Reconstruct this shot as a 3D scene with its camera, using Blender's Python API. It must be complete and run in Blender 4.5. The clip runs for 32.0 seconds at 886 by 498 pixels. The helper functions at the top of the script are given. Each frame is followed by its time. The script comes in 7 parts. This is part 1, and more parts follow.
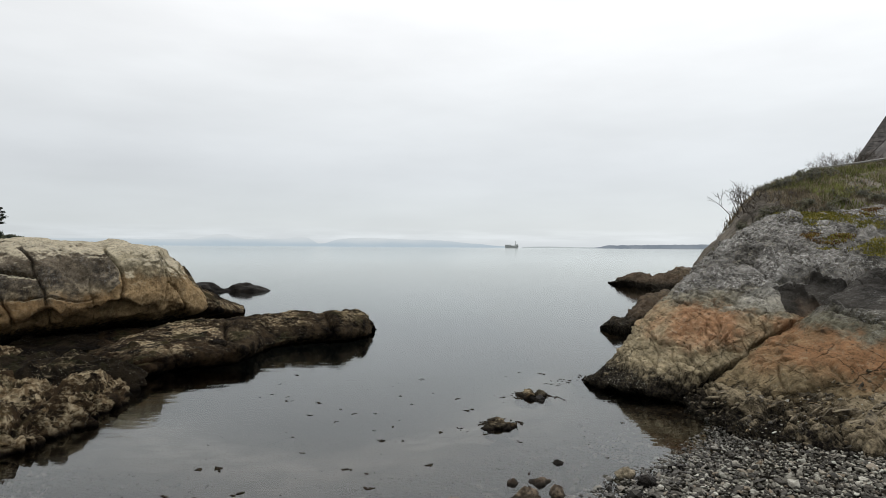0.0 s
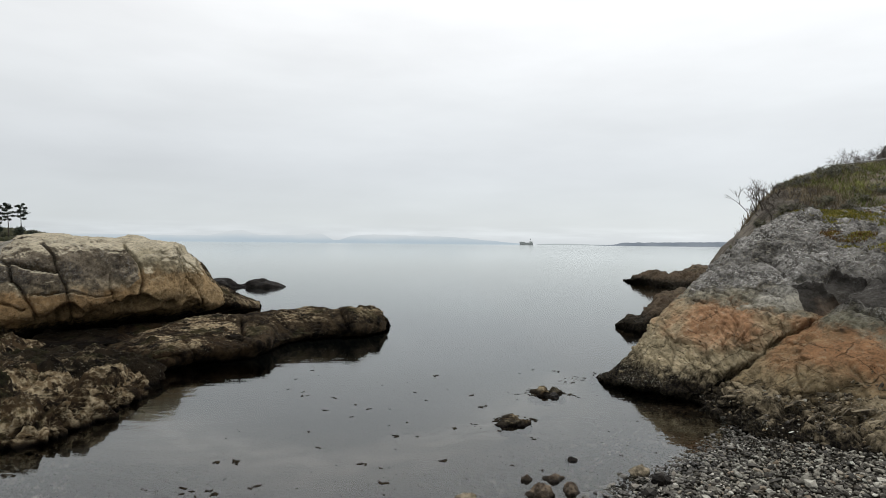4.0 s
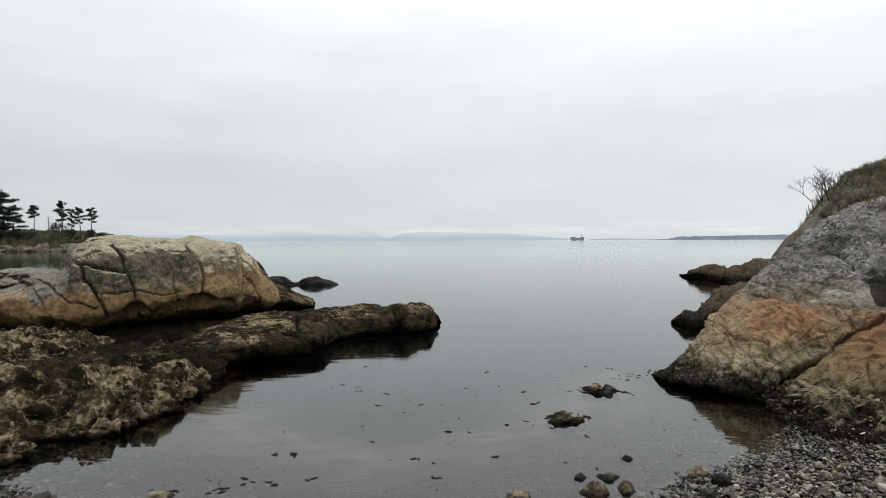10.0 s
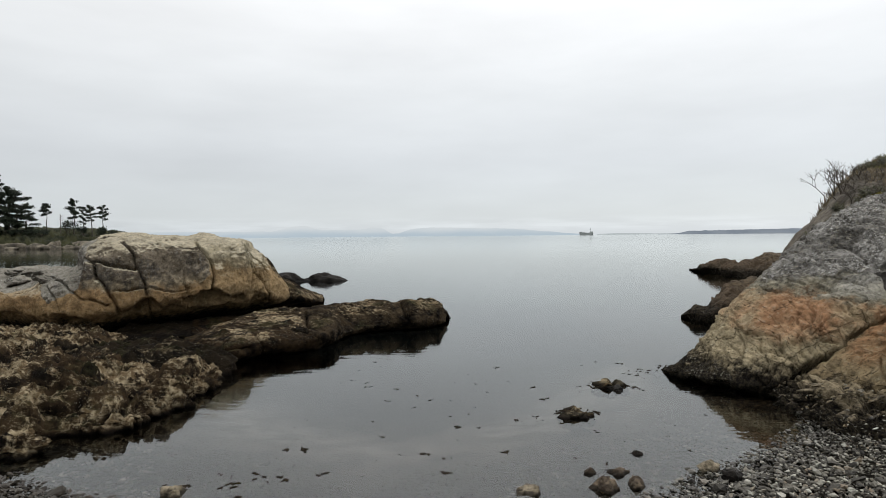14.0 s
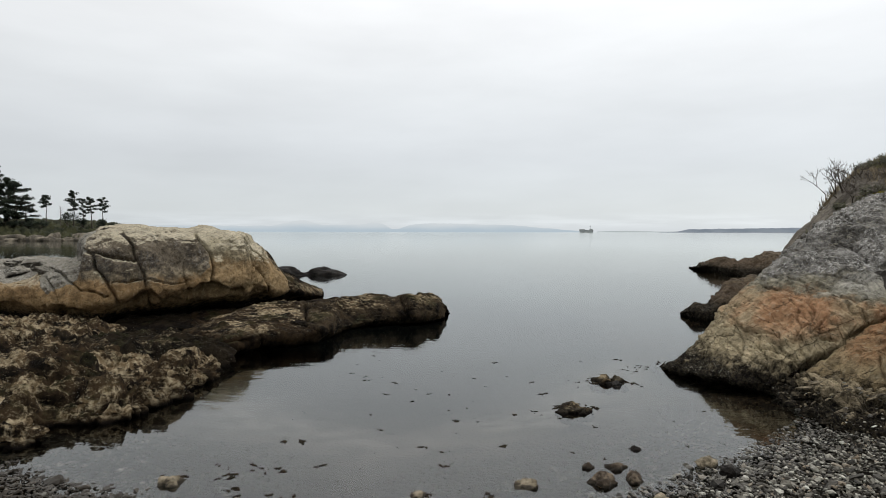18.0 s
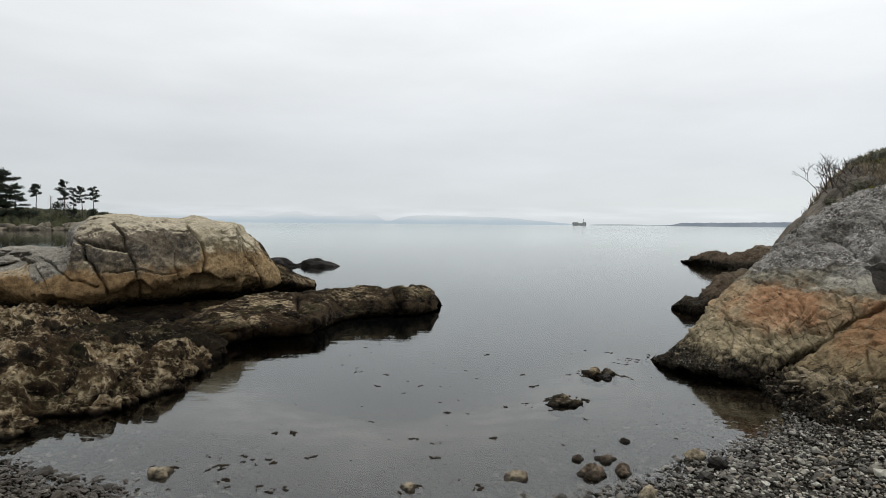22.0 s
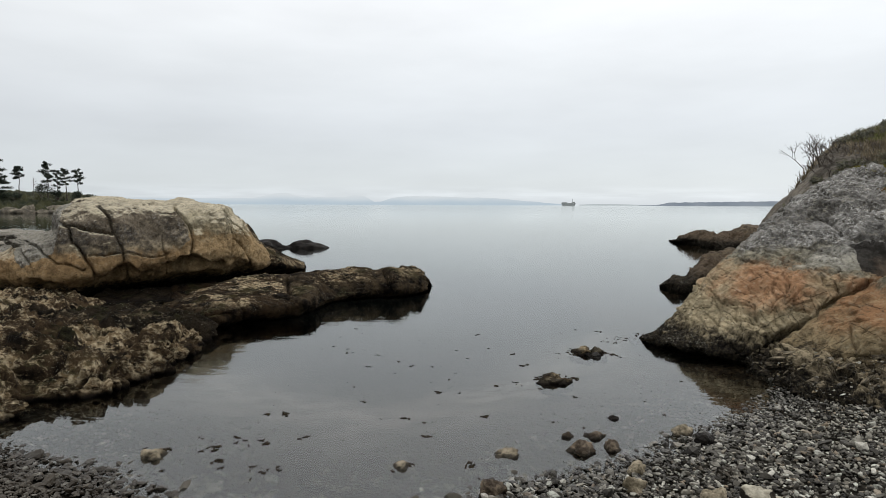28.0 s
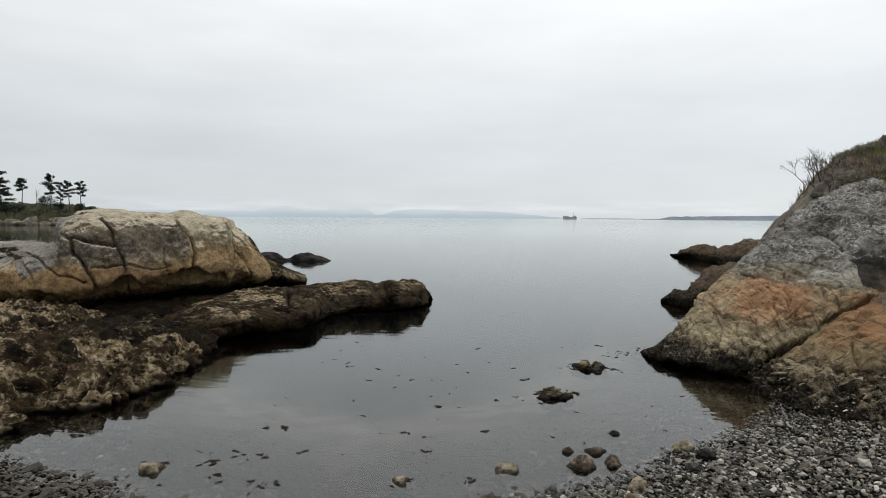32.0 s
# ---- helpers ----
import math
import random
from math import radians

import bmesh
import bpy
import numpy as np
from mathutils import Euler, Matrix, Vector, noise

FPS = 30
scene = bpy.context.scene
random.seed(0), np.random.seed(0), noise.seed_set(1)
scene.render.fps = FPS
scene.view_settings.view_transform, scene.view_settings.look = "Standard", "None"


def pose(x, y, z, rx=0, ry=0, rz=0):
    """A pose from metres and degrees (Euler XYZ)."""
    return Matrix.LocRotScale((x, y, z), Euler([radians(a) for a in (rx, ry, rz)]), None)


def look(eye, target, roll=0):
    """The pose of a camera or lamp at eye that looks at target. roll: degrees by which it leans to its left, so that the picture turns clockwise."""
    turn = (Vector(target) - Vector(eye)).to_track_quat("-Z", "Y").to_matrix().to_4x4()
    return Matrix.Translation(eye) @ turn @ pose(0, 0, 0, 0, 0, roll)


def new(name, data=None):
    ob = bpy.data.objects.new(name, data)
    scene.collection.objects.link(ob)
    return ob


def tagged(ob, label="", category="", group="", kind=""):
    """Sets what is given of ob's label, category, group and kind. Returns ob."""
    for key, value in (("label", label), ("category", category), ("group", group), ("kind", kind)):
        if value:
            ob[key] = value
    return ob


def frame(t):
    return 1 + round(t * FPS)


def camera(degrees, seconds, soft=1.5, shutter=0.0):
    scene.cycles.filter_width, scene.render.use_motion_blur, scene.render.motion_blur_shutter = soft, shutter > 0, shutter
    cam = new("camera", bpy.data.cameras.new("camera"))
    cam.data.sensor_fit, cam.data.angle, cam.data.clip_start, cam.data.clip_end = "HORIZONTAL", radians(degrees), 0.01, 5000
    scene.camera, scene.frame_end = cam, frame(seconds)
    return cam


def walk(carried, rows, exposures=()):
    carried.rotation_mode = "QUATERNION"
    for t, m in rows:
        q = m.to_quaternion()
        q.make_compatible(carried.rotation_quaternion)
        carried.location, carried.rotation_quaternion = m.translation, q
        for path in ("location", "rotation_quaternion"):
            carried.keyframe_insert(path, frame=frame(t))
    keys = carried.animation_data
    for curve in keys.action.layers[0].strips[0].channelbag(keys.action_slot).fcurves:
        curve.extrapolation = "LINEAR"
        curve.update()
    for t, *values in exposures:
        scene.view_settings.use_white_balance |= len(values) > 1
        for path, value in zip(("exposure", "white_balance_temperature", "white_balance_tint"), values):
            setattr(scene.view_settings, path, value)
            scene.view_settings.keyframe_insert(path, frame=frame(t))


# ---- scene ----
cam = camera(74.2, 32.0, soft=0.5)

PATH = [
    (0, (-0.008, 0.028, 2.107), (-0.011, 2.028, 2.1), 0.4),
    (0.5, (-0.001, 0.022, 2.111), (-0.004, 2.022, 2.104), 0.4),
    (1, (-0.009, 0.021, 2.105), (-0.021, 2.021, 2.097), 0.5),
    (1.5, (-0.004, 0.025, 2.114), (-0.014, 2.025, 2.107), 0.5),
    (2, (-0.002, 0.023, 2.107), (-0.023, 2.023, 2.093), 0.5),
    (2.5, (-0.008, 0.01, 2.11), (-0.046, 2.009, 2.096), 0.5),
    (4.5, (-0.012, 0.005, 2.109), (-0.077, 2.004, 2.087), 0.7),
    (5, (-0.012, 0.008, 2.112), (-0.104, 2.005, 2.086), 0.6),
    (5.5, (-0.025, 0.004, 2.109), (-0.118, 2.001, 2.079), 0.5),
    (6, (-0.023, 0.004, 2.108), (-0.122, 2.001, 2.071), 0.5),
    (6.5, (-0.003, 0.006, 2.11), (-0.111, 2.003, 2.074), 0.3),
    (7, (-0.018, 0.001, 2.108), (-0.144, 1.997, 2.082), 0.0),
    (7.5, (-0.012, 0.005, 2.109), (-0.183, 1.997, 2.089), -0.3),
    (8, (-0.024, -0.005, 2.108), (-0.219, 1.985, 2.088), -0.5),
    (8.5, (-0.035, -0.02, 2.11), (-0.24, 1.969, 2.092), -0.5),
    (9, (-0.016, -0.007, 2.111), (-0.228, 1.982, 2.089), -0.2),
    (9.5, (-0.014, -0.01, 2.109), (-0.233, 1.978, 2.083), -0.2),
    (10, (-0.014, -0.013, 2.11), (-0.234, 1.975, 2.08), -0.2),
    (10.5, (-0.022, -0.011, 2.11), (-0.246, 1.976, 2.074), -0.2),
    (11, (-0.021, -0.013, 2.112), (-0.245, 1.974, 2.076), -0.3),
    (11.5, (-0.026, -0.013, 2.108), (-0.255, 1.974, 2.073), -0.3),
    (12, (-0.016, -0.013, 2.11), (-0.245, 1.973, 2.073), -0.3),
    (12.5, (-0.022, -0.013, 2.106), (-0.258, 1.973, 2.07), -0.4),
    (13, (-0.002, -0.002, 2.108), (-0.243, 1.983, 2.064), -0.4),
    (13.5, (-0.021, -0.012, 2.111), (-0.269, 1.972, 2.071), -0.5),
    (14, (-0.015, -0.014, 2.112), (-0.264, 1.97, 2.067), -0.5),
    (14.5, (-0.015, -0.011, 2.112), (-0.257, 1.974, 2.057), -0.7),
    (16.5, (-0.017, -0.01, 2.112), (-0.279, 1.971, 2.041), -0.6),
    (17, (-0.009, -0.007, 2.109), (-0.272, 1.974, 2.037), -0.6),
    (17.5, (-0.025, -0.012, 2.109), (-0.286, 1.969, 2.04), -0.5),
    (18, (-0.021, 0.0, 2.087), (-0.269, 1.983, 2.028), 0.1),
    (18.5, (-0.022, -0.001, 2.094), (-0.265, 1.983, 2.031), 0.1),
    (19, (-0.024, -0.02, 2.097), (-0.267, 1.964, 2.035), -0.0),
    (19.5, (-0.024, -0.019, 2.098), (-0.263, 1.966, 2.038), -0.0),
    (20, (-0.015, -0.017, 2.097), (-0.248, 1.969, 2.038), -0.0),
    (20.5, (-0.009, -0.008, 2.098), (-0.249, 1.977, 2.041), 0.1),
    (21, (-0.013, -0.012, 2.092), (-0.259, 1.972, 2.038), 0.2),
    (21.5, (-0.017, -0.01, 2.094), (-0.267, 1.973, 2.025), 0.3),
    (22, (-0.01, 0.006, 2.091), (-0.235, 1.991, 2.005), 0.5),
    (22.5, (-0.025, 0.014, 2.093), (-0.184, 2.005, 1.983), 0.5),
    (23, (-0.013, 0.023, 2.087), (-0.166, 2.013, 1.956), 0.3),
    (23.5, (-0.01, 0.025, 2.091), (-0.148, 2.016, 1.951), 0.4),
    (24, (-0.029, 0.014, 2.093), (-0.166, 2.004, 1.957), 0.4),
    (24.5, (-0.013, 0.027, 2.087), (-0.123, 2.018, 1.935), 0.4),
    (26.5, (-0.028, 0.039, 2.085), (0.04, 2.02, 1.816), 0.7),
    (27, (-0.024, 0.023, 2.088), (-0.097, 2.007, 1.848), 0.5),
    (27.5, (-0.017, 0.011, 2.089), (-0.169, 1.995, 1.889), 0.2),
    (28, (-0.018, 0.006, 2.09), (-0.207, 1.991, 1.939), 0.2),
    (28.5, (-0.013, 0.002, 2.093), (-0.235, 1.986, 1.974), 0.1),
    (29, (-0.009, -0.003, 2.093), (-0.228, 1.982, 1.993), 0.1),
    (29.5, (-0.01, -0.001, 2.094), (-0.222, 1.985, 1.991), 0.2),
    (30, (-0.008, 0.0, 2.094), (-0.216, 1.986, 1.99), 0.2),
    (30.5, (-0.004, 0.007, 2.094), (-0.219, 1.993, 1.99), 0.3),
    (31, (-0.014, 0.0, 2.093), (-0.222, 1.986, 1.991), 0.3),
    (31.5, (-0.007, -0.001, 2.094), (-0.211, 1.986, 1.991), 0.4),
    (32, (-0.009, -0.002, 2.095), (-0.203, 1.986, 1.989), 0.4),
]
walk(cam, [(t, look(eye, target, roll)) for t, eye, target, roll in PATH], [(0, 0.0, 6500, 10), (24.5, 0.0, 6500, 10), (26.5, 0.46, 6150, 10), (27.0, 0.3, 6300, 10), (28.0, 0.06, 6450, 10), (29.0, 0.0, 6500, 10), (32.0, 0.0, 6500, 10)])

import collections

# ---- world, sun and exposure ----
SUN_UP, SUN_TURN = 48.0, 35.0
world = bpy.data.worlds.new("overcast_sky")
scene.world = world
world.use_nodes = True


def overcast(tree):
    """A closed grey cloud deck over a daylight sky: paler towards the hidden sun, with soft streaks low down."""
    n, link = tree.nodes, tree.links.new
    n.clear()
    out, back = n.new("ShaderNodeOutputWorld"), n.new("ShaderNodeBackground")
    sky = n.new("ShaderNodeTexSky")
    sky.sky_type, sky.sun_disc = "NISHITA", False
    sky.sun_elevation, sky.sun_rotation = radians(SUN_UP), radians(SUN_TURN)
    place = n.new("ShaderNodeTexCoord")
    split = n.new("ShaderNodeSeparateXYZ")
    link(place.outputs["Generated"], split.inputs[0])
    deck = n.new("ShaderNodeValToRGB")
    e = deck.color_ramp.elements
    e[0].position, e[0].color = 0.0, (0.62, 0.665, 0.70, 1)
    e[1].position, e[1].color = 1.0, (1.75, 1.75, 1.75, 1)
    for at, c in ((0.035, (0.64, 0.68, 0.70, 1)), (0.12, (0.66, 0.69, 0.715, 1)), (0.22, (0.76, 0.785, 0.80, 1)), (0.38, (0.93, 0.94, 0.945, 1)), (0.55, (1.2, 1.2, 1.2, 1))):
        s = e.new(at)
        s.color = c
    link(split.outputs["Z"], deck.inputs[0])
    # soft cloud streaks, long along the horizon
    flat = n.new("ShaderNodeMapping")
    flat.inputs["Scale"].default_value = (2.2, 2.2, 9.0)
    link(place.outputs["Generated"], flat.inputs[0])
    puff = n.new("ShaderNodeTexNoise")
    puff.inputs["Scale"].default_value, puff.inputs["Detail"].default_value = 1.6, 5.0
    link(flat.outputs[0], puff.inputs["Vector"])
    shade = n.new("ShaderNodeMapRange")
    shade.inputs["From Min"].default_value, shade.inputs["From Max"].default_value = 0.3, 0.7
    shade.inputs["To Min"].default_value, shade.inputs["To Max"].default_value = 0.95, 1.05
    link(puff.outputs["Fac"], shade.inputs["Value"])
    # the hidden sun's side is brighter
    dot = n.new("ShaderNodeVectorMath")
    dot.operation = "DOT_PRODUCT"
    a, u = radians(SUN_TURN), radians(SUN_UP)
    dot.inputs[1].default_value = (math.sin(a) * math.cos(u), math.cos(a) * math.cos(u), math.sin(u))
    link(place.outputs["Generated"], dot.inputs[0])
    glow = n.new("ShaderNodeMapRange")
    glow.inputs["From Min"].default_value, glow.inputs["From Max"].default_value = 0.2, 1.0
    glow.inputs["To Min"].default_value, glow.inputs["To Max"].default_value = 0.93, 1.12
    link(dot.outputs["Value"], glow.inputs["Value"])
    both = n.new("ShaderNodeMath")
    both.operation = "MULTIPLY"
    link(shade.outputs[0], both.inputs[0])
    link(glow.outputs[0], both.inputs[1])
    lit = n.new("ShaderNodeVectorMath")
    lit.operation = "SCALE"
    link(deck.outputs["Color"], lit.inputs[0])
    # a torn line of white cloud low over the far shore
    rim = []
    for lo, hi, a, b in ((0.004, 0.013, 0.0, 1.0), (0.016, 0.034, 1.0, 0.0)):
        step = n.new("ShaderNodeMapRange")
        for key, v in (("From Min", lo), ("From Max", hi), ("To Min", a), ("To Max", b)):
            step.inputs[key].default_value = v
        link(split.outputs["Z"], step.inputs["Value"])
        rim.append(step.outputs[0])
    long = n.new("ShaderNodeMapping")
    long.inputs["Scale"].default_value = (6.0, 6.0, 60.0)
    link(place.outputs["Generated"], long.inputs[0])
    torn = n.new("ShaderNodeTexNoise")
    torn.inputs["Scale"].default_value, torn.inputs["Detail"].default_value = 1.5, 5.0
    link(long.outputs[0], torn.inputs["Vector"])
    tear = n.new("ShaderNodeMapRange")
    for key, v in (("From Min", 0.42), ("From Max", 0.65), ("To Min", 0.0), ("To Max", 0.13)):
        tear.inputs[key].default_value = v
    link(torn.outputs["Fac"], tear.inputs["Value"])
    for other in rim:
        times = n.new("ShaderNodeMath")
        times.operation = "MULTIPLY"
        link(tear.outputs[0], times.inputs[0])
        link(other, times.inputs[1])
        tear = times
    more = n.new("ShaderNodeMath")
    more.operation = "ADD"
    link(both.outputs[0], more.inputs[0])
    link(tear.outputs[0], more.inputs[1])
    link(more.outputs[0], lit.inputs["Scale"])
    thin = n.new("ShaderNodeVectorMath")
    thin.operation = "SCALE"
    thin.inputs["Scale"].default_value = 0.006
    link(sky.outputs[0], thin.inputs[0])
    total = n.new("ShaderNodeVectorMath")
    total.operation = "ADD"
    link(lit.outputs[0], total.inputs[0])
    link(thin.outputs[0], total.inputs[1])
    link(total.outputs[0], back.inputs["Color"])
    back.inputs["Strength"].default_value = 1.0
    link(back.outputs[0], out.inputs[0])


overcast(world.node_tree)
sun = new("sun", bpy.data.lights.new("sun", "SUN"))
sun.data.energy, sun.data.angle, sun.data.color = 0.7, radians(30), (1.0, 0.97, 0.93)
sun.matrix_world = look((0, 0, 50), (-50 * math.sin(radians(SUN_TURN)) / math.tan(radians(SUN_UP)), -50 * math.cos(radians(SUN_TURN)) / math.tan(radians(SUN_UP)), 0))


# ---- materials ----
class Nodes:
    """A small builder for node materials."""

    def __init__(self, name):
        self.mat = bpy.data.materials.new(name)
        self.mat.use_nodes = True
        self.n, self.l = self.mat.node_tree.nodes, self.mat.node_tree.links
        self.bsdf = self.n["Principled BSDF"]
        self.geo = self.n.new("ShaderNodeNewGeometry")
        self.bump_from = None

    def link(self, a, b):
        self.l.new(a, b)
        return self

    def pos(self, scale=(1, 1, 1), turn=(0, 0, 0)):
        m = self.n.new("ShaderNodeMapping")
        m.inputs["Scale"].default_value, m.inputs["Rotation"].default_value = scale, turn
        self.link(self.geo.outputs["Position"], m.inputs[0])
        return m.outputs[0]

    def noise(self, scale, detail=4.0, rough=0.55, vec=None, warp=0.0):
        t = self.n.new("ShaderNodeTexNoise")
        t.inputs["Scale"].default_value, t.inputs["Detail"].default_value = scale, detail
        t.inputs["Roughness"].default_value, t.inputs["Distortion"].default_value = rough, warp
        self.link(vec or self.geo.outputs["Position"], t.inputs["Vector"])
        return t.outputs["Fac"]

    def cells(self, scale, feature="F1", vec=None, out="Distance", rnd=1.0):
        t = self.n.new("ShaderNodeTexVoronoi")
        t.feature = feature
        t.inputs["Scale"].default_value, t.inputs["Randomness"].default_value = scale, rnd
        self.link(vec or self.geo.outputs["Position"], t.inputs["Vector"])
        return t.outputs[out]

    def ramp(self, fac, lo, hi, a=0.0, b=1.0):
        m = self.n.new("ShaderNodeMapRange")
        for key, v in (("From Min", lo), ("From Max", hi), ("To Min", a), ("To Max", b)):
            m.inputs[key].default_value = v
        m.interpolation_type = "SMOOTHSTEP"
        self.link(fac, m.inputs["Value"])
        return m.outputs[0]

    def math(self, op, a, b):
        m = self.n.new("ShaderNodeMath")
        m.operation = op
        for k, v in enumerate((a, b)):
            if isinstance(v, (int, float)):
                m.inputs[k].default_value = v
            else:
                self.link(v, m.inputs[k])
        return m.outputs[0]

    def mix(self, fac, a, b):
        m = self.n.new("ShaderNodeMix")
        m.data_type = "RGBA"
        for key, v in (("Factor", fac), ("A", a), ("B", b)):
            s = [i for i in m.inputs if i.name == key and (i.type == "RGBA" or key == "Factor" and i.type == "VALUE")][0]
            if isinstance(v, tuple):
                s.default_value = (*v[:3], 1)
            elif isinstance(v, (int, float)):
                s.default_value = v
            else:
                self.link(v, s)
        return [o for o in m.outputs if o.type == "RGBA"][0]

    def height(self):
        s = self.n.new("ShaderNodeSeparateXYZ")
        self.link(self.geo.outputs["Position"], s.inputs[0])
        return s.outputs["Z"]

    def east(self):
        s = self.n.new("ShaderNodeSeparateXYZ")
        self.link(self.geo.outputs["Position"], s.inputs[0])
        return s.outputs["X"]

    def north(self):
        s = self.n.new("ShaderNodeSeparateXYZ")
        self.link(self.geo.outputs["Position"], s.inputs[0])
        return s.outputs["Y"]

    def facing_up(self):
        s = self.n.new("ShaderNodeSeparateXYZ")
        self.link(self.geo.outputs["Normal"], s.inputs[0])
        return s.outputs["Z"]

    def sheets(self, normal, scale, wide, warp=0.045, rough=3.0):
        """Thin lines where one family of uneven, bent planes cuts the surface; 1 on the line."""
        d = self.n.new("ShaderNodeVectorMath")
        d.operation = "DOT_PRODUCT"
        d.inputs[1].default_value = Vector(normal).normalized()
        self.link(self.geo.outputs["Position"], d.inputs[0])
        bent = self.math("ADD", d.outputs["Value"], self.math("MULTIPLY", self.math("SUBTRACT", self.noise(rough, 5, 0.6), 0.5), warp * 2))
        t = self.n.new("ShaderNodeTexVoronoi")
        t.voronoi_dimensions, t.feature = "1D", "DISTANCE_TO_EDGE"
        t.inputs["Scale"].default_value = scale
        self.link(bent, t.inputs["W"])
        return self.ramp(t.outputs["Distance"], 0.0, wide * scale, 1, 0)

    def bump(self, height, distance, strength=1.0):
        b = self.n.new("ShaderNodeBump")
        b.inputs["Distance"].default_value, b.inputs["Strength"].default_value = distance, strength
        self.link(height, b.inputs["Height"])
        if self.bump_from:
            self.link(self.bump_from, b.inputs["Normal"])
        self.bump_from = b.outputs[0]
        return self

    def done(self, colour, rough=0.85, spec=0.3):
        for key, v in (("Base Color", colour), ("Roughness", rough), ("Specular IOR Level", spec)):
            if isinstance(v, tuple):
                self.bsdf.inputs[key].default_value = (*v[:3], 1)
            elif isinstance(v, (int, float)):
                self.bsdf.inputs[key].default_value = v
            else:
                self.link(v, self.bsdf.inputs[key])
        if self.bump_from:
            self.link(self.bump_from, self.bsdf.inputs["Normal"])
        return self.mat


# joint sets: the planes' normal, how many a metre, and half the width of a crack
CRAG_SETS = (((0.92, 0.2, 0.3), 6.5, 0.005), ((0.3, -0.1, 0.95), 3.5, 0.0045), ((-0.5, 0.0, 0.86), 2.4, 0.005))
SLAB_SETS = (((-0.48, 0.0, 0.88), 5.5, 0.0052), ((0.85, 0.1, 0.5), 2.8, 0.0052), ((0.2, 0.1, 0.97), 2.5, 0.0045))
BLUFF_SETS = (((0.9, 0.3, 0.15), 0.9, 0.005), ((0.2, 0.2, 0.95), 0.8, 0.005))


def shore_rock(name, low=(0.29, 0.24, 0.152), mid=(0.275, 0.15, 0.08), pale=(0.25, 0.228, 0.17), top=(0.158, 0.152, 0.142), cap=None, lift=0.0, lichen=1.0, dark=0.38, rusty=1.0, cracked=1.0, cap_from=(0.2, 0.5), stain=0.82, sets=CRAG_SETS):
    """Weathered coastal rock: black weed and barnacles at the tide line, tan and rusty bands, grey lichen on top."""
    k = Nodes(name)
    mid_n, fine = k.noise(4.5, 7, 0.64), k.noise(26, 6, 0.65)
    sway = k.math("MULTIPLY", k.math("SUBTRACT", k.noise(0.8, 4, 0.6), 0.5), 0.7)
    jag = k.math("MULTIPLY", k.math("SUBTRACT", k.noise(5.5, 6, 0.7), 0.5), 0.42)
    z = k.math("ADD", k.math("ADD", k.height(), sway), jag)
    up = k.facing_up()
    # bare rock bands
    tan = k.mix(k.ramp(mid_n, 0.32, 0.68), tuple(c * 0.62 for c in low), tuple(min(c * 1.3, 0.8) for c in low))
    tan = k.mix(k.math("MULTIPLY", k.ramp(k.noise(1.7, 4), 0.52, 0.66), 0.35), tan, tuple(v * 0.62 for v in low))
    rust = k.mix(k.ramp(mid_n, 0.33, 0.7), tuple(c * 0.78 for c in mid), tuple(min(c * 1.18, 0.8) for c in mid))
    spot = k.math("MULTIPLY", k.ramp(z, 0.6 + lift, 0.95 + lift), k.ramp(k.noise(1.1, 5, 0.6), 0.36, 0.56, 0.2, 0.95))
    c = k.mix(k.math("MULTIPLY", spot, rusty), tan, rust)
    c = k.mix(k.ramp(z, 1.1 + lift, 1.28 + lift), c, k.mix(k.ramp(mid_n, 0.38, 0.64), tuple(p * 0.45 for p in pale), pale))
    grey = k.mix(k.ramp(k.noise(2.2, 8, 0.7), 0.36, 0.62), tuple(t * 0.28 for t in top), tuple(t * 1.35 for t in top))
    c = k.mix(k.ramp(z, 1.28 + lift, 1.5 + lift), c, grey)
    grey = k.mix(k.math("MULTIPLY", k.ramp(k.noise(0.9, 4, 0.55), 0.5, 0.66), 0.5), grey, tuple(t * 0.3 for t in top))
    if cap:
        tops = k.math("MULTIPLY", k.ramp(z, 0.95 + lift, 1.3 + lift), k.ramp(k.math("ADD", up, k.math("MULTIPLY", k.math("SUBTRACT", mid_n, 0.5), 0.4)), *cap_from))
        c = k.mix(tops, c, k.mix(k.ramp(mid_n, 0.35, 0.65), tuple(t * 0.6 for t in cap), cap))
    # dark weathering on steep bare faces, running down in streaks
    run = k.ramp(k.noise(1.5, 6, 0.65, k.pos((1.6, 1.6, 0.45))), 0.47, 0.6)
    run = k.math("MULTIPLY", k.math("MULTIPLY", run, k.ramp(up, 0.1, 0.62, 1, 0)), k.ramp(z, 0.95 + lift, 1.3 + lift))
    c = k.mix(k.math("MULTIPLY", run, stain), c, (0.045, 0.041, 0.037))
    # pale crusts of lichen in ragged flakes
    flake = k.math("MULTIPLY", k.ramp(k.noise(21, 9, 0.8), 0.525, 0.56), k.ramp(k.noise(1.5, 5, 0.6), 0.4, 0.6))
    flake = k.math("MULTIPLY", flake, k.ramp(z, 1.2 + lift, 1.5 + lift))
    c = k.mix(k.math("MULTIPLY", flake, 0.85 * lichen), c, (0.46, 0.455, 0.43))
    dirt = k.math("MULTIPLY", k.math("MULTIPLY", k.ramp(k.noise(17, 9, 0.8, k.pos((1, 1, 1.6))), 0.53, 0.57), k.ramp(k.noise(2.1, 4, 0.6), 0.42, 0.6)), k.ramp(z, 1.1 + lift, 1.5 + lift))
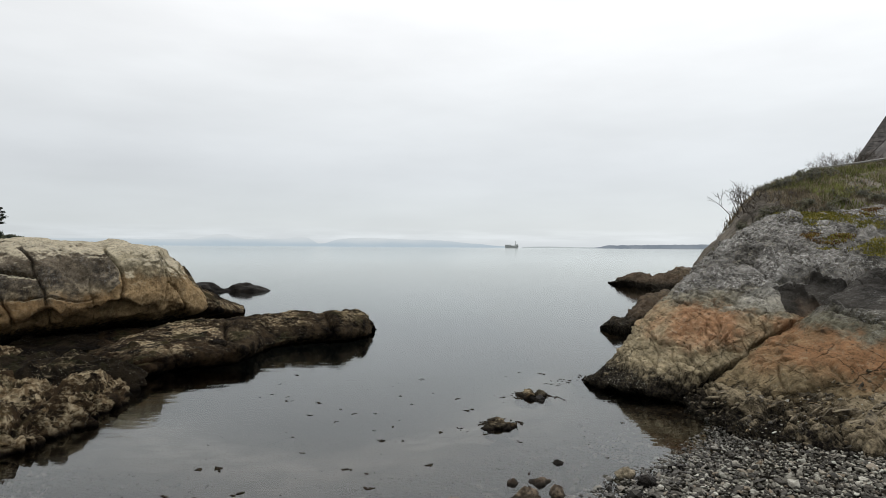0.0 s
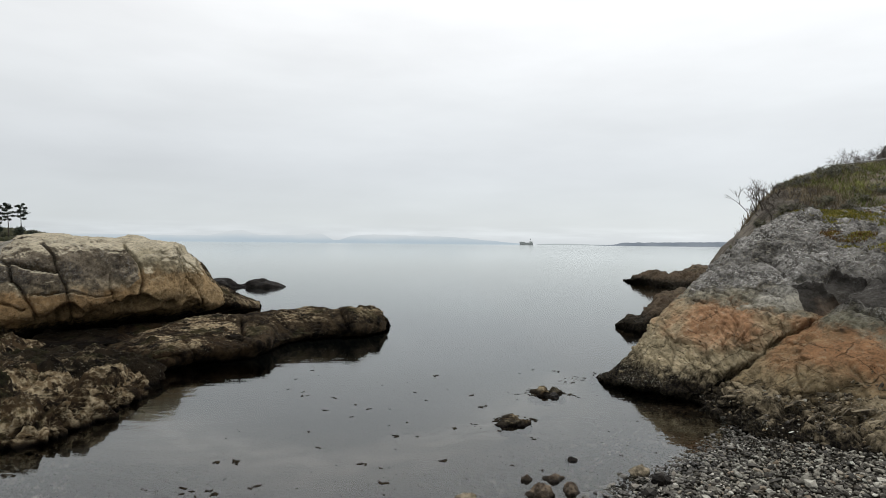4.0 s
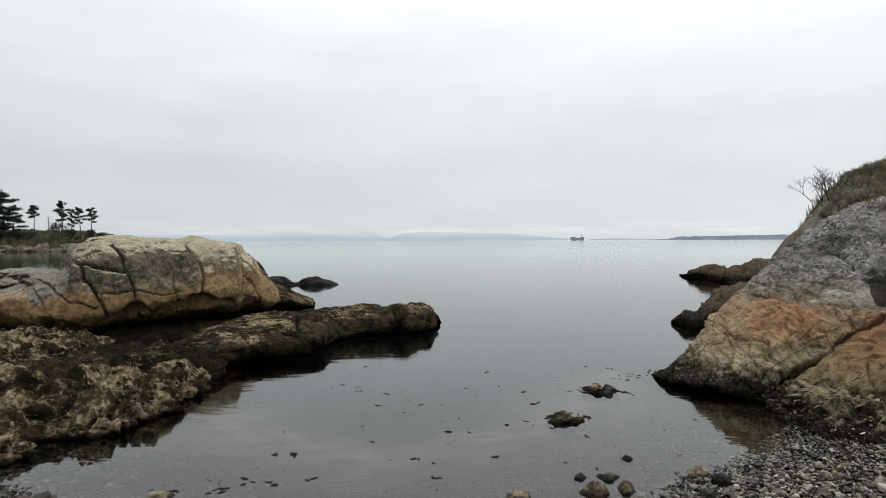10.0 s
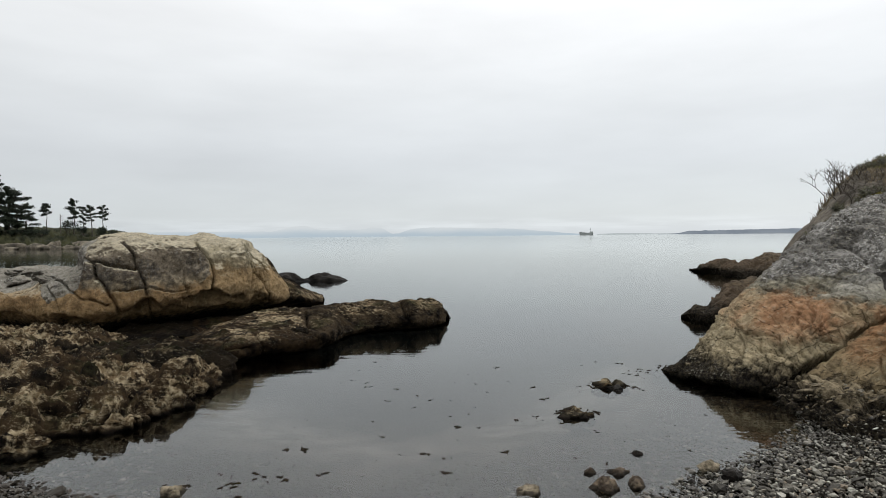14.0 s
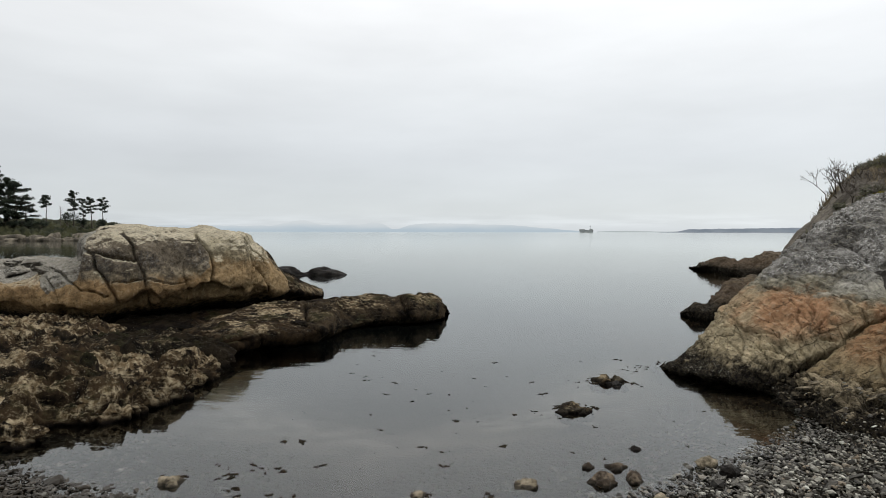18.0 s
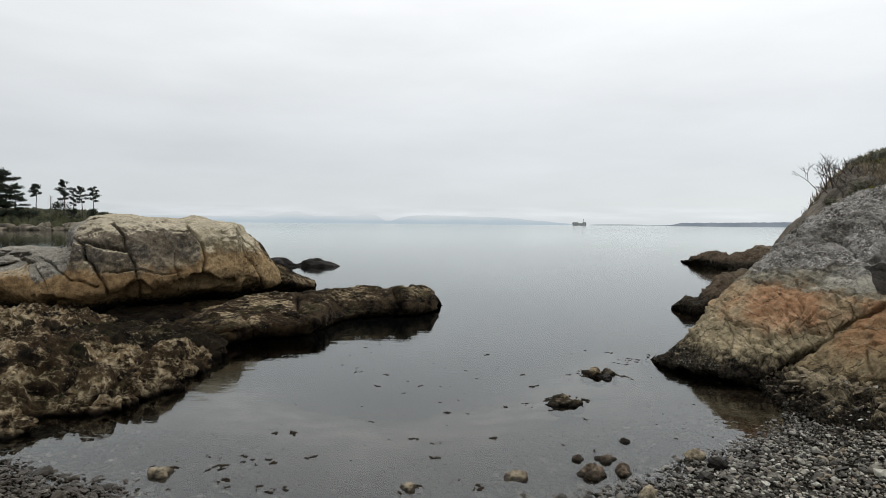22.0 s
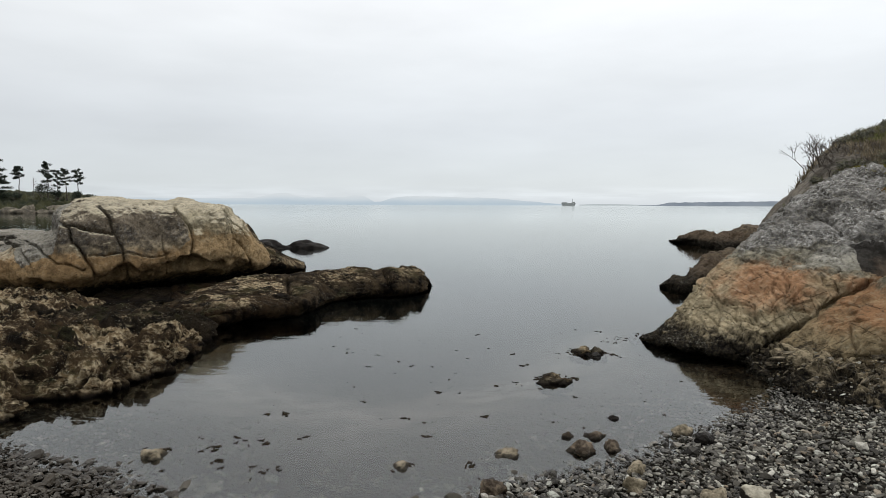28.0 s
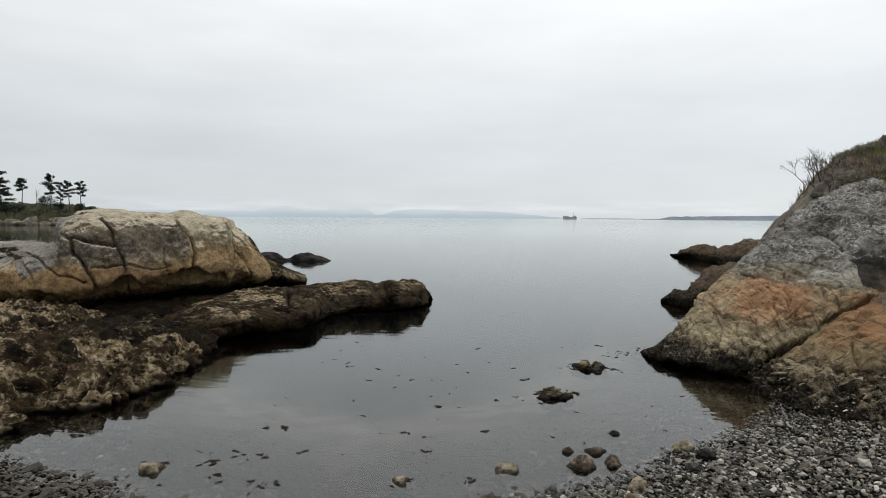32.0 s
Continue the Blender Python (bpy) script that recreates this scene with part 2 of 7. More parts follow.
    c = k.mix(k.math("MULTIPLY", dirt, 0.85 * lichen), c, (0.02, 0.019, 0.017))
    # long fine cracks along a few sets of joints, each fading in and out
    line = None
    for at, (normal, scale, wide) in enumerate(sets):
        one = k.math("MULTIPLY", k.sheets(normal, scale, wide), k.ramp(k.noise(1.4 + 0.5 * at, 4, 0.6), 0.42, 0.54))
        line = one if line is None else k.math("MAXIMUM", line, one)
    line = k.math("MULTIPLY", line, k.math("MULTIPLY", cracked, k.ramp(z, 0.95 + lift, 1.35 + lift, 1, 0.3)))
    c = k.mix(k.math("MULTIPLY", line, 0.7), c, (0.03, 0.023, 0.015))
    # mottling a hand wide: weathered dark and freshly flaked pale spots
    spots = k.noise(10.0, 9, 0.8, k.pos((1, 1, 1.3)))
    c = k.mix(k.ramp(spots, 0.38, 0.5, 0.5, 0), c, tuple(v * 0.28 for v in low))
    c = k.mix(k.ramp(spots, 0.52, 0.62, 0, 0.3), c, tuple(min(0.6, v * 1.7) for v in pale))
    # pits and black specks of lichen on the bare bands
    pits = k.math("MULTIPLY", k.ramp(k.noise(24, 9, 0.8), 0.555, 0.6), k.ramp(k.noise(1.6, 5, 0.65), 0.36, 0.56))
    c = k.mix(k.math("MULTIPLY", pits, 0.85), c, (0.022, 0.018, 0.013))
    # weed, slime and barnacles up to the tide line
    weed = k.mix(k.ramp(fine, 0.4, 0.62), (0.006, 0.0055, 0.005), (0.03, 0.025, 0.017))
    shells = k.math("MULTIPLY", k.ramp(k.noise(30, 6, 0.74), 0.56, 0.62), k.ramp(k.noise(3.2, 5), 0.5, 0.62))
    weed = k.mix(k.math("MULTIPLY", shells, 0.8), weed, (0.26, 0.245, 0.20))
    teeth = k.math("MULTIPLY", k.math("SUBTRACT", k.noise(9.0, 7, 0.7, k.pos((1.3, 1.3, 0.7))), 0.5), 0.75)
    tide = k.ramp(k.math("ADD", k.math("ADD", k.height(), k.math("MULTIPLY", jag, 0.6)), teeth), dark - 0.12, dark + 0.12, 1, 0)
    c = k.mix(tide, c, weed)
    k.bump(k.noise(4.5, 9, 0.66), 0.07, 0.7)
    k.bump(k.noise(26, 7, 0.7), 0.022, 0.8)
    k.bump(line, -0.03, 0.9)
    return k.done(c, 0.9, 0.04)


def barnacle_rock(name, lo=0.02, hi=0.4, tops=0.0, dark=(0.004, 0.0035, 0.003), brown=(0.03, 0.021, 0.012), bare=0.5):
    """Low rock that floods with each tide: brown weed, barnacle crust and bare tan ribs on what stands highest."""
    k = Nodes(name)
    up = k.facing_up()
    base = k.mix(k.ramp(k.noise(3.5, 7, 0.66), 0.36, 0.66), dark, brown)
    crust = k.math("MULTIPLY", k.ramp(k.math("ADD", k.math("MULTIPLY", k.noise(1.5, 5, 0.6), 0.5), k.math("MULTIPLY", k.noise(8.0, 9, 0.78, k.pos((0.6, 1.5, 1.5)), 0.3), 0.5)), bare, bare + 0.06), k.ramp(up, tops, tops + 0.6))
    crust = k.math("MULTIPLY", crust, k.ramp(k.math("ADD", k.height(), k.math("MULTIPLY", k.noise(1.3, 3), 0.3)), lo + 0.12, hi))
    tone = k.mix(k.ramp(k.noise(14, 5, 0.6), 0.4, 0.65), (0.11, 0.077, 0.042), (0.34, 0.282, 0.185))
    c = k.mix(crust, base, tone)
    green = k.math("MULTIPLY", k.ramp(k.noise(1.1, 3), 0.54, 0.62), k.ramp(up, 0.4, 0.9))
    c = k.mix(k.math("MULTIPLY", green, 0.28), c, (0.035, 0.036, 0.014))
    dots = k.ramp(k.noise(42, 4, 0.65), 0.61, 0.68)
    c = k.mix(k.math("MULTIPLY", k.math("MULTIPLY", dots, k.ramp(k.noise(2.7, 5), 0.45, 0.62)), 0.6), c, (0.30, 0.28, 0.225))
    c = k.mix(k.ramp(k.height(), 0.0, 0.07, 1, 0), c, (0.007, 0.006, 0.005))
    k.bump(k.noise(5, 8, 0.66), 0.09, 0.9)
    k.bump(k.noise(30, 5, 0.65), 0.02, 0.9)
    return k.done(c, 0.92, 0.03)


def silted(name):
    """Stones under water, coated with pale silt."""
    k = Nodes(name)
    r = k.geo.outputs["Random Per Island"]
    c = k.mix(k.ramp(r, 0.3, 1.0), (0.08, 0.071, 0.06), (0.14, 0.128, 0.108))
    c = k.mix(k.math("MULTIPLY", k.ramp(r, 0.95, 0.97), 0.7), c, (0.26, 0.25, 0.215))
    c = k.mix(k.ramp(k.noise(18, 4), 0.4, 0.65), c, (0.075, 0.07, 0.057))
    c = k.mix(k.ramp(k.east(), 2.0, 2.8), c, k.mix(k.ramp(r, 0.5, 1.0), (0.016, 0.011, 0.007), (0.07, 0.05, 0.03)))
    return k.done(c, 0.9, 0.0)


def stone_mat(name, single):
    """Beach stones of mixed greys, one tone a stone; single: stones that are objects of their own."""
    k = Nodes(name)
    if single:
        r = k.n.new("ShaderNodeObjectInfo").outputs["Random"]
    else:
        r = k.geo.outputs["Random Per Island"]
    tone = k.n.new("ShaderNodeValToRGB")
    e = tone.color_ramp.elements
    e[0].position, e[0].color = 0.0, (0.012, 0.0115, 0.0105, 1)
    e[1].position, e[1].color = 1.0, (0.44, 0.42, 0.36, 1)
    for at, col in ((0.2, (0.02, 0.018, 0.015, 1)), (0.42, (0.055, 0.05, 0.041, 1)), (0.6, (0.135, 0.127, 0.106, 1)), (0.78, (0.28, 0.266, 0.222, 1)), (0.84, (0.16, 0.12, 0.08, 1)), (0.93, (0.40, 0.405, 0.35, 1))):
        s = e.new(at)
        s.color = col
    k.link(r, tone.inputs[0])
    c = k.mix(k.ramp(k.noise(22, 5, 0.65), 0.35, 0.7), tone.outputs[0], k.mix(0.5, tone.outputs[0], (0.07, 0.062, 0.045)))
    c = k.mix(k.math("MULTIPLY", k.ramp(k.noise(60, 6, 0.7), 0.5, 0.64), 0.4), c, (0.022, 0.019, 0.014))
    # brown weed coats patches of the beach, most of all beside the shelf
    across = k.n.new("ShaderNodeSeparateXYZ")
    k.link(k.geo.outputs["Position"], across.inputs[0])
    coat = k.math("ADD", k.noise(1.6, 5, 0.62), k.ramp(across.outputs["X"], -3.0, -1.0, 0.42, 0))
    coat = k.math("MULTIPLY", k.ramp(coat, 0.56, 0.66), k.ramp(k.noise(28, 5, 0.7), 0.38, 0.56, 0.55, 0.97))
    c = k.mix(coat, c, (0.026, 0.019, 0.011))
    damp = k.ramp(k.math("ADD", k.height(), k.math("MULTIPLY", k.noise(3.0, 4), 0.08)), 0.03, 0.13, 0.62, 0)
    c = k.mix(damp, c, k.mix(0.85, c, (0.008, 0.006, 0.004)))
    k.bump(k.noise(45, 5, 0.6), 0.006, 0.7)
    wet = k.ramp(k.height(), 0.0, 0.1, 0.35, 0.75)
    return k.done(c, wet, 0.28)


def plain(name, a, b, scale, rough=0.8, bump=0.01, spec=0.3):
    k = Nodes(name)
    c = k.mix(k.ramp(k.noise(scale, 6, 0.62), 0.35, 0.66), a, b)
    c = k.mix(k.math("MULTIPLY", k.ramp(k.noise(scale * 7, 4, 0.6), 0.52, 0.66), 0.4), c, tuple(v * 0.55 for v in a))
    if bump:
        k.bump(k.noise(scale * 4, 5), bump, 0.7)
    return k.done(c, rough, spec)


def shore_stone(name, a, b):
    """A stone at the water's edge: dark and wet low down, dry and paler above, with mottled faces."""
    k = Nodes(name)
    c = k.mix(k.ramp(k.noise(9, 7, 0.66), 0.36, 0.64), a, b)
    c = k.mix(k.math("MULTIPLY", k.ramp(k.noise(34, 6, 0.7), 0.5, 0.62), 0.6), c, tuple(v * 0.3 for v in a))
    wet = k.math("ADD", k.height(), k.math("MULTIPLY", k.math("SUBTRACT", k.noise(14, 4), 0.5), 0.08))
    c = k.mix(k.ramp(wet, 0.005, 0.035, 0.9, 0), c, (0.014, 0.012, 0.009))
    k.bump(k.noise(16, 7, 0.66), 0.02, 0.9)
    return k.done(c, 0.8, 0.12)


def capped_stone():
    """A dark weedy stone whose dry top is bare and pale."""
    k = Nodes("capped_stone")
    bare = k.ramp(k.math("ADD", k.facing_up(), k.math("MULTIPLY", k.math("SUBTRACT", k.noise(9, 5), 0.5), 0.6)), 0.5, 0.62)
    c = k.mix(bare, k.mix(k.ramp(k.noise(16, 5), 0.4, 0.6), (0.012, 0.01, 0.007), (0.05, 0.04, 0.028)), k.mix(k.ramp(k.noise(20, 6), 0.35, 0.65), (0.2, 0.18, 0.135), (0.36, 0.335, 0.265)))
    k.bump(k.noise(16, 7, 0.66), 0.02, 0.9)
    return k.done(c, 0.8, 0.12)


def beach_bed():
    """Gravel and silt between the stones, darker and browner under the water."""
    k = Nodes("gravel_bed")
    grit = k.cells(16, "F1", out="Color")
    one = k.n.new("ShaderNodeSeparateColor")
    k.link(grit, one.inputs[0])
    c = k.mix(k.ramp(one.outputs[0], 0.1, 0.95), (0.006, 0.0055, 0.0045), (0.022, 0.02, 0.016))
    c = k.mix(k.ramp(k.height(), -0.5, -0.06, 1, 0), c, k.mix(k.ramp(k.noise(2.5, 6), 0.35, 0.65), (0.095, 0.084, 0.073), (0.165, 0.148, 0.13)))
    # near-black with depth: light lost in deep water, painted into the bed
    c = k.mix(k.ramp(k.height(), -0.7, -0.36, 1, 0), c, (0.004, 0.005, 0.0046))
    # brown weed on the bed beside the crag
    c = k.mix(k.math("MULTIPLY", k.ramp(k.east(), 1.9, 2.7), k.ramp(k.height(), -0.1, 0.0, 1, 0)), c, k.mix(k.ramp(k.noise(9, 5, 0.65), 0.4, 0.65), (0.012, 0.009, 0.006), (0.045, 0.03, 0.017)))
    k.bump(k.cells(16), 0.03, 0.6)
    return k.done(c, 0.9, 0.0)


def sea_water():
    """Still, clear sea: a glossy film by Fresnel's law over a slightly tinted, see-through body."""
    k = Nodes("sea_water")
    n, link = k.n, k.link
    swell = k.noise(0.16, 4, 0.55, k.pos((0.55, 1.6, 1)), 0.3)
    ripple = k.noise(3.0, 4, 0.55, k.pos((0.35, 1.7, 1)), 0.3)
    k.bump(swell, 0.004, 1.0)
    k.bump(ripple, 0.0028, 1.0)
    gloss, clear, mixer = n.new("ShaderNodeBsdfGlossy"), n.new("ShaderNodeBsdfTransparent"), n.new("ShaderNodeMixShader")
    link(k.ramp(k.north(), 18.0, 200.0, 0.01, 0.07), gloss.inputs["Roughness"])  # ruffled further out
    gloss.inputs["Color"].default_value = (0.965, 0.985, 0.978, 1)
    clear.inputs["Color"].default_value = (0.82, 0.84, 0.82, 1)
    fres = n.new("ShaderNodeFresnel")
    fres.inputs["IOR"].default_value = 1.56
    for node in (gloss, fres):
        link(k.bump_from, node.inputs["Normal"])
    link(fres.outputs[0], mixer.inputs[0])
    link(clear.outputs[0], mixer.inputs[1])
    link(gloss.outputs[0], mixer.inputs[2])
    link(mixer.outputs[0], n["Material Output"].inputs["Surface"])
    n.remove(k.bsdf)
    return k.mat


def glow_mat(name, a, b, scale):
    """Distance with sea haze painted in: a faint, even tone that glows."""
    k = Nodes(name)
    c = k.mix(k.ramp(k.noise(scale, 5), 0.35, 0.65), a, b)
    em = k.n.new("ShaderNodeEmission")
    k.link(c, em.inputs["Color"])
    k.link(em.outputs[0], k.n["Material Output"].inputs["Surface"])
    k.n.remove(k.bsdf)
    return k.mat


CRAG_ROCK = shore_rock("crag_rock", dark=0.34, cracked=1.0)
SLAB_ROCK = shore_rock("slab_rock", low=(0.18, 0.138, 0.08), mid=(0.205, 0.11, 0.055), pale=(0.155, 0.146, 0.106), top=(0.11, 0.105, 0.096), lift=-0.1, dark=0.38, cracked=1.0, sets=SLAB_SETS)
BLUFF_ROCK = shore_rock("bluff_rock", low=(0.205, 0.138, 0.07), mid=(0.195, 0.122, 0.06), pale=(0.21, 0.172, 0.115), top=(0.118, 0.099, 0.074), cap=(0.42, 0.375, 0.275), lift=-0.12, lichen=0.25, dark=0.33, rusty=0.6, cracked=0.5, cap_from=(0.62, 0.85), stain=0.85, sets=BLUFF_SETS)
WHITE_TOP = shore_rock("whitened_rock", low=(0.2, 0.132, 0.064), mid=(0.19, 0.118, 0.056), pale=(0.19, 0.17, 0.135), top=(0.135, 0.126, 0.107), cap=(0.24, 0.226, 0.19), lift=-0.42, lichen=0.6, dark=0.4, rusty=0.3, cracked=0.6, cap_from=(0.35, 0.6), stain=0.8, sets=BLUFF_SETS)
BUFF_ROCK = shore_rock("buff_rock", low=(0.225, 0.158, 0.084), mid=(0.225, 0.15, 0.077), pale=(0.27, 0.225, 0.145), top=(0.30, 0.265, 0.185), cap=(0.42, 0.375, 0.275), lift=0.25, lichen=0.15, dark=0.38, rusty=0.5, cracked=0.4, cap_from=(0.45, 0.7), stain=0.35, sets=BLUFF_SETS)
PALE_FACE = shore_rock("pale_face", low=(0.33, 0.30, 0.23), mid=(0.33, 0.28, 0.2), pale=(0.34, 0.32, 0.26), top=(0.245, 0.237, 0.212), lichen=0.4, cracked=0.5, stain=0.25)
FRESH_FACE = shore_rock("split_face", low=(0.09, 0.08, 0.065), mid=(0.12, 0.085, 0.06), pale=(0.05, 0.046, 0.04), top=(0.046, 0.043, 0.039), lichen=0.22, cracked=0.3, stain=0.3)
# wet black rock, darkened further to paint in the shade under the bluff
SHADED_FLOOR = barnacle_rock("shaded_undercut_floor", 0.2, 0.6, 0.6, (0.004, 0.0034, 0.0028), (0.022, 0.017, 0.011))
SPIT_END = barnacle_rock("spit_end_rock", 0.34, 0.62, 0.3, (0.005, 0.0043, 0.0035), (0.045, 0.033, 0.02))
REEF_ROCK = shore_rock("reef_rock", low=(0.062, 0.05, 0.036), mid=(0.085, 0.062, 0.042), pale=(0.1, 0.078, 0.052), top=(0.115, 0.09, 0.062), lift=-0.4, lichen=0.5, dark=0.36)
BARNACLE = barnacle_rock("barnacle_rock", 0.0, 0.3, -0.5, (0.006, 0.005, 0.004), (0.05, 0.034, 0.019), 0.488)
SPIT_ROCK = barnacle_rock("spit_rock", 0.3, 0.6, 0.15, (0.004, 0.0035, 0.003), (0.033, 0.022, 0.012))
RUBBLE_ROCK = shore_rock("ledge_rock", low=(0.235, 0.192, 0.125), mid=(0.235, 0.17, 0.105), pale=(0.21, 0.18, 0.13), top=(0.16, 0.148, 0.125), dark=0.3, rusty=0.4, cracked=1.0, sets=SLAB_SETS)
WEEDY = plain("wet_black_rock", (0.004, 0.0035, 0.003), (0.015, 0.012, 0.009), 5, 0.6, 0.03, 0.12)
LEDGE_CHIP = barnacle_rock("chipped_rock", 0.0, 0.2, -0.2, (0.012, 0.01, 0.008), (0.1, 0.085, 0.062))
LAYER = shore_stone("layered_rock", (0.022, 0.018, 0.013), (0.2, 0.165, 0.11))
SILTED = silted("silted_stones")
STONE, STONES = stone_mat("beach_stone", True), stone_mat("beach_stones", False)
BED, SEA = beach_bed(), sea_water()
WEED = plain("dark_seaweed", (0.008, 0.007, 0.005), (0.03, 0.022, 0.012), 20, 0.9, 0.004, 0.04)
BOULDER = shore_stone("beach_boulder", (0.03, 0.022, 0.015), (0.16, 0.125, 0.088))
CAPPED = capped_stone()
TAN_STONE = shore_stone("tan_stone", (0.085, 0.07, 0.045), (0.30, 0.255, 0.18))
SOIL = plain("dry_grass_slope", (0.05, 0.043, 0.033), (0.145, 0.125, 0.098), 2.2, 0.95, 0.06)
GRASS = plain("green_grass", (0.046, 0.055, 0.015), (0.23, 0.245, 0.065), 1.1, 0.9, 0)
STRAW = plain("dead_grass", (0.10, 0.08, 0.05), (0.27, 0.22, 0.145), 1.5, 0.9, 0)
MOSS = plain("yellow_moss", (0.085, 0.085, 0.016), (0.23, 0.195, 0.036), 5, 0.95, 0.02)
RUST_MOSS = plain("rust_moss", (0.07, 0.036, 0.014), (0.19, 0.11, 0.035), 6, 0.95, 0.02)
BARK = plain("grey_bark", (0.05, 0.042, 0.034), (0.14, 0.12, 0.10), 12, 0.9, 0.006)
LEAF = plain("bramble_leaf", (0.025, 0.026, 0.01), (0.075, 0.07, 0.024), 6, 0.6, 0)
NEEDLE = plain("pine_needles", (0.011, 0.017, 0.011), (0.03, 0.04, 0.022), 0.8, 0.8, 0)
TRUNK = plain("pine_bark", (0.03, 0.025, 0.02), (0.075, 0.06, 0.048), 3, 0.9, 0.01)
SCRUB = plain("point_scrub", (0.014, 0.017, 0.007), (0.045, 0.045, 0.018), 0.35, 0.95, 0.3)
POINT_ROCK = plain("point_rock", (0.05, 0.043, 0.033), (0.2, 0.172, 0.128), 0.7, 0.9, 0.2)
SHINGLE = plain("weathered_shingle", (0.035, 0.032, 0.03), (0.085, 0.077, 0.07), 5, 0.85, 0.01)
TRIM = plain("painted_trim", (0.20, 0.19, 0.18), (0.30, 0.29, 0.27), 3, 0.6, 0.003)
STUCCO = plain("pale_stucco", (0.25, 0.232, 0.222), (0.34, 0.315, 0.30), 2, 0.85, 0.006)
DARK_WOOD = plain("dark_bracket", (0.035, 0.03, 0.028), (0.07, 0.06, 0.055), 6, 0.7, 0.004)
PALE_PIPE = plain("galvanised_pipe", (0.15, 0.148, 0.14), (0.24, 0.235, 0.22), 4, 0.55, 0.001)
HULL = plain("grey_hull", (0.24, 0.265, 0.262), (0.30, 0.325, 0.32), 0.05, 0.6, 0)
DECKHOUSE = plain("pale_deckhouse", (0.30, 0.33, 0.32), (0.42, 0.44, 0.43), 0.05, 0.6, 0)


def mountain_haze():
    """Pale blue slopes vanishing upwards into low cloud; haze painted as self-glowing colour."""
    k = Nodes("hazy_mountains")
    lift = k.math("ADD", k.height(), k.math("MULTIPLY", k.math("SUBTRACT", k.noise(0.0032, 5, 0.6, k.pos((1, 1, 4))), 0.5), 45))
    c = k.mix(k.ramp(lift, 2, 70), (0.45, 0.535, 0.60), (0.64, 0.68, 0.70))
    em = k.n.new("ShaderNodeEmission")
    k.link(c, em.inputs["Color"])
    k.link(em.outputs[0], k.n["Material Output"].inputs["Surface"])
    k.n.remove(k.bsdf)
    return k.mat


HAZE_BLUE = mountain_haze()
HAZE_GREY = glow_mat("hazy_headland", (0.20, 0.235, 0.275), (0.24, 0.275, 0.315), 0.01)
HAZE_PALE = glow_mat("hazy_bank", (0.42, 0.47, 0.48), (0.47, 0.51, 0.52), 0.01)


# ---- shape helpers ----
def mesh_ob(name, verts, faces, mat, parent=None, label="", smooth=True):
    me = bpy.data.meshes.new(name)
    me.from_pydata([tuple(map(float, v)) for v in verts], [], [tuple(map(int, f)) for f in faces])
    me.materials.append(mat)
    if smooth:
        me.polygons.foreach_set("use_smooth", np.ones(len(me.polygons), bool))
    me.update()
    ob = new(name, me)
    if parent:
        ob.parent = parent
    if label:
        ob["label"] = label
    return ob


def part(name, bm, mat, parent=None, label="", smooth=False):
    me = bpy.data.meshes.new(name)
    bm.to_mesh(me)
    bm.free()
    me.materials.append(mat)
    if smooth:
        me.polygons.foreach_set("use_smooth", np.ones(len(me.polygons), bool))
    ob = new(name, me)
    if parent:
        ob.parent = parent
    if label:
        ob["label"] = label
    return ob


def thing(name, place, label, category, group="", kind=""):
    ob = new(name)
    ob.location = place
    return tagged(ob, label, category, group, kind)


def curve_points(q, k):
    i = k.astype(int)
    f = (k - i)[:, None]
    a, b, c, d = q[i], q[i + 1], q[i + 2], q[i + 3]
    m0, m1 = (c - a) * 0.4, (d - b) * 0.4
    return (2 * f**3 - 3 * f**2 + 1) * b + (f**3 - 2 * f**2 + f) * m0 + (-2 * f**3 + 3 * f**2) * c + (f**3 - f**2) * m1


def spline(pts, n, even=False):
    """n points on a smooth curve through pts; even: at equal steps."""
    p = np.asarray(pts, float)
    q = np.vstack([2 * p[:1] - p[1:2], p, 2 * p[-1:] - p[-2:-1]])
    r = curve_points(q, np.linspace(0, len(p) - 1 - 1e-9, n * 6 if even else n))
    if not even:
        return r
    far = np.r_[0, np.cumsum(np.linalg.norm(np.diff(r, axis=0), axis=1))]
    s = np.linspace(0, far[-1], n)
    return np.stack([np.interp(s, far, r[:, j]) for j in range(3)], 1)


def loft(lines, nu, nv):
    g = np.stack([spline(ln, nu) for ln in lines])
    return np.stack([spline(g[:, j], nv, True) for j in range(nu)])


def grid_normals(g):
    n = np.cross(np.gradient(g, axis=0), np.gradient(g, axis=1))
    return n / np.maximum(np.linalg.norm(n, axis=2, keepdims=True), 1e-9)


def grid_faces(nu, nv):
    i, j = np.meshgrid(np.arange(nu - 1), np.arange(nv - 1), indexing="ij")
    a = (i * nv + j).ravel()
    return np.stack([a, a + nv, a + nv + 1, a + 1], 1)


def to_line(p, line):
    """How far each point is from a broken line."""
    best = np.full(len(p), 1e9)
    q = np.asarray(line, float)
    for a, b in zip(q[:-1], q[1:]):
        d = b - a
        k = np.clip((p - a) @ d / max(d @ d, 1e-9), 0, 1)
        best = np.minimum(best, np.linalg.norm(p - a - k[:, None] * d, axis=1))
    return best


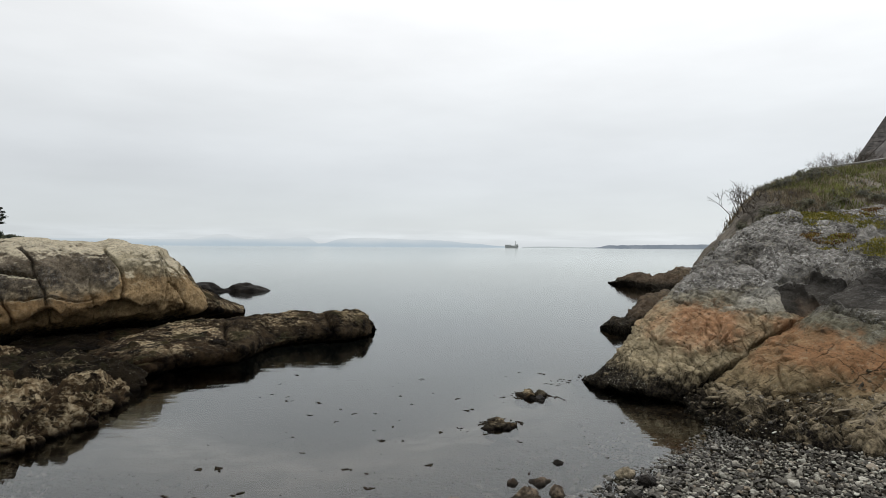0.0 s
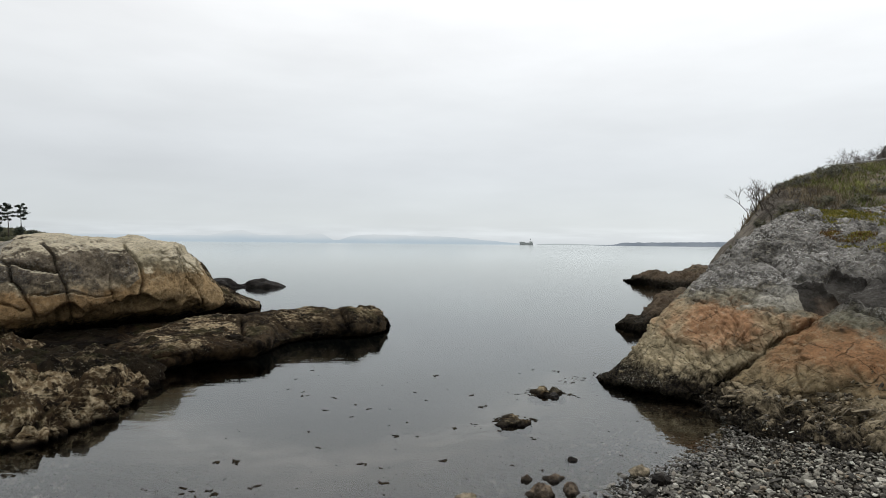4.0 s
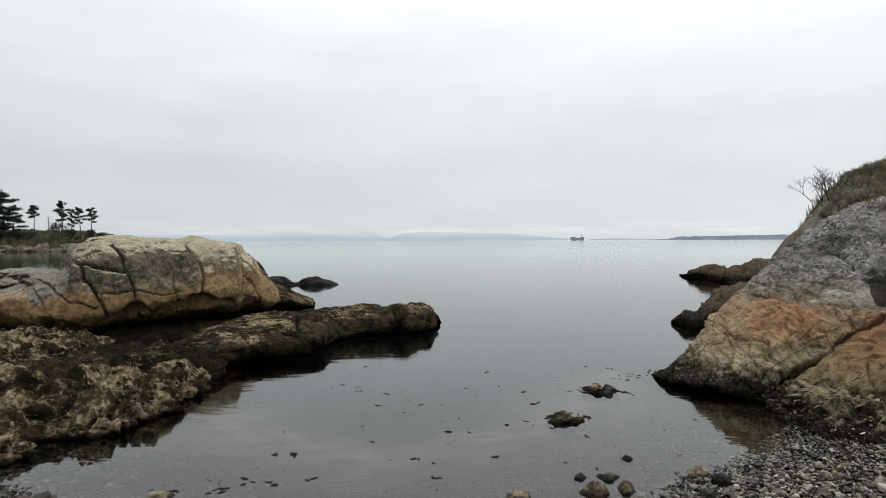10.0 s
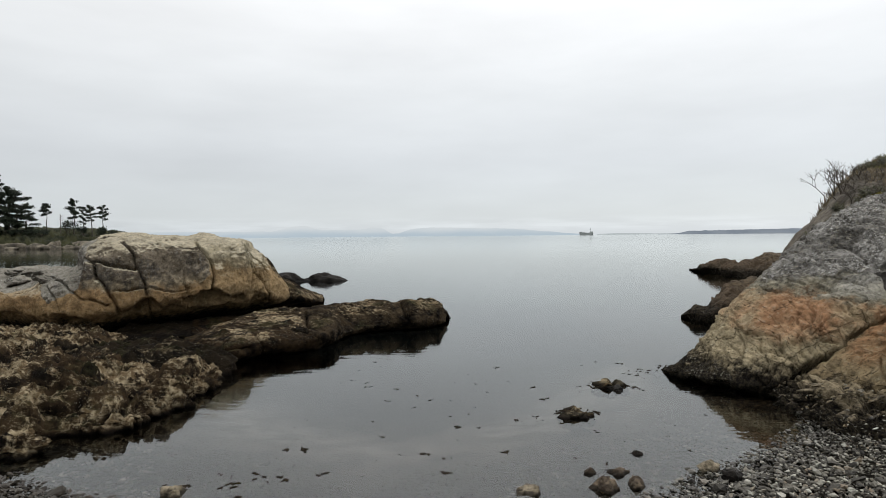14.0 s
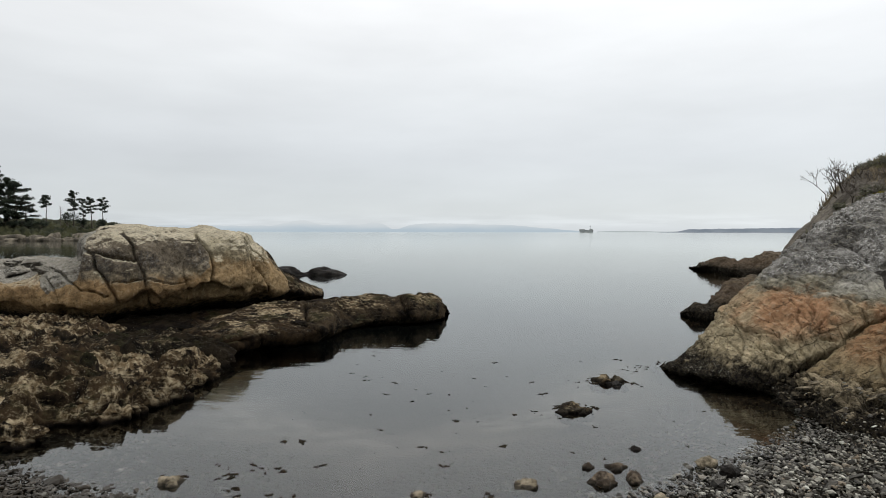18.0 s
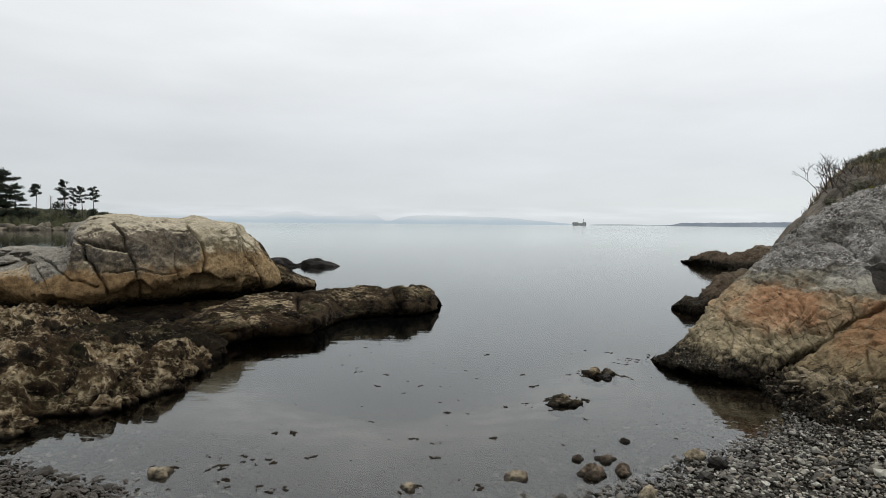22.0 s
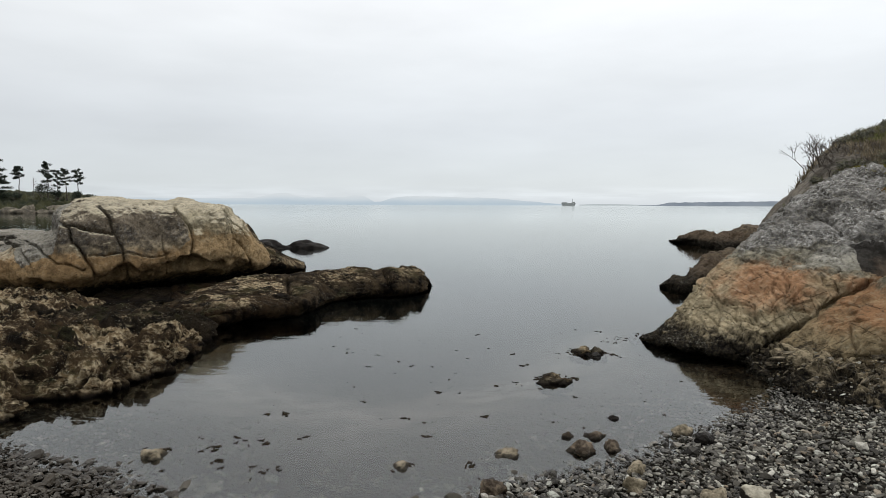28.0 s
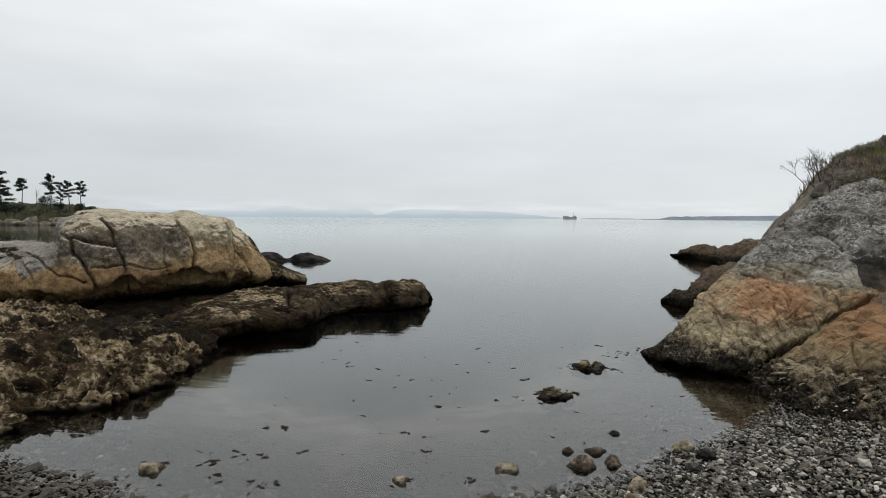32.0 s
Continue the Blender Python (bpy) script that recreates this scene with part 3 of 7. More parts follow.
def whole_blocks(own):
    """Gives stray islands of a block to the block round them, so that each block is one piece."""
    nu, nv = own.shape
    flat, mark, isles = own.ravel().tolist(), [-1] * own.size, []
    for start in range(own.size):
        if mark[start] >= 0:
            continue
        b, here, todo, ring = flat[start], len(isles), [start], collections.Counter()
        mark[start] = here
        cells = []
        while todo:
            c = todo.pop()
            cells.append(c)
            i, j = divmod(c, nv)
            for d, ok in ((c - nv, i > 0), (c + nv, i < nu - 1), (c - 1, j > 0), (c + 1, j < nv - 1)):
                if ok:
                    if flat[d] != b:
                        ring[flat[d]] += 1
                    elif mark[d] < 0:
                        mark[d] = here
                        todo.append(d)
        isles.append((b, cells, ring))
    largest = {}
    for b, cells, ring in isles:
        if len(cells) > len(largest.get(b, ())):
            largest[b] = cells
    for b, cells, ring in isles:
        if cells is not largest[b] and ring:
            new_owner = ring.most_common(1)[0][0]
            for c in cells:
                flat[c] = new_owner
    return np.array(flat).reshape(nu, nv)


def rough_rock(name, lines, nu, nv, mat, rough, joints=(), joint=(0.05, 0.14), blocks=None, gap=(0.05, 0.1, 0.04), stretch=(1, 1, 1), seed=0.0, crease=(0.0, 0.3), hollows=(), clefts=(), facets=(), dress=None, beds=(), chip=()):
    """A rock mass drawn over guide lines and weathered by noise at several sizes. blocks: the middles of the blocks into which it has
    broken, each a mesh of its own; gap: the width and depth of the joints between them, and how far blocks stand out of line."""
    g = loft(lines, nu, nv)
    nrm = grid_normals(g)
    p, nn = g.reshape(-1, 3), nrm.reshape(-1, 3)
    s = Vector((seed, seed * 1.7, -seed))
    st = Vector(stretch)
    push, warp = np.empty(len(p)), np.empty((len(p), 3))
    for i, v in enumerate(p):
        v = Vector(v)
        w = v * st + s
        d = rough[0] * noise.fractal(w * 0.9, 1.0, 2.1, 4) + rough[1] * noise.fractal(w * 4.0, 0.8, 2.1, 4)
        push[i] = d + rough[2] * (noise.ridged_multi_fractal(w * 2.6, 0.9, 2.2, 4, 1.0, 2.0) - 1.0)
        if crease[0]:
            f = noise.voronoi((w + noise.noise_vector(w * 2.2) * 0.22) / crease[1])[0]
            keen = max(0.0, noise.noise(v * 0.8 + s) + 0.45)
            push[i] -= crease[0] * keen * max(0.0, 1 - (f[1] - f[0]) / 0.2)
            f = noise.voronoi((w + noise.noise_vector(w * 5.0) * 0.08) / (crease[1] * 0.4))[0]
            push[i] -= crease[0] * 0.5 * keen * max(0.0, 1 - (f[1] - f[0]) / 0.3)
            push[i] += crease[0] * 0.5 * noise.fractal(w * 13.0, 0.8, 2.2, 3)
        for size, deep in chip:  # flat facets with sharp edges, as broken rock has
            u = (w + noise.noise_vector(w * (0.9 / size)) * (0.25 * size)) / size
            far, spots = noise.voronoi(u)
            spot, keep = spots[0], min(1.0, (far[1] - far[0]) / 0.16)
            lean = noise.cell_vector(spot * 53.0)
            push[i] += deep * keep * ((u - spot).dot(lean * 2.0 - Vector((1, 1, 1))) + 0.7 * (lean.x - 0.5))
        warp[i] = noise.noise_vector(v * 1.7 + s) * 0.14 + noise.noise_vector(v * 6.0 - s) * 0.035
    for at, (normal, spacing, step, groove, wide, bend) in enumerate(beds):
        # a set of parallel joints: the layers between them stand in and out, the joints are worn open here and there
        rng = np.random.RandomState(40 + at + int(seed))
        c = p @ np.array(Vector(normal).normalized()) + warp @ np.array((2.0, -1.3, 1.7)) * bend
        lo, hi = c.min() - spacing, c.max() + spacing
        cuts = lo + np.cumsum(spacing * np.exp(rng.normal(-0.1, 0.5, int((hi - lo) / spacing * 1.6) + 4)))
        which = np.clip(np.searchsorted(cuts, c), 1, len(cuts) - 1)
        below, above = c - cuts[which - 1], cuts[which] - c
        near_cut, cut = np.minimum(below, above), np.where(below < above, which - 1, which)
        live = np.clip(0.5 + 1.6 * np.sin(p @ np.array((1.9, 2.3, 2.9)) + cut * 2.4) + (p @ np.array((0.7, -0.9, 1.1))) % 0.3, 0, 1)
        push -= groove * live * np.exp(-((np.abs(near_cut) / wide) ** 1.3))
        stand = rng.uniform(-1, 1, len(cuts) + 1) * step
        half = np.clip(0.5 + near_cut / (wide * 1.6), 0, 1)
        other = np.where(below < above, which - 1, np.minimum(which + 1, len(cuts)))
        push += stand[which] * half + stand[other] * (1 - half)
    owner = None
    if blocks:
        mid = np.asarray(blocks[0], float)
        far = np.linalg.norm((p + warp)[:, None] - mid, axis=2)
        order = np.argsort(far, axis=1)
        owner = order[:, 0]
        edge = (np.take_along_axis(far, order[:, 1:2], 1) - np.take_along_axis(far, order[:, :1], 1))[:, 0]
        rng = np.random.RandomState(int(seed))
        stand = rng.uniform(-1, 1, len(mid)) * gap[2]
        pair = np.abs(np.sin((mid[order[:, 0]] + mid[order[:, 1]]) @ np.array([3.1, 5.7, 7.3])))
        open_by = gap[1] * (0.12 + 0.88 * pair**2.2)
        push += stand[owner] * np.clip(edge / (gap[0] * 4), 0, 1)
        push -= open_by * np.exp(-((edge / gap[0]) ** 2)) + 0.22 * open_by * np.exp(-((edge / (gap[0] * 3)) ** 2))
        tilt = rng.normal(0, 1, (len(mid), 3)) * gap[2] * 0.7
        push += np.einsum("ij,ij->i", p - mid[owner], tilt[owner]) * np.clip(edge / (gap[0] * 2), 0, 1) * (np.linalg.norm(p - mid[owner], axis=1) < 1.2)
    q = p + warp * 0.35
    thin = q[::2]

    def laid(j, n):
        """A joint's course laid onto the rock's surface."""
        return np.array([thin[np.argmin(((thin - c) ** 2).sum(1))] for c in spline(j, n)])

    for j in joints:
        j, (wide, deep) = (j[0], j[1:]) if isinstance(j, tuple) else (j, joint)
        far = to_line(q, laid(j, 26))
        push -= deep * np.exp(-((far / wide) ** 1.3)) + 0.05 * deep * np.exp(-((far / (wide * 4)) ** 2))
    for j in clefts:
        far = to_line(q, laid(j, 40))
        push -= 0.20 * np.exp(-((far / 0.045) ** 2)) + 0.04 * np.exp(-((far / 0.13) ** 2))
    for *mid_h, wide, deep in hollows:
        far = np.linalg.norm(q + warp - np.array(mid_h), axis=1)
        push -= deep * np.clip(1 - (far / wide) ** 2, 0, 1) ** 0.6
    p = p + nn * push[:, None]
    for *mid_f, wide, deep in facets:  # flat faces where a piece has split away
        far = np.linalg.norm(q + warp - np.array(mid_f), axis=1)
        some = p[far < wide]
        if len(some) < 20:
            continue
        mean = some.mean(0)
        out = np.linalg.svd(some - mean, full_matrices=False)[2][2]
        out = out * np.sign(out @ nn[far < wide].mean(0))
        k = np.clip((wide - far) / 0.07, 0, 1)[:, None] * 0.9
        p = p - k * (((p - mean) @ out) + deep)[:, None] * out
    faces = grid_faces(nu, nv)
    if owner is None:
        return mesh_ob(name, p, faces, mat)
    root = new(name)
    root.location = (float(p[:, 0].mean()), float(p[:, 1].mean()), 0.0)
    p = p - np.array(root.location)
    belongs = whole_blocks(owner[faces[:, 0]].reshape(nu - 1, nv - 1)).ravel()
    for b in range(len(mid)):
        own = faces[belongs == b]
        if len(own) < 4:
            continue
        used, at = np.unique(own, return_inverse=True)
        mesh_ob("block", p[used], at.reshape(own.shape), (dress or {}).get(b, mat), root)
    return root


def boulder(name, place, size, mat, seed=0, rough=0.18, level=4, turn=0.0, flat=0.0, parent=None):
    """A weathered stone: a lumpy, faceted ball pressed to its size."""
    bm = bmesh.new()
    bmesh.ops.create_icosphere(bm, subdivisions=level, radius=1.0)
    rng = random.Random(seed)
    cuts = [(Vector((rng.uniform(-1, 1), rng.uniform(-1, 1), rng.uniform(-0.6, 1))).normalized(), rng.uniform(0.62, 0.9)) for _ in range(7)]
    o = Vector((seed * 3.1, seed * 1.3, seed * 0.7))
    for v in bm.verts:
        c = v.co.normalized()
        r = 1.0
        for n, h in cuts:
            k = c.dot(n)
            if k * r > h:
                r = h / k
        c = c * (r * (1 + rough * noise.fractal(c * 1.3 + o, 1.0, 2.0, 3) + rough * 0.35 * noise.fractal(c * 5 + o, 0.9, 2.0, 3)))
        v.co = Vector((c.x * size[0], c.y * size[1], max(c.z, -1 + flat) * size[2]))
    bmesh.ops.rotate(bm, verts=bm.verts, matrix=Matrix.Rotation(turn, 3, "Z"))
    ob = part(name, bm, mat, parent, smooth=True)
    ob.location = place
    return ob


def tube(bm, a, b, ra, rb, sides=6):
    """A tapered bar between two points, into bm."""
    a, b = Vector(a), Vector(b)
    axis = (b - a).normalized()
    side = axis.orthogonal().normalized()
    other = axis.cross(side)
    rings = []
    for c, r in ((a, ra), (b, rb)):
        rings.append([bm.verts.new(c + (side * math.cos(t) + other * math.sin(t)) * r) for t in [2 * math.pi * k / sides for k in range(sides)]])
    for k in range(sides):
        bm.faces.new((rings[0][k], rings[0][(k + 1) % sides], rings[1][(k + 1) % sides], rings[1][k]))
    bm.faces.new(rings[0][::-1])
    bm.faces.new(rings[1])


def box(bm, lo, hi):
    r = bmesh.ops.create_cube(bm, size=1.0)
    for v in r["verts"]:
        v.co = Vector([(l + h) / 2 + c * (h - l) for l, h, c in zip(lo, hi, v.co)])
    return r["verts"]



# ---- guide lines of the rocks ----
BLUFF_0 = [(-16.75, 12.6, -0.7), (-14.76, 12.88, -0.43), (-13.06, 13.11, -0.25), (-12.13, 13.13, -0.42), (-11.28, 13.04, -0.45), (-10.66, 13.04, -0.44), (-10.51, 13.04, -0.44), (-10.1, 13.2, -0.35), (-9.53, 13.58, -0.12), (-9, 13.96, -0.06), (-8.51, 14.33, -0.08), (-8.18, 14.57, -0.08), (-7.8, 14.93, -0.1), (-7.47, 15.27, -0.09), (-7.43, 15.68, -0.09), (-7.25, 15.91, -0.09), (-7.06, 16.19, -0.09), (-6.96, 16.35, -0.1), (-6.58, 17.41, -0.13), (-6.3, 18.45, -0.19)]
BLUFF_1 = [(-15.16, 11.42, -0.15), (-13.37, 11.67, 0.09), (-11.83, 11.88, 0.2), (-10.98, 11.88, 0.04), (-10.17, 11.77, 0.01), (-9.59, 11.74, 0.03), (-9.45, 11.73, 0.03), (-9.09, 11.88, 0.09), (-8.59, 12.26, 0.28), (-8.13, 12.62, 0.29), (-7.71, 12.98, 0.33), (-7.42, 13.23, 0.37), (-7.09, 13.57, 0.37), (-6.8, 13.92, 0.37), (-6.78, 14.32, 0.33), (-6.62, 14.54, 0.31), (-6.46, 14.81, 0.26), (-6.37, 14.98, 0.24), (-6.05, 16.03, 0.16), (-5.82, 17.06, 0.04)]
BLUFF_2 = [(-14.25, 10.75, 0.35), (-12.57, 10.98, 0.48), (-11.12, 11.18, 0.58), (-10.32, 11.18, 0.54), (-9.56, 11.08, 0.52), (-9.03, 11.07, 0.53), (-8.9, 11.07, 0.53), (-8.56, 11.21, 0.57), (-8.11, 11.58, 0.67), (-7.68, 11.94, 0.73), (-7.29, 12.3, 0.79), (-7.02, 12.54, 0.77), (-6.72, 12.88, 0.79), (-6.45, 13.22, 0.83), (-6.44, 13.63, 0.82), (-6.29, 13.84, 0.73), (-6.15, 14.11, 0.63), (-6.07, 14.27, 0.57), (-5.78, 15.31, 0.39), (-5.57, 16.34, 0.21)]
BLUFF_3 = [(-14.39, 10.87, 0.73), (-12.68, 11.1, 0.78), (-11.22, 11.29, 0.84), (-10.41, 11.3, 0.89), (-9.65, 11.2, 0.99), (-9.11, 11.18, 1.02), (-8.97, 11.18, 1.05), (-8.63, 11.33, 1.16), (-8.17, 11.69, 1.25), (-7.74, 12.06, 1.28), (-7.35, 12.42, 1.39), (-7.07, 12.66, 1.41), (-6.76, 13, 1.39), (-6.49, 13.34, 1.37), (-6.48, 13.74, 1.26), (-6.34, 13.95, 1.1), (-6.19, 14.22, 0.93), (-6.11, 14.38, 0.83), (-5.82, 15.42, 0.55), (-5.61, 16.44, 0.29)]
BLUFF_4 = [(-15.15, 11.46, 0.91), (-13.36, 11.7, 0.97), (-11.82, 11.91, 1), (-10.97, 11.92, 1.05), (-10.01, 11.63, 1.25), (-9.27, 11.39, 1.36), (-9.08, 11.33, 1.56), (-8.73, 11.49, 1.7), (-8.26, 11.86, 1.83), (-7.83, 12.22, 1.84), (-7.43, 12.57, 1.86), (-7.15, 12.81, 1.82), (-6.84, 13.15, 1.78), (-6.56, 13.49, 1.72), (-6.55, 13.89, 1.53), (-6.4, 14.11, 1.41), (-6.25, 14.37, 1.13), (-6.16, 14.53, 0.99), (-5.87, 15.56, 0.59), (-5.66, 16.59, 0.33)]
BLUFF_5 = [(-16.4, 12.41, 1.09), (-14.45, 12.67, 1.18), (-12.79, 12.89, 1.19), (-11.88, 12.92, 1.24), (-10.64, 12.38, 1.36), (-9.62, 11.84, 1.42), (-9.37, 11.71, 1.82), (-9.01, 11.86, 2.01), (-8.52, 12.24, 2.1), (-8.06, 12.6, 2.04), (-7.65, 12.95, 2.01), (-7.35, 13.2, 2.07), (-7.03, 13.54, 2.04), (-6.74, 13.88, 1.97), (-6.73, 14.28, 1.72), (-6.57, 14.5, 1.61), (-6.41, 14.76, 1.24), (-6.33, 14.91, 1.03), (-6.02, 15.95, 0.62), (-5.79, 16.98, 0.32)]
BLUFF_6 = [(-17.64, 13.36, 1.23), (-15.55, 13.64, 1.32), (-13.76, 13.88, 1.38), (-12.78, 13.91, 1.43), (-11.57, 13.47, 1.42), (-10.59, 13.05, 1.46), (-10.35, 12.94, 1.87), (-9.94, 13.11, 2.19), (-9.38, 13.49, 2.26), (-8.86, 13.86, 2.15), (-8.39, 14.22, 2.12), (-8.06, 14.47, 2.19), (-7.69, 14.82, 2.09), (-7.36, 15.16, 2.04), (-7.33, 15.56, 1.75), (-7.15, 15.78, 1.63), (-6.97, 16.04, 1.2), (-6.87, 16.2, 1.01), (-6.5, 17.24, 0.54), (-6.23, 18.28, 0.2)]
BLUFF_7 = [(-18.14, 15.36, 0.73), (-16.05, 15.64, 0.82), (-14.26, 15.88, 0.88), (-13.28, 15.91, 0.93), (-12.07, 15.47, 0.92), (-11.09, 15.05, 1.01), (-10.85, 14.94, 1.37), (-10.44, 15.11, 1.69), (-9.88, 15.49, 1.76), (-9.36, 15.86, 1.65), (-8.89, 16.22, 1.62), (-8.56, 16.47, 1.69), (-8.19, 16.82, 1.59), (-7.86, 17.16, 1.54), (-7.83, 17.56, 1.25), (-7.65, 17.78, 1.13), (-7.47, 18.04, 0.7), (-7.37, 18.2, 0.51), (-7, 19.24, 0.04), (-6.73, 20.28, -0.3)]
BLUFF_8 = [(-18.14, 16.86, -0.3), (-16.05, 17.14, -0.3), (-14.26, 17.38, -0.3), (-13.28, 17.41, -0.3), (-12.07, 16.97, -0.3), (-11.09, 16.55, -0.3), (-10.85, 16.44, -0.3), (-10.44, 16.61, -0.3), (-9.88, 16.99, -0.3), (-9.36, 17.36, -0.3), (-8.89, 17.72, -0.3), (-8.56, 17.97, -0.3), (-8.19, 18.32, -0.3), (-7.86, 18.66, -0.3), (-7.83, 19.06, -0.3), (-7.65, 19.28, -0.3), (-7.47, 19.54, -0.3), (-7.37, 19.7, -0.3), (-7, 20.74, -0.3), (-6.73, 21.78, -0.3)]
BLUFF = [BLUFF_0, BLUFF_1, BLUFF_2, BLUFF_3, BLUFF_4, BLUFF_5, BLUFF_6, BLUFF_7, BLUFF_8]
SHELF_0 = [(-5.65, 4.19, -0.12), (-5.3, 4.56, -0.12), (-5.2, 4.9, -0.12), (-5, 5.2, -0.12), (-4.87, 5.5, -0.12), (-4.62, 5.76, -0.12), (-4.38, 6.07, -0.12), (-4.31, 6.61, -0.12), (-4.3, 7.24, -0.12), (-4.39, 7.92, -0.12), (-4.69, 8.78, -0.12)]
SHELF_1 = [(-6.18, 4.6, 0.1), (-5.72, 4.94, 0.1), (-5.49, 5.19, 0.12), (-5.17, 5.4, 0.12), (-4.95, 5.6, 0.12), (-4.6, 5.74, 0.1), (-4.26, 5.92, 0.1), (-4.2, 6.46, 0.07), (-4.2, 7.08, 0.05), (-4.25, 7.67, 0.03), (-4.56, 8.52, -0.02)]
SHELF_2 = [(-6.72, 5.02, 0.3), (-6.29, 5.44, 0.3), (-5.96, 5.66, 0.32), (-5.55, 5.81, 0.34), (-5.25, 5.95, 0.32), (-4.85, 6.06, 0.3), (-4.47, 6.22, 0.28), (-4.37, 6.73, 0.24), (-4.31, 7.28, 0.22), (-4.36, 7.88, 0.12), (-4.59, 8.58, 0)]
SHELF_3 = [(-7.5, 5.62, 0.42), (-6.83, 5.93, 0.42), (-6.37, 6.06, 0.45), (-6.1, 6.4, 0.42), (-5.74, 6.52, 0.42), (-5.3, 6.64, 0.4), (-4.9, 6.84, 0.36), (-4.64, 7.15, 0.32), (-4.41, 7.44, 0.28), (-4.4, 7.95, 0.16), (-4.62, 8.65, 0.02)]
SHELF_4 = [(-9.85, 7.41, 0.56), (-8.61, 7.5, 0.56), (-7.9, 7.54, 0.58), (-7.58, 7.99, 0.5), (-6.98, 7.95, 0.48), (-6.27, 7.88, 0.42), (-5.54, 7.74, 0.36), (-5.1, 7.87, 0.34), (-4.67, 7.89, 0.26), (-4.53, 8.2, 0.16), (-4.74, 8.88, 0.02)]
SHELF_5 = [(-11.83, 8.91, 0.4), (-10.52, 9.17, 0.42), (-9.6, 9.18, 0.45), (-8.91, 9.39, 0.35), (-8.09, 9.22, 0.32), (-7.22, 9.08, 0.26), (-6.4, 8.96, 0.2), (-5.86, 9.06, 0.15), (-5.28, 8.94, 0.1), (-5.13, 9.28, 0), (-5.2, 9.73, -0.1)]
SHELF_6 = [(-12.03, 10.91, 0.25), (-10.72, 11.17, 0.27), (-9.8, 11.18, 0.3), (-9.11, 11.39, 0.2), (-8.29, 11.22, 0.17), (-7.42, 11.08, 0.11), (-6.6, 10.96, 0.05), (-6.06, 11.06, 0), (-5.48, 10.94, -0.05), (-5.33, 11.28, -0.15), (-5.4, 11.73, -0.25)]
SHELF = [SHELF_0, SHELF_1, SHELF_2, SHELF_3, SHELF_4, SHELF_5, SHELF_6]
SPIT_0 = [(-7.95, 8.57, -0.1), (-7.09, 8.64, -0.1), (-6.35, 8.86, -0.1), (-5.63, 9.17, -0.1), (-5.08, 9.47, -0.1), (-4.67, 10.16, -0.1), (-4.09, 10.62, -0.1), (-3.75, 11.27, -0.1), (-3.65, 12.1, -0.1), (-3.1, 12.94, -0.1), (-2.49, 13.53, -0.1), (-2.16, 13.81, -0.1), (-1.92, 14.09, -0.1), (-1.77, 14.46, -0.1)]
SPIT_1 = [(-7.89, 8.51, 0.1), (-7.13, 8.7, 0.1), (-6.25, 8.73, 0.1), (-5.37, 8.75, 0.12), (-4.88, 9.1, 0.12), (-4.46, 9.7, 0.12), (-3.87, 10.06, 0.12), (-3.54, 10.64, 0.12), (-3.49, 11.6, 0.12), (-2.98, 12.45, 0.12), (-2.36, 12.81, 0.12), (-2.04, 13.08, 0.12), (-1.81, 13.27, 0.12), (-1.72, 14, 0.04)]
SPIT_2 = [(-7.86, 8.48, 0.2), (-7.18, 8.76, 0.18), (-6.4, 8.96, 0.2), (-5.64, 9.2, 0.22), (-4.95, 9.24, 0.3), (-4.5, 9.81, 0.36), (-3.92, 10.2, 0.34), (-3.52, 10.61, 0.34), (-3.58, 11.9, 0.32), (-2.99, 12.52, 0.32), (-2.33, 12.7, 0.3), (-2.04, 13.08, 0.3), (-1.81, 13.24, 0.28), (-1.73, 14.06, 0.1)]
SPIT_3 = [(-8, 8.64, 0.24), (-7.35, 8.98, 0.22), (-6.73, 9.43, 0.22), (-6.01, 9.81, 0.26), (-5.55, 10.39, 0.42), (-5.17, 11.3, 0.54), (-4.49, 11.7, 0.57), (-3.96, 11.95, 0.55), (-3.76, 12.52, 0.57), (-3.1, 12.98, 0.58), (-2.38, 12.94, 0.54), (-2.11, 13.57, 0.48), (-1.85, 13.61, 0.43), (-1.74, 14.19, 0.15)]
SPIT_4 = [(-8.42, 9.1, 0.2), (-7.7, 9.41, 0.18), (-7.1, 9.94, 0.18), (-6.38, 10.43, 0.22), (-5.84, 10.93, 0.4), (-5.45, 11.91, 0.55), (-4.74, 12.36, 0.58), (-4.25, 12.83, 0.56), (-4.01, 13.38, 0.58), (-3.28, 13.73, 0.61), (-2.48, 13.5, 0.59), (-2.23, 14.35, 0.54), (-1.94, 14.27, 0.46), (-1.77, 14.49, 0.18)]
SPIT_5 = [(-8.47, 9.7, -0.12), (-7.75, 10.01, -0.14), (-7.15, 10.54, -0.14), (-6.43, 11.03, -0.1), (-5.89, 11.53, 0.3), (-5.4, 12.41, 0.41), (-4.69, 12.86, 0.43), (-4.2, 13.33, 0.4), (-3.96, 13.68, 0.35), (-3.23, 14.03, 0.38), (-2.43, 13.8, 0.37), (-2.18, 14.65, 0.37), (-1.89, 14.57, 0.31), (-1.72, 14.79, 0.03)]
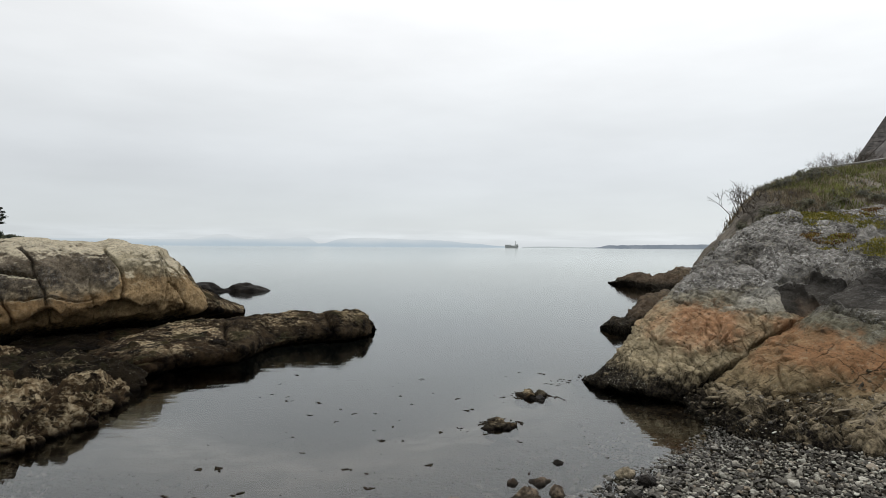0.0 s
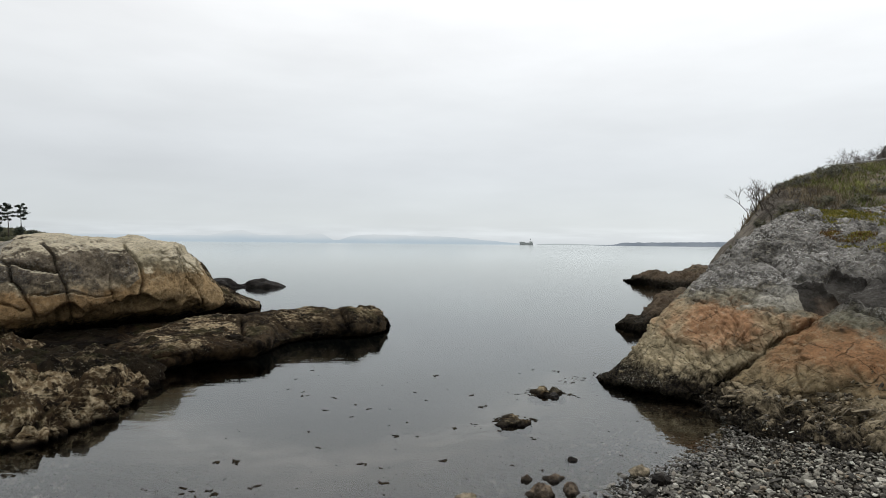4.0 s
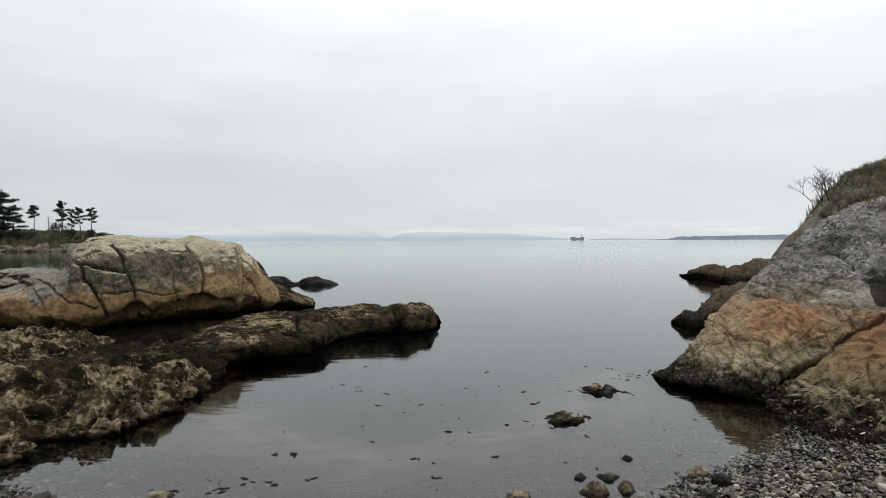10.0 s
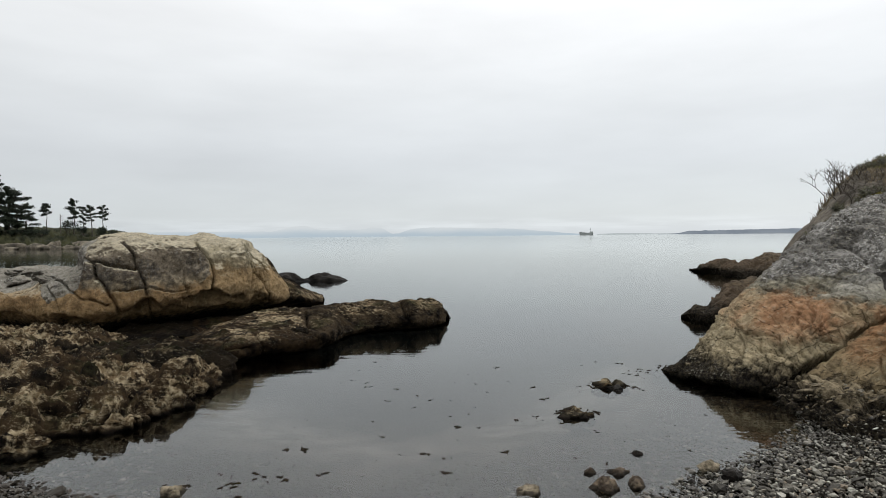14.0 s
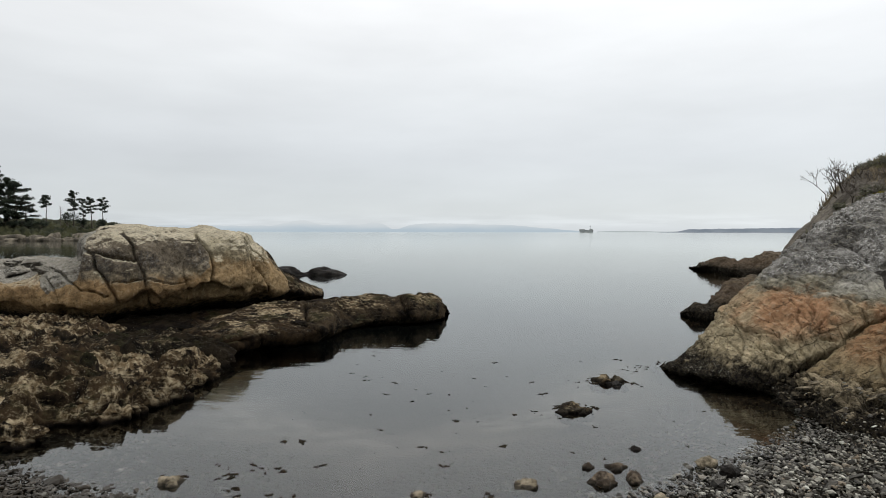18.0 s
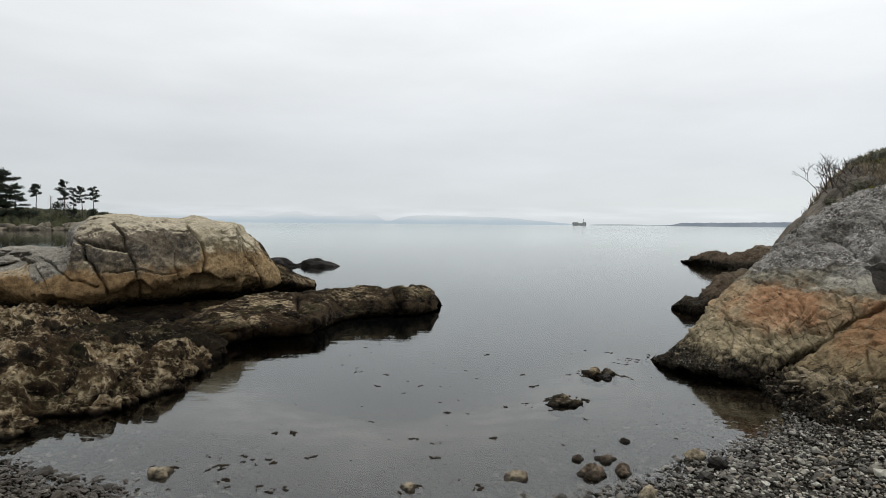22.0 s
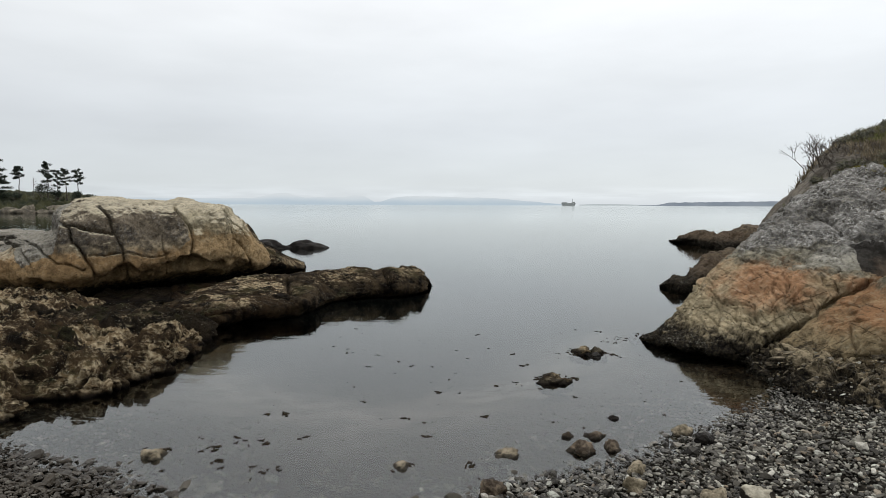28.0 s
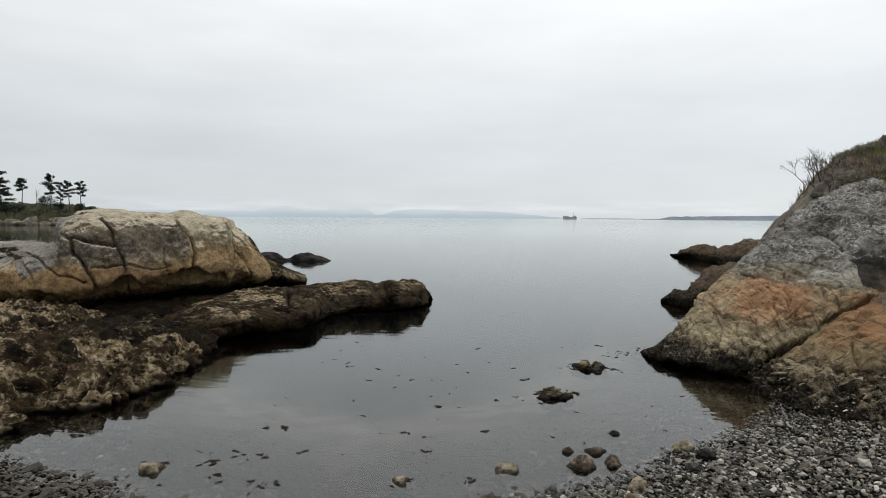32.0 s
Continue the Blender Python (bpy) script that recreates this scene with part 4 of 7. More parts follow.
SPIT_6 = [(-8.72, 12.3, 0.2), (-8, 12.61, 0.2), (-7.4, 13.14, 0.2), (-6.68, 13.63, 0.2), (-6.14, 14.13, 0.2), (-5.35, 15.01, 0.3), (-4.64, 15.46, 0.3), (-4.15, 13.73, -0.25), (-3.91, 14.08, -0.25), (-3.18, 14.43, -0.25), (-2.38, 14.2, -0.25), (-2.13, 15.05, -0.25), (-1.84, 14.97, -0.25), (-1.67, 15.19, -0.25)]
SPIT = [SPIT_0, SPIT_1, SPIT_2, SPIT_3, SPIT_4, SPIT_5, SPIT_6]
CRAG_0 = [(3.46, 12.66, -0.3), (2.51, 10.86, -0.3), (2.26, 9.66, -0.12), (2.63, 8.85, -0.12), (2.94, 8.48, -0.12), (3.35, 8.1, -0.12), (3.89, 7.8, 0.01), (4.75, 7.29, 0.15), (5.91, 6.53, 0.05), (7.08, 5.95, -0.15)]
CRAG_1 = [(3.39, 12.29, -0.3), (2.44, 10.49, -0.3), (2.19, 9.29, 0.04), (2.5, 8.52, 0.1), (2.82, 8.2, 0.12), (3.29, 7.99, 0.12), (3.94, 7.93, 0.25), (4.81, 7.42, 0.38), (6.08, 6.75, 0.26), (7.3, 6.21, 0.29)]
CRAG_2 = [(3.78, 12.25, -0.3), (2.83, 10.45, -0.09), (2.58, 9.25, 0.26), (2.74, 8.6, 0.34), (3.02, 8.34, 0.37), (3.45, 8.12, 0.37), (4.05, 8.12, 0.56), (5.06, 7.84, 0.6), (6.5, 7.3, 0.72), (8.19, 7.05, 0.78)]
CRAG_3 = [(4.14, 12.43, -0.3), (3.19, 10.63, 0.21), (2.94, 9.43, 0.56), (3.05, 8.82, 0.57), (3.27, 8.56, 0.6), (3.67, 8.3, 0.64), (4.22, 8.24, 0.7), (5.18, 8.07, 0.8), (6.76, 7.62, 0.89), (8.63, 7.46, 0.93)]
CRAG_4 = [(4.4, 12.61, -0.3), (3.45, 10.81, 0.45), (3.2, 9.61, 0.8), (3.24, 9.05, 0.83), (3.49, 8.74, 0.86), (3.9, 8.48, 0.89), (4.41, 8.31, 0.92), (5.24, 8.2, 1.03), (7.01, 7.94, 1.08), (8.96, 7.78, 1.12)]
CRAG_5 = [(4.8, 12.89, -0.07), (3.85, 11.09, 0.78), (3.6, 9.89, 1.13), (3.7, 9.48, 1.12), (3.89, 9.17, 1.14), (4.23, 8.86, 1.16), (4.7, 8.6, 1.24), (5.37, 8.44, 1.33), (7.27, 8.27, 1.37), (9.4, 8.21, 1.39)]
CRAG_6 = [(5.24, 13.22, 0.25), (4.29, 11.42, 1.1), (4.04, 10.22, 1.45), (4.09, 9.81, 1.42), (4.27, 9.49, 1.39), (4.57, 9.18, 1.4), (4.92, 8.87, 1.48), (5.49, 8.66, 1.55), (7.52, 8.6, 1.59), (9.73, 8.53, 1.62)]
CRAG_7 = [(5.71, 13.64, 0.49), (4.76, 11.84, 1.34), (4.51, 10.64, 1.69), (4.61, 10.33, 1.73), (4.78, 10.03, 1.74), (5.08, 9.71, 1.74), (5.42, 9.41, 1.79), (6.16, 9.18, 1.79), (7.87, 9.03, 1.88), (10.17, 8.96, 1.95)]
CRAG_8 = [(6.39, 14.07, 0.92), (5.44, 12.27, 1.77), (5.19, 11.07, 2.12), (5.26, 10.78, 2.17), (5.44, 10.57, 2.19), (5.73, 10.36, 2.2), (6.12, 10.14, 2.2), (6.81, 9.92, 2.21), (8.55, 9.88, 2.34), (11.05, 9.8, 2.42)]
CRAG_9 = [(7.1, 14.51, 1.31), (6.15, 12.71, 2.16), (5.9, 11.51, 2.51), (5.93, 11.21, 2.57), (6.07, 11.11, 2.62), (6.33, 11, 2.64), (6.74, 10.89, 2.63), (7.5, 10.66, 2.61), (9.06, 10.52, 2.76), (11.71, 10.44, 2.84)]
CRAG_10 = [(7.85, 15.22, 1.55), (6.9, 13.42, 2.4), (6.65, 12.22, 2.75), (6.67, 12.02, 2.79), (6.79, 11.92, 2.83), (7.02, 11.82, 2.86), (7.41, 11.7, 2.83), (8.17, 11.48, 2.89), (9.83, 11.45, 3.07), (12.71, 11.36, 3.18)]
CRAG_11 = [(7.95, 16.12, 1.15), (7, 14.32, 2), (6.75, 13.12, 2.35), (6.77, 12.92, 2.39), (6.89, 12.82, 2.43), (7.12, 12.72, 2.46), (7.51, 12.6, 2.43), (8.27, 12.38, 2.49), (9.93, 12.35, 2.67), (12.81, 12.26, 2.78)]
CRAG = [CRAG_0, CRAG_1, CRAG_2, CRAG_3, CRAG_4, CRAG_5, CRAG_6, CRAG_7, CRAG_8, CRAG_9, CRAG_10, CRAG_11]
SLAB_0 = [(3.15, 7.86, -0.31), (3.17, 7.61, -0.06), (3.49, 7.22, 0.11), (3.84, 6.93, 0.24), (4.21, 6.62, 0.33), (4.5, 6.37, 0.43), (4.77, 6.13, 0.54), (5.22, 5.81, 0.58), (5.85, 5.49, 0.55)]
SLAB_1 = [(3.19, 7.92, -0.27), (3.21, 7.67, -0.02), (3.58, 7.34, 0.24), (3.93, 7.05, 0.43), (4.3, 6.74, 0.5), (4.62, 6.55, 0.62), (4.98, 6.41, 0.78), (5.47, 6.15, 0.87), (6.16, 5.82, 0.88)]
SLAB_2 = [(3.25, 7.98, -0.2), (3.27, 7.73, 0.05), (3.68, 7.46, 0.4), (4.06, 7.22, 0.62), (4.45, 6.97, 0.74), (4.79, 6.77, 0.82), (5.16, 6.62, 0.94), (5.69, 6.42, 1.05), (6.46, 6.14, 1.07)]
SLAB_3 = [(3.34, 8.03, -0.14), (3.36, 7.78, 0.11), (3.84, 7.62, 0.54), (4.29, 7.49, 0.8), (4.68, 7.31, 1.01), (5.03, 7.1, 1.08), (5.39, 6.9, 1.16), (5.9, 6.69, 1.24), (6.76, 6.46, 1.27)]
SLAB_4 = [(3.43, 8.09, -0.1), (3.45, 7.84, 0.15), (3.98, 7.78, 0.61), (4.5, 7.76, 0.97), (4.94, 7.69, 1.28), (5.22, 7.43, 1.34), (5.61, 7.22, 1.36), (6.15, 7.01, 1.44), (7.06, 6.79, 1.51)]
SLAB_5 = [(3.5, 8.14, -0.08), (3.52, 7.89, 0.17), (4.08, 7.88, 0.63), (4.63, 7.91, 1), (5.28, 8, 1.43), (5.64, 7.86, 1.61), (5.95, 7.65, 1.62), (6.49, 7.44, 1.7), (7.56, 7.31, 1.75)]
SLAB_6 = [(3.57, 8.24, -0.08), (3.59, 7.99, 0.17), (4.19, 8.03, 0.63), (4.78, 8.11, 0.99), (5.6, 8.3, 1.49), (6.16, 8.42, 1.8), (6.57, 8.37, 1.87), (7.18, 8.25, 1.94), (8.37, 8.12, 2.02)]
SLAB_7 = [(3.72, 8.49, -0.2), (3.74, 8.24, 0.05), (4.34, 8.28, 0.51), (4.93, 8.36, 0.87), (5.75, 8.55, 1.37), (6.31, 8.67, 1.68), (6.72, 8.62, 1.75), (7.33, 8.5, 1.82), (8.52, 8.37, 1.9)]
SLAB_8 = [(4.07, 8.89, -0.9), (4.09, 8.64, -0.65), (4.69, 8.68, -0.19), (5.28, 8.76, 0.17), (6.1, 8.95, 0.67), (6.66, 9.07, 0.98), (7.07, 9.02, 1.05), (7.68, 8.9, 1.12), (8.87, 8.77, 1.2)]
SLAB = [SLAB_0, SLAB_1, SLAB_2, SLAB_3, SLAB_4, SLAB_5, SLAB_6, SLAB_7, SLAB_8]
HILL_0 = [(5.18, 12.68, 0.71), (4.83, 11.48, 1.31), (5.31, 11.32, 1.77), (5.94, 11.26, 2.21), (6.45, 11.28, 2.49), (7.05, 11.28, 2.58), (7.92, 11.25, 2.6), (9.22, 11.21, 2.69), (12.49, 11.12, 2.84)]
HILL_1 = [(5.57, 13.32, 1.03), (5.22, 12.12, 1.63), (5.64, 12.05, 2.02), (6.29, 12.11, 2.6), (6.8, 12.03, 2.9), (7.42, 11.92, 3), (8.27, 11.79, 2.98), (9.63, 11.77, 3.17), (13.04, 11.67, 3.32)]
HILL_2 = [(5.83, 13.92, 1.08), (5.48, 12.72, 1.68), (5.87, 12.67, 2.13), (6.47, 12.74, 2.8), (7.07, 12.77, 3.19), (7.86, 12.66, 3.29), (8.83, 12.63, 3.33), (10.45, 12.8, 3.54), (14.15, 12.7, 3.73)]
HILL_3 = [(6.13, 14.62, 1.12), (5.78, 13.42, 1.72), (6.17, 13.38, 2.24), (6.72, 13.45, 2.89), (7.36, 13.5, 3.41), (8.4, 13.7, 3.67), (9.81, 14.08, 3.84), (11.83, 14.56, 4.17), (16.58, 14.96, 4.59)]
HILL_4 = [(6.61, 15.62, 1.16), (6.26, 14.42, 1.76), (6.66, 14.38, 2.33), (7.28, 14.45, 3), (8.3, 14.91, 3.63), (9.53, 15.12, 4.04), (11.16, 15.61, 4.3), (13.06, 16.09, 4.62), (18.23, 16.5, 5.23)]
HILL_5 = [(7.07, 16.48, 0.9), (6.77, 15.48, 1.5), (7.28, 15.54, 2.1), (8.01, 15.61, 2.75), (9.42, 16.55, 3.39), (11.1, 17.05, 3.77), (13.31, 18.04, 4.15), (15.46, 18.52, 4.49), (21.01, 18.91, 5.08)]
HILL_6 = [(8.01, 17.85, 0.85), (7.71, 16.85, 1.45), (8.61, 17.38, 1.86), (10.23, 18.89, 2.21), (13.01, 21.92, 2.88), (20.2, 29.91, 4.06), (27.36, 35.85, 5.01), (32.54, 37.77, 5.58), (42.06, 37.53, 6.25)]
HILL_7 = [(8.01, 21.85, -0.4), (7.71, 20.85, -0.4), (8.61, 21.38, -0.4), (10.23, 22.89, -0.4), (13.01, 25.92, -0.4), (20.2, 33.91, -0.4), (27.36, 39.85, -0.4), (32.54, 41.77, -0.4), (42.06, 41.53, -0.4)]
HILL = [HILL_0, HILL_1, HILL_2, HILL_3, HILL_4, HILL_5, HILL_6, HILL_7]
LEDGE_0 = [(3.27, 7.98, -0.35), (3.32, 6.73, -0.12), (3.5, 6.09, -0.04), (3.75, 5.7, 0.02), (4.06, 5.47, 0.08), (4.36, 5.24, 0.12), (4.74, 4.75, 0.18)]
LEDGE_1 = [(3.31, 8.09, -0.25), (3.26, 6.65, 0.06), (3.51, 6.12, 0.12), (3.73, 5.69, 0.19), (3.98, 5.39, 0.27), (4.29, 5.19, 0.35), (4.78, 4.83, 0.43)]
LEDGE_2 = [(3.31, 8.1, -0.12), (3.38, 6.91, 0.18), (3.71, 6.51, 0.24), (3.98, 6.1, 0.32), (4.3, 5.85, 0.4), (4.65, 5.65, 0.5), (5.13, 5.21, 0.6)]
LEDGE_3 = [(3.26, 8.01, -0.02), (3.44, 7.05, 0.3), (3.94, 6.94, 0.36), (4.3, 6.63, 0.44), (4.71, 6.45, 0.54), (5.15, 6.31, 0.66), (5.64, 5.78, 0.78)]
LEDGE_4 = [(3.36, 8.61, 0.03), (3.54, 7.65, 0.35), (4.04, 7.54, 0.41), (4.4, 7.23, 0.49), (4.81, 7.05, 0.59), (5.25, 6.91, 0.71), (5.74, 6.38, 0.83)]
LEDGE = [LEDGE_0, LEDGE_1, LEDGE_2, LEDGE_3, LEDGE_4]
REEF_FAR_0 = [(10.4, 36.97, -0.1), (10.49, 34.31, -0.1), (10.43, 31.55, -0.1), (10.65, 29.98, -0.1), (11.14, 29.3, -0.1), (11.6, 28.64, -0.1), (12.04, 28.02, -0.1), (12.59, 26.81, -0.1)]
REEF_FAR_1 = [(9.84, 34.77, 0.05), (9.89, 32.37, 0.27), (10.24, 31.06, 0.36), (10.65, 30.03, 0.31), (11.19, 29.51, 0.34), (11.71, 29.01, 0.49), (12.28, 28.69, 0.52), (13.31, 28.44, 0.46)]
REEF_FAR_2 = [(9.96, 34.96, 0.05), (10.07, 33, 0.46), (10.7, 32.31, 0.76), (11.24, 31.77, 0.63), (11.88, 31.27, 0.82), (12.38, 30.78, 1.08), (13.13, 30.75, 1.06), (14.32, 30.71, 1.08)]
REEF_FAR_3 = [(10.16, 37.96, -0.3), (10.27, 36, -0.3), (10.9, 35.31, -0.3), (11.44, 34.77, -0.3), (12.08, 34.27, -0.3), (12.58, 33.78, -0.3), (13.33, 33.75, -0.3), (14.52, 33.71, -0.3)]
REEF_FAR = [REEF_FAR_0, REEF_FAR_1, REEF_FAR_2, REEF_FAR_3]
REEF_MID_0 = [(4.28, 16.13, -0.1), (4.3, 15.15, -0.1), (4.53, 14.67, -0.1), (5.06, 15.19, -0.1), (5.34, 14.91, -0.1), (5.72, 14.93, -0.1), (6.33, 14.96, -0.1)]
REEF_MID_1 = [(4.06, 15.18, 0.07), (4.18, 14.68, 0.19), (4.45, 14.47, 0.17), (4.9, 14.68, 0.37), (5.25, 14.89, 0.49), (5.7, 14.98, 0.56), (6.28, 14.98, 0.71)]
REEF_MID_2 = [(4.17, 15.47, 0.05), (4.35, 15.19, 0.27), (4.71, 15.28, 0.26), (5.1, 15.62, 0.59), (5.47, 15.84, 0.84), (6.07, 16.04, 0.97), (6.78, 16.22, 1.04)]
REEF_MID_3 = [(4.37, 17.47, -0.3), (4.55, 17.19, -0.3), (4.91, 17.28, -0.3), (5.3, 17.62, -0.3), (5.67, 17.84, -0.3), (6.27, 18.04, -0.3), (6.98, 18.22, -0.3)]
REEF_MID = [REEF_MID_0, REEF_MID_1, REEF_MID_2, REEF_MID_3]
# joints of the bluff: course, width, depth
BLUFF_JOINTS = [
    ([(-8.78, 12.05, 2.04), (-8.43, 11.89, 1.81), (-8.3, 11.85, 1.52), (-8.05, 11.76, 1.16), (-8.07, 11.84, 0.85), (-8.16, 12.11, 0.57), (-8.26, 12.32, 0.34)], 0.018, 0.16),
    ([(-9.3, 11.63, 1.67), (-9.03, 11.53, 1.57), (-8.56, 11.61, 1.52), (-8.27, 11.81, 1.44)], 0.022, 0.2),
    ([(-8.95, 11.39, 1.56), (-8.84, 11.37, 1.27), (-8.62, 11.34, 1.13), (-8.49, 11.38, 0.83), (-8.42, 11.4, 0.59), (-8.5, 11.7, 0.41)], 0.022, 0.22),
    ([(-10.2, 11.8, 1.27), (-9.98, 11.55, 1.24), (-9.42, 11.27, 1.03), (-9.0, 11.23, 0.83), (-8.5, 11.25, 0.69)], 0.015, 0.13),
    ([(-10.08, 11.42, 1.1), (-9.74, 11.21, 0.89), (-9.5, 11.13, 0.66)], 0.012, 0.06),
    ([(-8.51, 11.41, 1.0), (-8.3, 11.6, 0.97), (-8.04, 11.8, 0.98), (-7.64, 12.09, 0.93), (-7.35, 12.4, 0.97)], 0.013, 0.07),
    ([(-7.74, 13.32, 2.05), (-7.34, 12.8, 1.86), (-7.15, 12.81, 1.69), (-7.04, 12.83, 1.43), (-7.01, 12.77, 1.17), (-7.08, 12.76, 0.91), (-7.2, 12.85, 0.68)], 0.022, 0.17),
    ([(-7.48, 12.39, 1.38), (-7.42, 12.3, 1.07), (-7.43, 12.46, 0.8), (-7.57, 12.7, 0.48)], 0.013, 0.06),
    ([(-6.56, 13.72, 1.67), (-6.48, 13.76, 1.36), (-6.45, 13.62, 0.98), (-6.49, 13.54, 0.78)], 0.021, 0.12),
    ([(-6.44, 13.77, 1.25), (-6.33, 14.0, 0.95), (-6.21, 14.06, 0.73), (-6.3, 14.3, 0.41)], 0.021, 0.12),
    ([(-6.7, 13.95, 2.0), (-6.58, 14.05, 1.7), (-6.45, 14.1, 1.45), (-6.35, 14.2, 1.2)], 0.022, 0.12),
    ([(-10.29, 11.67, 1.21), (-10.54, 11.79, 1.07), (-10.46, 11.58, 1.01)], 0.015, 0.09),
    ([(-12.2, 11.4, 0.85), (-11.3, 11.4, 0.93), (-10.5, 11.45, 1.0)], 0.011, 0.05),
]
# joints of the crag and of the slab that leans on it
CRAG_JOINTS = [
    ([(3.93, 8.86, 1.02), (3.79, 8.63, 0.92), (3.83, 8.5, 0.81), (3.71, 8.34, 0.63)], 0.014, 0.06),
    ([(3.89, 8.8, 1.01), (3.94, 8.58, 0.89), (3.92, 8.38, 0.75)], 0.013, 0.05),
    ([(4.48, 8.56, 1.02), (4.52, 8.46, 0.87), (4.63, 8.49, 0.74)], 0.022, 0.1),
    ([(3.54, 8.51, 0.72), (3.5, 8.28, 0.55), (3.58, 8.16, 0.45), (3.68, 8.18, 0.37)], 0.013, 0.05),
    ([(3.92, 8.38, 0.75), (4.07, 8.41, 0.87), (4.26, 8.46, 0.99)], 0.012, 0.05),
    ([(3.96, 8.32, 0.72), (4.2, 8.29, 0.6)], 0.016, 0.06),
    ([(3.15, 9.11, 0.8), (3.13, 8.64, 0.61), (3.01, 8.39, 0.45)], 0.012, 0.05),
    ([(3.33, 8.61, 0.71), (3.29, 8.48, 0.56), (3.29, 8.26, 0.43), (3.21, 8.14, 0.29)], 0.012, 0.05),
    ([(4.77, 8.85, 1.4), (4.88, 8.7, 1.31), (5.3, 8.68, 1.27)], 0.02, 0.06),
    ([(4.56, 8.56, 1.11), (4.71, 8.51, 1.0), (4.87, 8.48, 0.91)], 0.014, 0.05),
    ([(5.25, 9.26, 1.62), (5.56, 9.33, 1.71), (5.73, 9.17, 1.76), (5.98, 9.13, 1.72), (6.12, 8.91, 1.54)], 0.04, 0.09),
    ([(5.3, 10.07, 1.87), (5.16, 9.44, 1.7), (5.25, 9.26, 1.64)], 0.03, 0.07),
    ([(2.95, 9.01, 0.64), (3.21, 8.78, 0.76), (3.52, 8.45, 0.69)], 0.012, 0.04),
    ([(4.25, 8.95, 1.2), (4.45, 8.75, 1.18), (4.6, 8.62, 1.08), (4.9, 8.6, 1.15)], 0.016, 0.06),
    ([(6.68, 10.69, 2.58), (6.02, 10.25, 2.26), (5.6, 10, 2.06)], 0.025, 0.06),
]
SLAB_JOINTS = [
    ([(4.73, 7.46, 1.05), (4.81, 7.23, 0.98), (4.97, 7.04, 0.98), (5.2, 6.78, 0.99), (5.32, 6.61, 0.98)], 0.014, 0.05),
    ([(5.05, 7.64, 1.3), (5.21, 7.32, 1.26), (5.28, 7.21, 1.22), (5.49, 7.12, 1.29), (5.58, 6.98, 1.28)], 0.03, 0.13),
    ([(4.66, 7.46, 0.98), (4.53, 7.17, 0.84), (4.35, 7.04, 0.72), (4.16, 7.06, 0.61)], 0.013, 0.05),
    ([(4.07, 7.44, 0.68), (4.19, 7.24, 0.65), (4.33, 7.12, 0.74), (4.59, 7.21, 0.87)], 0.013, 0.05),
    ([(4.09, 7.19, 0.65), (4.05, 7.05, 0.51), (4.06, 6.93, 0.43)], 0.013, 0.05),
    ([(4.94, 7.33, 1.08), (4.87, 7.11, 0.96), (4.69, 6.92, 0.82)], 0.013, 0.05),
    ([(4.47, 7.01, 0.77), (4.67, 7.01, 0.84), (4.9, 6.82, 0.86), (5.03, 6.63, 0.84)], 0.013, 0.05),
    ([(5.23, 6.93, 1.06), (5.16, 6.63, 0.91), (5.06, 6.58, 0.85)], 0.012, 0.04),
    ([(4.72, 6.44, 0.58), (4.9, 6.48, 0.74), (5.06, 6.5, 0.87), (5.29, 6.56, 0.93)], 0.02, 0.08),
    ([(4.54, 6.04, 0.52), (4.88, 6.23, 0.6), (5.04, 6.21, 0.7)], 0.022, 0.09),
    ([(5.33, 7.85, 1.39), (5.24, 7.48, 1.32), (5.31, 7.27, 1.27)], 0.018, 0.07),
]
CLEFT_0 = [(3.32, 8, 0.02), (3.56, 7.98, 0.22), (3.99, 8.09, 0.52), (4.45, 8.21, 0.76), (4.87, 8.26, 1.03), (5.35, 8.41, 1.32), (5.78, 8.58, 1.54), (6.34, 8.91, 1.73), (6.65, 9.1, 1.83)]
CLEFT = [CLEFT_0]
SPIT_JOINTS_0 = [(-2.68, 13.26, 0.57), (-2.47, 12.71, 0.41), (-2.34, 12.7, 0.16)]
SPIT_JOINTS_1 = [(-4.44, 11.84, 0.57), (-3.95, 10.72, 0.45), (-3.55, 10.69, 0.05)]
SPIT_JOINTS_2 = [(-5.51, 8.99, 0.23), (-4.9, 9.15, 0.3), (-4.55, 9.47, 0.22)]
SPIT_JOINTS = [SPIT_JOINTS_0, SPIT_JOINTS_1, SPIT_JOINTS_2]
POINT_0 = [(-175.67, 101.64, -1.4), (-144.85, 105.77, -0.79), (-121.14, 108.95, -0.34), (-109.29, 110.53, -0.12), (-102.17, 111.48, -0.08), (-95.06, 112.43, 0.08), (-89.13, 113.24, 0.37), (-83.8, 113.97, 0.91), (-82.01, 114.22, 1.37)]
POINT_1 = [(-178.49, 103.36, 0.49), (-147.18, 107.54, 0.86), (-123.08, 110.77, 1.32), (-111.04, 112.37, 1.43), (-103.81, 113.34, 1.47), (-96.59, 114.29, 1.26), (-90.56, 115.09, 1.19), (-85.14, 115.83, 1.5), (-83.34, 116.07, 1.6)]
POINT_2 = [(-184.14, 106.76, 3.82), (-151.83, 111.07, 3.83), (-126.98, 114.38, 3.8), (-114.55, 116.02, 3.41), (-107.1, 117, 3.07), (-99.64, 117.98, 2.86), (-93.43, 118.79, 2.42), (-89.08, 119.37, 2.37), (-86.97, 119.64, 2.09)]
